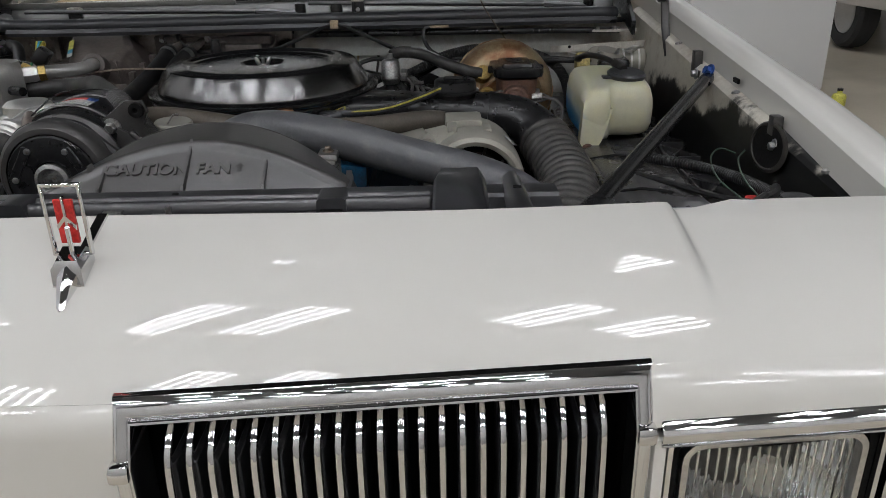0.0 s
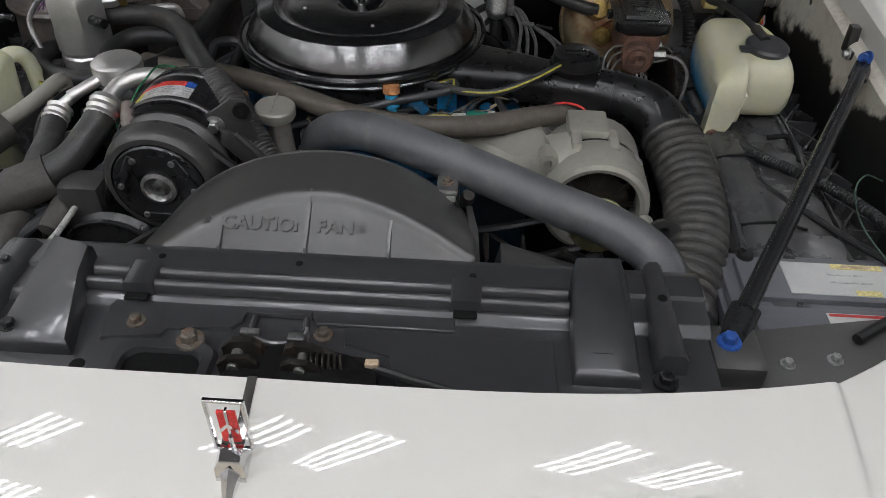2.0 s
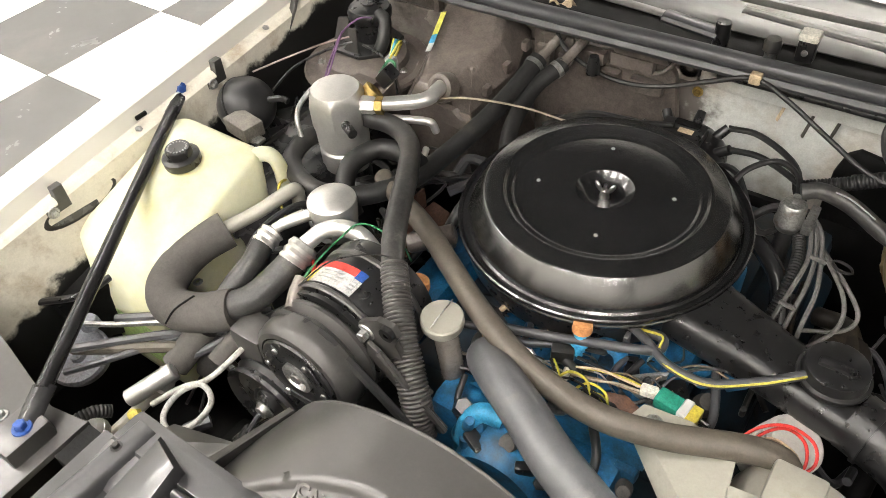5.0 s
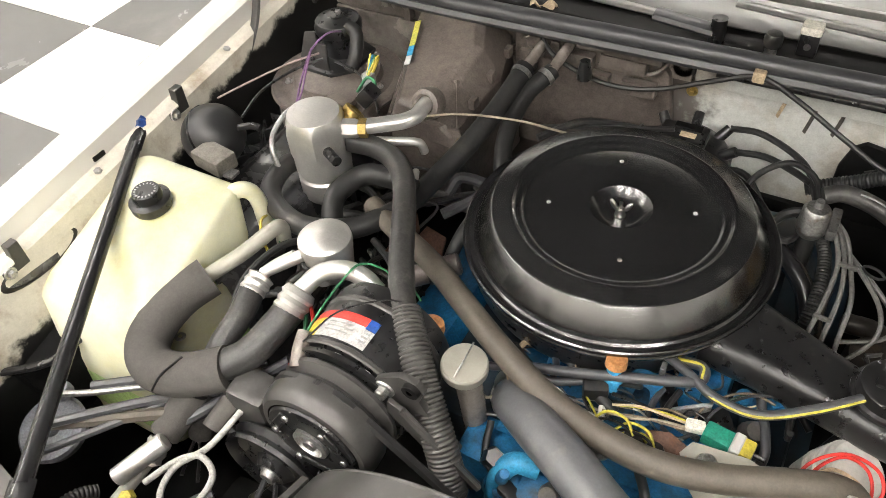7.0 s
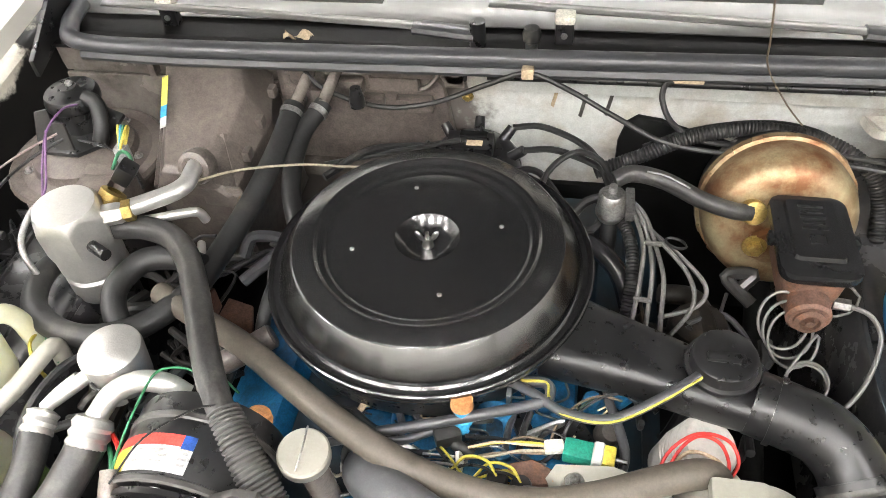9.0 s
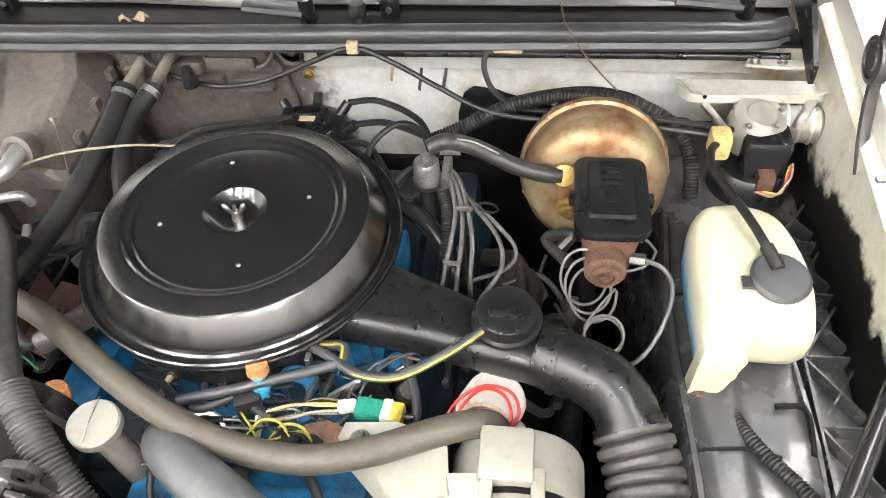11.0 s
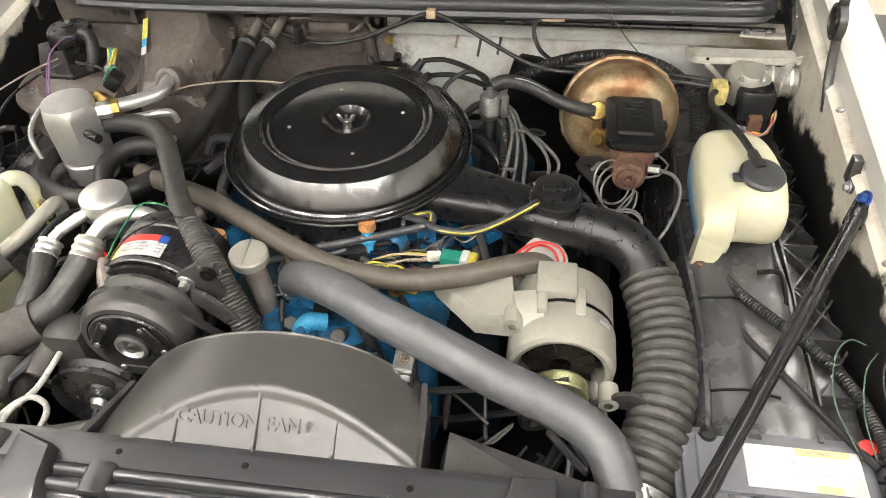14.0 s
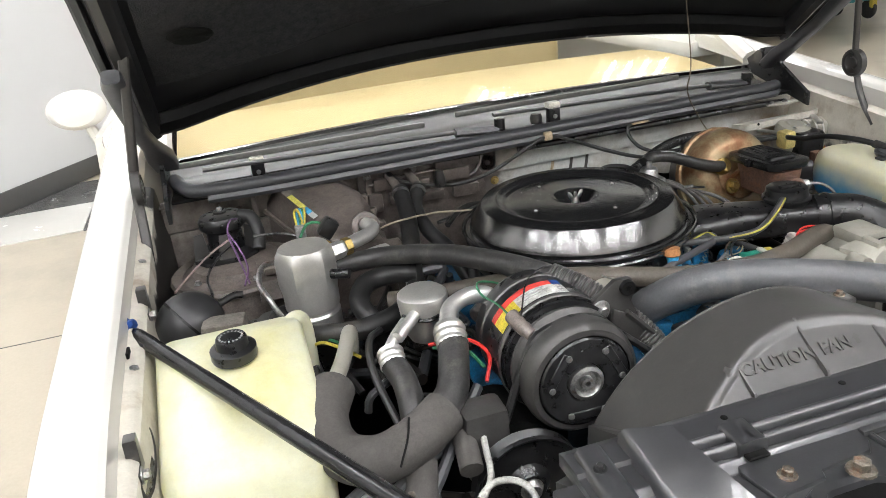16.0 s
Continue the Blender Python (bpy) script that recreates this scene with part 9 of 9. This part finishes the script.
def left_front():
    h = thing("horn", "flat round grey horn disc", "horn", (-0.62, -0.47, 0.62))
    part("disc", lathe([(0, 0.010), (0.010, 0.010), (0.013, 0.003), (0.046, 0.004), (0.050, 0.0), (0.046, -0.014), (0, -0.02)], (-0.628, -0.505, 0.70), (0.1, -0.25, 1), 36), M_HORN, h)
    part("boss", lathe([(0, 0.016), (0.012, 0.015), (0.015, 0.008), (0.016, 0.0)], (-0.63, -0.465, 0.735), (0, 0, 1), 16), M_HORN, h)
    d = thing("air_duct", "black plastic fresh-air duct mouth", "duct", (-0.72, -0.36, 0.66))
    part("mouth_rim", tube([(-0.74, -0.40, 0.785), (-0.735, -0.49, 0.762), (-0.69, -0.478, 0.77), (-0.645, -0.445, 0.780), (-0.635, -0.40, 0.785)], 0.006, 8, 5), M_BLACK, d)
    part("duct", loft([[(-0.74, -0.39, 0.765), (-0.735, -0.488, 0.745), (-0.69, -0.476, 0.752), (-0.64, -0.40, 0.768)], [(-0.74, -0.40, 0.64), (-0.735, -0.47, 0.64), (-0.70, -0.46, 0.64), (-0.66, -0.41, 0.64)]]), M_OVERGAP, d)
    hose("metal_line", "thin bright metal line", [(-0.605, -0.478, 0.768), (-0.55, -0.455, 0.778), (-0.494, -0.426, 0.788), (-0.44, -0.40, 0.795)], 0.0045, M_STEEL, "thin lines", "pipe")
    hose("rubber_line", "taped rubber line with frayed end", [(-0.59, -0.517, 0.758), (-0.53, -0.487, 0.768), (-0.459, -0.45, 0.780), (-0.42, -0.43, 0.785)], 0.0085, M_BROWNRUB, "thin lines", "hose")
    hose("rubber_line", "grey rubber line running to the front", [(-0.565, -0.550, 0.757), (-0.50, -0.483, 0.772), (-0.43, -0.405, 0.786), (-0.352, -0.322, 0.802)], 0.0055, M_GREYRUB, "thin lines", "hose")
    hose("rubber_line", "grey rubber line running to the front", [(-0.44, -0.46, 0.765), (-0.40, -0.42, 0.78), (-0.36, -0.37, 0.80), (-0.31, -0.32, 0.83)], 0.0075, M_GREYRUB, "thin lines", "hose")
    f = thing("line_fitting", "round metal fitting and clamp on the condenser line", "fitting", (-0.47, -0.57, 0.72))
    part("body", lathe([(0, 0.014), (0.020, 0.013), (0.023, 0.008), (0.022, -0.008), (0, -0.010)], (-0.428, -0.595, 0.768), (-0.35, -0.35, 0.87), 28), M_ALU, f)
    part("clamp", lathe([(0.0228, -0.004), (0.0245, -0.003), (0.0245, 0.004), (0.0228, 0.005)], (-0.428, -0.595, 0.768), (-0.35, -0.35, 0.87), 28), M_STEEL, f)
    part("stem", cyl((-0.446, -0.530, 0.758), (-0.411, -0.467, 0.78), 0.013, seg=14, edge=0.002), M_ALU, f)
    part("nut", lathe([(0, 0.012), (0.008, 0.012), (0.010, 0.0)], (-0.398, -0.545, 0.778), (0.2, -0.3, 0.8), 6), M_YELLOW, f, "yellow nut")
    part("hose_end", tube([(-0.475, -0.625, 0.75), (-0.485, -0.60, 0.752), (-0.48, -0.57, 0.748), (-0.47, -0.55, 0.735)], 0.010, 10, 5, ridge=0.0015, pitch=0.005), M_RUBBER, f, "corrugated black sleeve", 80)
    lp = thing("purge_canister", "dark plastic canister low beside the radiator", "canister", (-0.40, -0.58, 0.6))
    part("can", lathe([(0, 0.0), (0.050, 0.0), (0.056, -0.008), (0.056, -0.10), (0, -0.10)], (-0.36, -0.585, 0.735), (0, 0.1, 1), 30), M_BLACK, lp)
    part("can_lid", lathe([(0, 0.006), (0.030, 0.005), (0.034, 0.0)], (-0.36, -0.585, 0.736), (0, 0.1, 1), 24), M_BLACK, lp)


M_HORN = mat("blue_grey_painted_steel", (0.16, 0.165, 0.185), 0.5, 0.3, var=0.12, scale=12, dirt=(0.10, 0.09, 0.08), amount=0.3, dscale=10)
left_front()


M_INNERDIRT = mat("worn_oversprayed_rim", (0.028, 0.025, 0.021), 0.5, var=0.3, scale=20, dirt=(0.01, 0.01, 0.01), amount=0.45, dscale=12)


def right_looms():
    hose("battery_loom", "black corrugated loom across the liner", [(0.598, -0.10, 0.80), (0.603, -0.15, 0.803), (0.622, -0.195, 0.812), (0.655, -0.24, 0.818), (0.695, -0.29, 0.822), (0.728, -0.35, 0.825), (0.742, -0.42, 0.83), (0.745, -0.52, 0.84)], 0.0085, M_RUBBER, "conduits", "loom", 12, 6, ridge=0.0016, pitch=0.0048)
    hose("black_cable", "thin black cable beside the loom", [(0.590, -0.10, 0.80), (0.592, -0.18, 0.800), (0.610, -0.25, 0.803), (0.655, -0.325, 0.806), (0.70, -0.40, 0.81), (0.735, -0.46, 0.82)], 0.0048, M_RUBBER, "conduits", "cable")
    hose("green_ground_wire", "thin green wire arching over the liner", [(0.72, -0.45, 0.815), (0.700, -0.38, 0.83), (0.708, -0.32, 0.842), (0.73, -0.29, 0.848), (0.755, -0.29, 0.84)], 0.0012, M_GREENWIRE, "thin lines", "wire")
    hose("green_ground_wire", "thin green wire arching over the liner", [(0.735, -0.46, 0.82), (0.728, -0.40, 0.835), (0.74, -0.34, 0.845), (0.76, -0.31, 0.85)], 0.0012, M_GREENWIRE, "thin lines", "wire")
    hose("black_cable", "black battery cable under the bracket", [(0.60, -0.62, 0.862), (0.63, -0.60, 0.864), (0.67, -0.57, 0.862), (0.71, -0.53, 0.858), (0.735, -0.48, 0.85)], 0.006, M_RUBBER, "conduits", "cable")
    for side, c, wide in ((1, (CX + 0.738, -0.385, 0.876), (1.25, 0.72)), (-1, (CX - 0.742, -0.355, 0.868), (1.55, 0.52))):
        o = thing("side_opening", "dark oval hole in the inner fender wall", "opening", c, "fender wall holes")
        part("rim", lathe([(0.036, -0.004), (0.039, 0.003), (0.042, 0.003), (0.046, 0.0)], c, (-side, 0, 0.2), 28, squash=wide), M_INNERDIRT, o, "bent rim with worn grey edge")
        part("hole", lathe([(0, 0.001), (0.038, 0.001), (0.039, -0.004)], c, (-side, 0, 0.2), 28, squash=wide), M_OVERGAP if side > 0 else M_LINER, o)


M_GREENWIRE = mat("faded_green_wire", (0.04, 0.065, 0.047), 0.5, var=0.2)
right_looms()


def intake_wiring():
    hose("vacuum_hose", "dusty grey vacuum hose meeting a tee", [(-0.082, -0.223, 0.84), (-0.05, -0.216, 0.846), (-0.026, -0.206, 0.85), (0.002, -0.214, 0.85), (0.031, -0.202, 0.852), (0.066, -0.184, 0.856)], 0.0052, M_GREYRUB, "vacuum hoses", "hose", 10)
    hose("vacuum_hose", "short grey vacuum hose below the air cleaner", [(-0.007, -0.172, 0.842), (0.002, -0.193, 0.85), (0.005, -0.214, 0.85)], 0.0045, M_GREYRUB, "vacuum hoses", "hose", 8)
    hose("vacuum_hose", "short grey vacuum hose below the air cleaner", [(0.009, -0.17, 0.842), (0.022, -0.187, 0.848), (0.019, -0.207, 0.85)], 0.0045, M_GREYRUB, "vacuum hoses", "hose", 8)
    hose("vacuum_hose", "short black vacuum hose below the air cleaner", [(-0.059, -0.178, 0.84), (-0.033, -0.201, 0.852), (-0.008, -0.212, 0.852)], 0.005, M_RUBBER, "vacuum hoses", "hose", 8)
    hose("vacuum_hose", "upright grey vacuum hose beside the intake", [(0.226, -0.098, 0.85), (0.228, -0.133, 0.852), (0.242, -0.173, 0.85), (0.247, -0.203, 0.845), (0.234, -0.239, 0.83)], 0.0055, M_GREYRUB, "vacuum hoses", "hose", 10)
    hose("vacuum_hose", "short dark hose under the air cleaner", [(0.124, -0.159, 0.84), (0.12, -0.181, 0.84), (0.119, -0.203, 0.835)], 0.0042, M_GREYRUB, "vacuum hoses", "hose", 8)
    hose("vacuum_hose", "short dark hose under the air cleaner", [(0.143, -0.153, 0.84), (0.137, -0.176, 0.838), (0.134, -0.199, 0.83)], 0.0042, M_RUBBER, "vacuum hoses", "hose", 8)
    hose("sensor_wire", "thin brown wire arching over the intake", [(0.167, -0.197, 0.845), (0.173, -0.175, 0.855), (0.194, -0.149, 0.86), (0.218, -0.135, 0.86), (0.243, -0.135, 0.855)], 0.0016, M_BROWNWIRE, "engine wires", "wire", 8)
    hose("sensor_wire", "thin grey wire arching over the intake", [(0.177, -0.199, 0.845), (0.187, -0.171, 0.857), (0.212, -0.144, 0.862), (0.24, -0.129, 0.86), (0.259, -0.132, 0.85)], 0.0018, M_GREYRUB, "engine wires", "wire", 8)
    hose("sensor_wire", "thin green wire arching over the intake", [(0.188, -0.16, 0.85), (0.201, -0.146, 0.856), (0.212, -0.136, 0.856)], 0.0014, M_GREENWIRE, "engine wires", "wire", 8)
    hose("sensor_wire", "thin tan wire running to the connector", [(0.072, -0.223, 0.848), (0.103, -0.22, 0.85), (0.133, -0.212, 0.855), (0.163, -0.209, 0.858)], 0.0018, M_PALEWIRE, "engine wires", "wire", 8)
    hose("sensor_wire", "thin brown wire running to the connector", [(0.078, -0.224, 0.846), (0.109, -0.216, 0.852), (0.139, -0.213, 0.855), (0.163, -0.212, 0.857)], 0.0016, M_BROWNWIRE, "engine wires", "wire", 8)
    hose("sensor_wire", "yellow-green wire curling over the manifold", [(0.044, -0.208, 0.845), (0.061, -0.225, 0.85), (0.083, -0.247, 0.85), (0.106, -0.241, 0.85), (0.123, -0.233, 0.85), (0.139, -0.239, 0.846)], 0.0015, M_STRIPE, "engine wires", "wire", 8)
    hose("sensor_wire", "yellow-green wire curling over the manifold", [(0.086, -0.254, 0.84), (0.1, -0.24, 0.85), (0.121, -0.236, 0.852), (0.135, -0.244, 0.846)], 0.0015, M_STRIPE, "engine wires", "wire", 8)
    hose("sensor_wire", "thin black wire curling over the manifold", [(0.045, -0.213, 0.843), (0.077, -0.246, 0.848), (0.107, -0.249, 0.848), (0.134, -0.25, 0.842)], 0.0018, M_RUBBER, "engine wires", "wire", 8)
    hose("sensor_wire", "pale tan wire beside the valve cover", [(-0.086, -0.234, 0.8), (-0.065, -0.248, 0.815), (-0.052, -0.242, 0.82), (-0.039, -0.238, 0.81)], 0.002, M_PALEWIRE, "engine wires", "wire", 8)
    th = thing("thermostat_neck", "bright machined ring of the thermostat neck", "fitting", (0.011, -0.237, 0.80))
    part("ring", lathe([(0.020, 0.0), (0.024, 0.001), (0.0255, -0.003), (0.024, -0.007), (0.0255, -0.010), (0.0255, -0.04)], (0.011, -0.237, 0.838), (0.25, -0.2, 1), 28), M_ALU, th)
    part("bore", lathe([(0, -0.012), (0.020, -0.012), (0.0205, 0.0)], (0.011, -0.237, 0.838), (0.25, -0.2, 1), 24), M_OVERGAP, th)


intake_wiring()


def engine_clutter():
    rnd = random.Random(7)
    ob = thing("vacuum_harness", "tangle of thin black vacuum lines on the manifold", "hoses", (0.1, -0.2, 0.84))
    for k in range(30):
        x, y = rnd.uniform(-0.06, 0.24), rnd.uniform(-0.235, -0.13)
        pts = [(x, y, 0.82 + rnd.uniform(0, 0.03))]
        for n in range(3):
            x, y = x + rnd.uniform(-0.045, 0.055), y + rnd.uniform(-0.025, 0.02)
            pts.append((x, y, 0.835 + rnd.uniform(-0.015, 0.025)))
        part("line", tube(pts, rnd.choice((0.0012, 0.0016, 0.0026, 0.0040)), 7, 5), rnd.choice((M_RUBBER, M_RUBBER, M_GREYRUB, M_TAPE, M_BLACK, M_STEEL)), ob)
    man = bpy.data.objects["engine_block"]
    for k in range(18):
        x, y = rnd.uniform(-0.03, 0.26), rnd.uniform(-0.255, -0.10)
        s = rnd.uniform(0.010, 0.026)
        if k % 3 == 0:
            bm = lathe([(0, s), (s * 0.5, s), (s * 0.62, s * 0.6), (s * 0.7, 0)], (x, y, 0.815), (rnd.uniform(-0.4, 0.4), rnd.uniform(-0.4, 0.4), 1), 14)
        else:
            bm = box((x, y, 0.818), (s * 1.6, s, s), s * 0.2, rot=Matrix.Rotation(rnd.uniform(0, 3), 4, "Z"))
        part("casting_boss", bm, rnd.choice((M_BLUE, M_GRIME, M_BLUE, M_BLACK, M_GRIME, M_BLACK)), man)
    for k in range(26):
        x, y, z = rnd.uniform(-0.06, 0.20), rnd.uniform(-0.345, -0.262), rnd.uniform(0.74, 0.815)
        s = rnd.uniform(0.010, 0.024)
        if k % 2:
            bm = lathe([(0, s), (s * 0.5, s), (s * 0.62, s * 0.6), (s * 0.7, -s)], (x, y, z), (rnd.uniform(-0.4, 0.4), rnd.uniform(-0.9, 0.2), 1), rnd.choice((6, 14)))
        else:
            bm = box((x, y, z), (s * 1.8, s, s * 1.3), s * 0.25, rot=Matrix.Rotation(rnd.uniform(-0.6, 0.6), 4, "Z"))
        part("casting_boss", bm, rnd.choice((M_BLUE, M_BLUE, M_BLACK, M_BLACK, M_GRIME)), man)
    for pts, r in (([(0.06, -0.27, 0.83), (0.075, -0.30, 0.815), (0.10, -0.325, 0.79), (0.11, -0.335, 0.76)], 0.009), ([(-0.045, -0.275, 0.815), (-0.035, -0.31, 0.80), (0.0, -0.335, 0.785), (0.05, -0.34, 0.78)], 0.0045), ([(0.13, -0.262, 0.83), (0.15, -0.29, 0.815), (0.155, -0.32, 0.79)], 0.006)):
        part("line", tube(pts, r, 10, 5), M_RUBBER, ob)
    sd = thing("throttle_linkage", "small metal throttle links and a coil spring", "linkage", (0.1, -0.15, 0.84))
    part("spring", tube([(0.148 + 0.0005 * k, -0.150 + 0.0045 * math.cos(k * 1.1), 0.842 + 0.0012 * k + 0.0 * math.sin(k)) for k in range(30)], 0.0011, 5, 2), M_STEEL, sd)
    part("lever", box((0.118, -0.152, 0.85), (0.006, 0.012, 0.05), 0.001, 1), M_STEEL, sd)
    part("chain", tube([(0.075, -0.20, 0.853), (0.11, -0.196, 0.848), (0.15, -0.20, 0.846), (0.175, -0.207, 0.852)], 0.0026, 6, 5), M_BLACK, sd)
    # dark mass of fittings between the air cleaner and the booster
    dk = thing("exhaust_recirculation_valve", "dark metal valve below the plug wires", "valve", (0.33, 0.02, 0.7))
    part("body", lathe([(0, 0.0), (0.035, 0.0), (0.04, -0.01), (0.04, -0.03), (0.02, -0.04), (0.02, -0.1)], (0.345, 0.03, 0.80), (0, 0, 1), 22), M_GREASE, dk)
    part("pipe", tube([(0.30, 0.10, 0.77), (0.345, 0.08, 0.785), (0.36, 0.0, 0.79), (0.375, -0.06, 0.78)], 0.014, 10, 5), M_GREASE, dk)
    sh = thing("steering_shaft", "dark steering shaft and joint beside the engine", "shaft", (0.42, -0.1, 0.6))
    part("shaft", tube([(0.46, 0.25, 0.72), (0.43, -0.05, 0.66), (0.41, -0.35, 0.60)], 0.018, 12, 3), M_OVERGAP, sh)


engine_clutter()


def deep_clutter():
    rnd = random.Random(21)
    ob = thing("deep_wiring", "dark tangle of pipes and wiring deep beside the engine", "wiring", (-0.3, -0.05, 0.74))
    zones = (((-0.46, -0.20), (-0.24, 0.10), (0.74, 0.82), 26), ((0.27, 0.42), (-0.13, 0.12), (0.72, 0.81), 16), ((0.22, 0.42), (-0.50, -0.40), (0.66, 0.80), 12), ((-0.42, -0.20), (-0.56, -0.40), (0.66, 0.76), 14))
    for (xa, xb), (ya, yb), (za, zb), n in zones:
        for k in range(n):
            x, y, z = rnd.uniform(xa, xb), rnd.uniform(ya, yb), rnd.uniform(za, zb)
            pts = [(x, y, z)]
            for q in range(3):
                x, y, z = min(xb, max(xa, x + rnd.uniform(-0.06, 0.06))), min(yb, max(ya, y + rnd.uniform(-0.07, 0.07))), min(zb, max(za, z + rnd.uniform(-0.03, 0.03)))
                pts.append((x, y, z))
            part("line", tube(pts, rnd.choice((0.0025, 0.004, 0.006, 0.009)), 8, 5), rnd.choice((M_RUBBER, M_RUBBER, M_GREYRUB, M_GREASE, M_PULLEY, M_GREYRUB)), ob)
    br = thing("engine_bracket", "grimy steel bracket beside the valve cover", "bracket", (-0.27, -0.05, 0.74), "engine brackets")
    part("plate", prism([(-0.31, -0.10), (-0.26, -0.12), (-0.24, -0.06), (-0.26, 0.0), (-0.30, 0.01)], 0.775, 0.783, "z", 0.002), M_IRON, br)
    part("fold", box((-0.31, -0.045, 0.795), (0.005, 0.09, 0.04), 0.001, 1), M_IRON, br)
    bolt((-0.28, -0.05, 0.783), (0, 0, 1), 0.008, M_RUSTBOLT, br)
    vp = thing("vacuum_pipe", "grey-brown pipe stub beside the air cleaner", "pipe", (-0.22, -0.11, 0.82))
    part("stub", cyl((-0.245, -0.13, 0.828), (-0.185, -0.088, 0.845), 0.015, 0.016, 18, edge=0.003), M_HVAC, vp)
    part("collar", cyl((-0.222, -0.114, 0.834), (-0.212, -0.107, 0.837), 0.0185, seg=18), M_BLACK, vp)
    hose("breather_hose", "black rubber breather hose beside the air cleaner", [(-0.175, 0.06, 0.875), (-0.195, 0.02, 0.868), (-0.21, -0.03, 0.845), (-0.215, -0.07, 0.815), (-0.21, -0.09, 0.79)], 0.0095, M_RUBBER, "heater hoses", "hose", 12)
    hose("metal_line", "bent bright metal line behind the loops", [(-0.33, 0.04, 0.86), (-0.318, 0.01, 0.862), (-0.325, -0.03, 0.85), (-0.35, -0.05, 0.83)], 0.006, M_ALU, "thin lines", "pipe", 10)
    pl = thing("orange_plug", "faded orange rubber plug behind the hose sleeve", "plug", (-0.14, -0.235, 0.88))
    part("plug", lathe([(0, 0.014), (0.013, 0.012), (0.016, 0.004), (0.016, -0.01)], (-0.145, -0.232, 0.888), (0.2, 0.3, 1), 18), M_ORANGE, pl)
    part("stem", cyl((-0.145, -0.232, 0.85), (-0.145, -0.232, 0.88), 0.008, seg=12), M_BLACK, pl)


deep_clutter()


# ---------------------------------------------------------------- the far side of the showroom
def parked_vehicle():
    ob = thing("parked_vehicle", "white parked vehicle beyond the partition", "vehicle", (4.9, 6.6, 0))

    def side(u, v):
        y = 5.2 + 4.2 * u
        return 4.15 - 0.10 * math.sin(v * 3.1) + 0.05 * (2 * u - 1) ** 4, y, 0.42 + 0.78 * v

    part("body_side", surf(side, 30, 10, 0.03), M_PAINT, ob)
    part("body", box((5.0, 7.3, 0.85), (1.62, 4.1, 0.75), 0.06), M_PAINT, ob)
    part("cabin", box((5.0, 7.5, 1.45), (1.4, 2.2, 0.5), 0.12, 3), M_PAINT, ob)
    part("bumper", box((4.95, 5.16, 0.55), (1.6, 0.12, 0.18), 0.04), M_DULLCHROME, ob)
    part("side_lamp", box((4.07, 5.75, 0.86), (0.02, 0.16, 0.03), 0.004), M_RED, ob, "red side marker lamp")
    for x in (4.25, 5.75):
        for y in (6.05, 8.6):
            w = part("wheel", lathe([(0.20, -0.09), (0.29, -0.10), (0.325, -0.07), (0.33, 0.0), (0.325, 0.07), (0.29, 0.10), (0.20, 0.09)], (x, y, 0.33), (1, 0, 0), 32), M_TYRE, ob, "black tyre")
            part("rim", lathe([(0, -0.05), (0.10, -0.06), (0.19, -0.085), (0.20, -0.05), (0.2, 0.06), (0, 0.06)], (x, y, 0.33), (1, 0, 0), 28), M_DULLCHROME, w)


def tool_cart():
    ob = thing("tool_cart", "teal steel cart with yellow uprights on small wheels", "cart", (6.3, 6.3, 0))
    part("body", box((6.45, 6.55, 0.55), (0.7, 0.5, 0.62), 0.02), M_TEAL, ob)
    part("shelf", box((6.45, 6.5, 0.24), (0.8, 0.6, 0.05), 0.01), M_TEAL, ob)
    for x in (6.08, 6.82):
        part("upright", box((x, 6.22, 0.60), (0.06, 0.06, 0.95), 0.01), M_YELLOW, ob, "yellow upright")
        for y in (6.28, 6.78):
            part("wheel", lathe([(0, -0.03), (0.05, -0.03), (0.10, -0.025), (0.11, 0), (0.10, 0.025), (0.05, 0.03), (0, 0.03)], (x, y, 0.11), (1, 0, 0), 24), M_TYRE, ob, "black caster wheel")
    bx = thing("cardboard_box", "flat tan cardboard box on the floor", "box", (5.9, 6.9, 0))
    part("carton", box((5.85, 6.9, 0.12), (0.6, 0.5, 0.24), 0.01), M_TAPE, bx)
    part("flap", box((5.85, 6.66, 0.245), (0.58, 0.24, 0.006)), M_TAPE, bx)


def floor_bottle():
    ob = thing("yellow_jug", "small yellow-green plastic jug on the floor", "jug", (2.97, 3.62, 0))
    part("jug", lathe([(0, 0.0), (0.04, 0.0), (0.045, 0.01), (0.045, 0.06), (0.04, 0.075), (0.016, 0.085), (0.016, 0.1), (0, 0.1)], (2.97, 3.62, 0.002), (0, 0, 1), 24), M_LABELY, ob)
    part("cap", lathe([(0, 0.115), (0.018, 0.115), (0.019, 0.1), (0, 0.1)], (2.97, 3.62, 0.002), (0, 0, 1), 18), M_BLACK, ob)


parked_vehicle()
tool_cart()
floor_bottle()
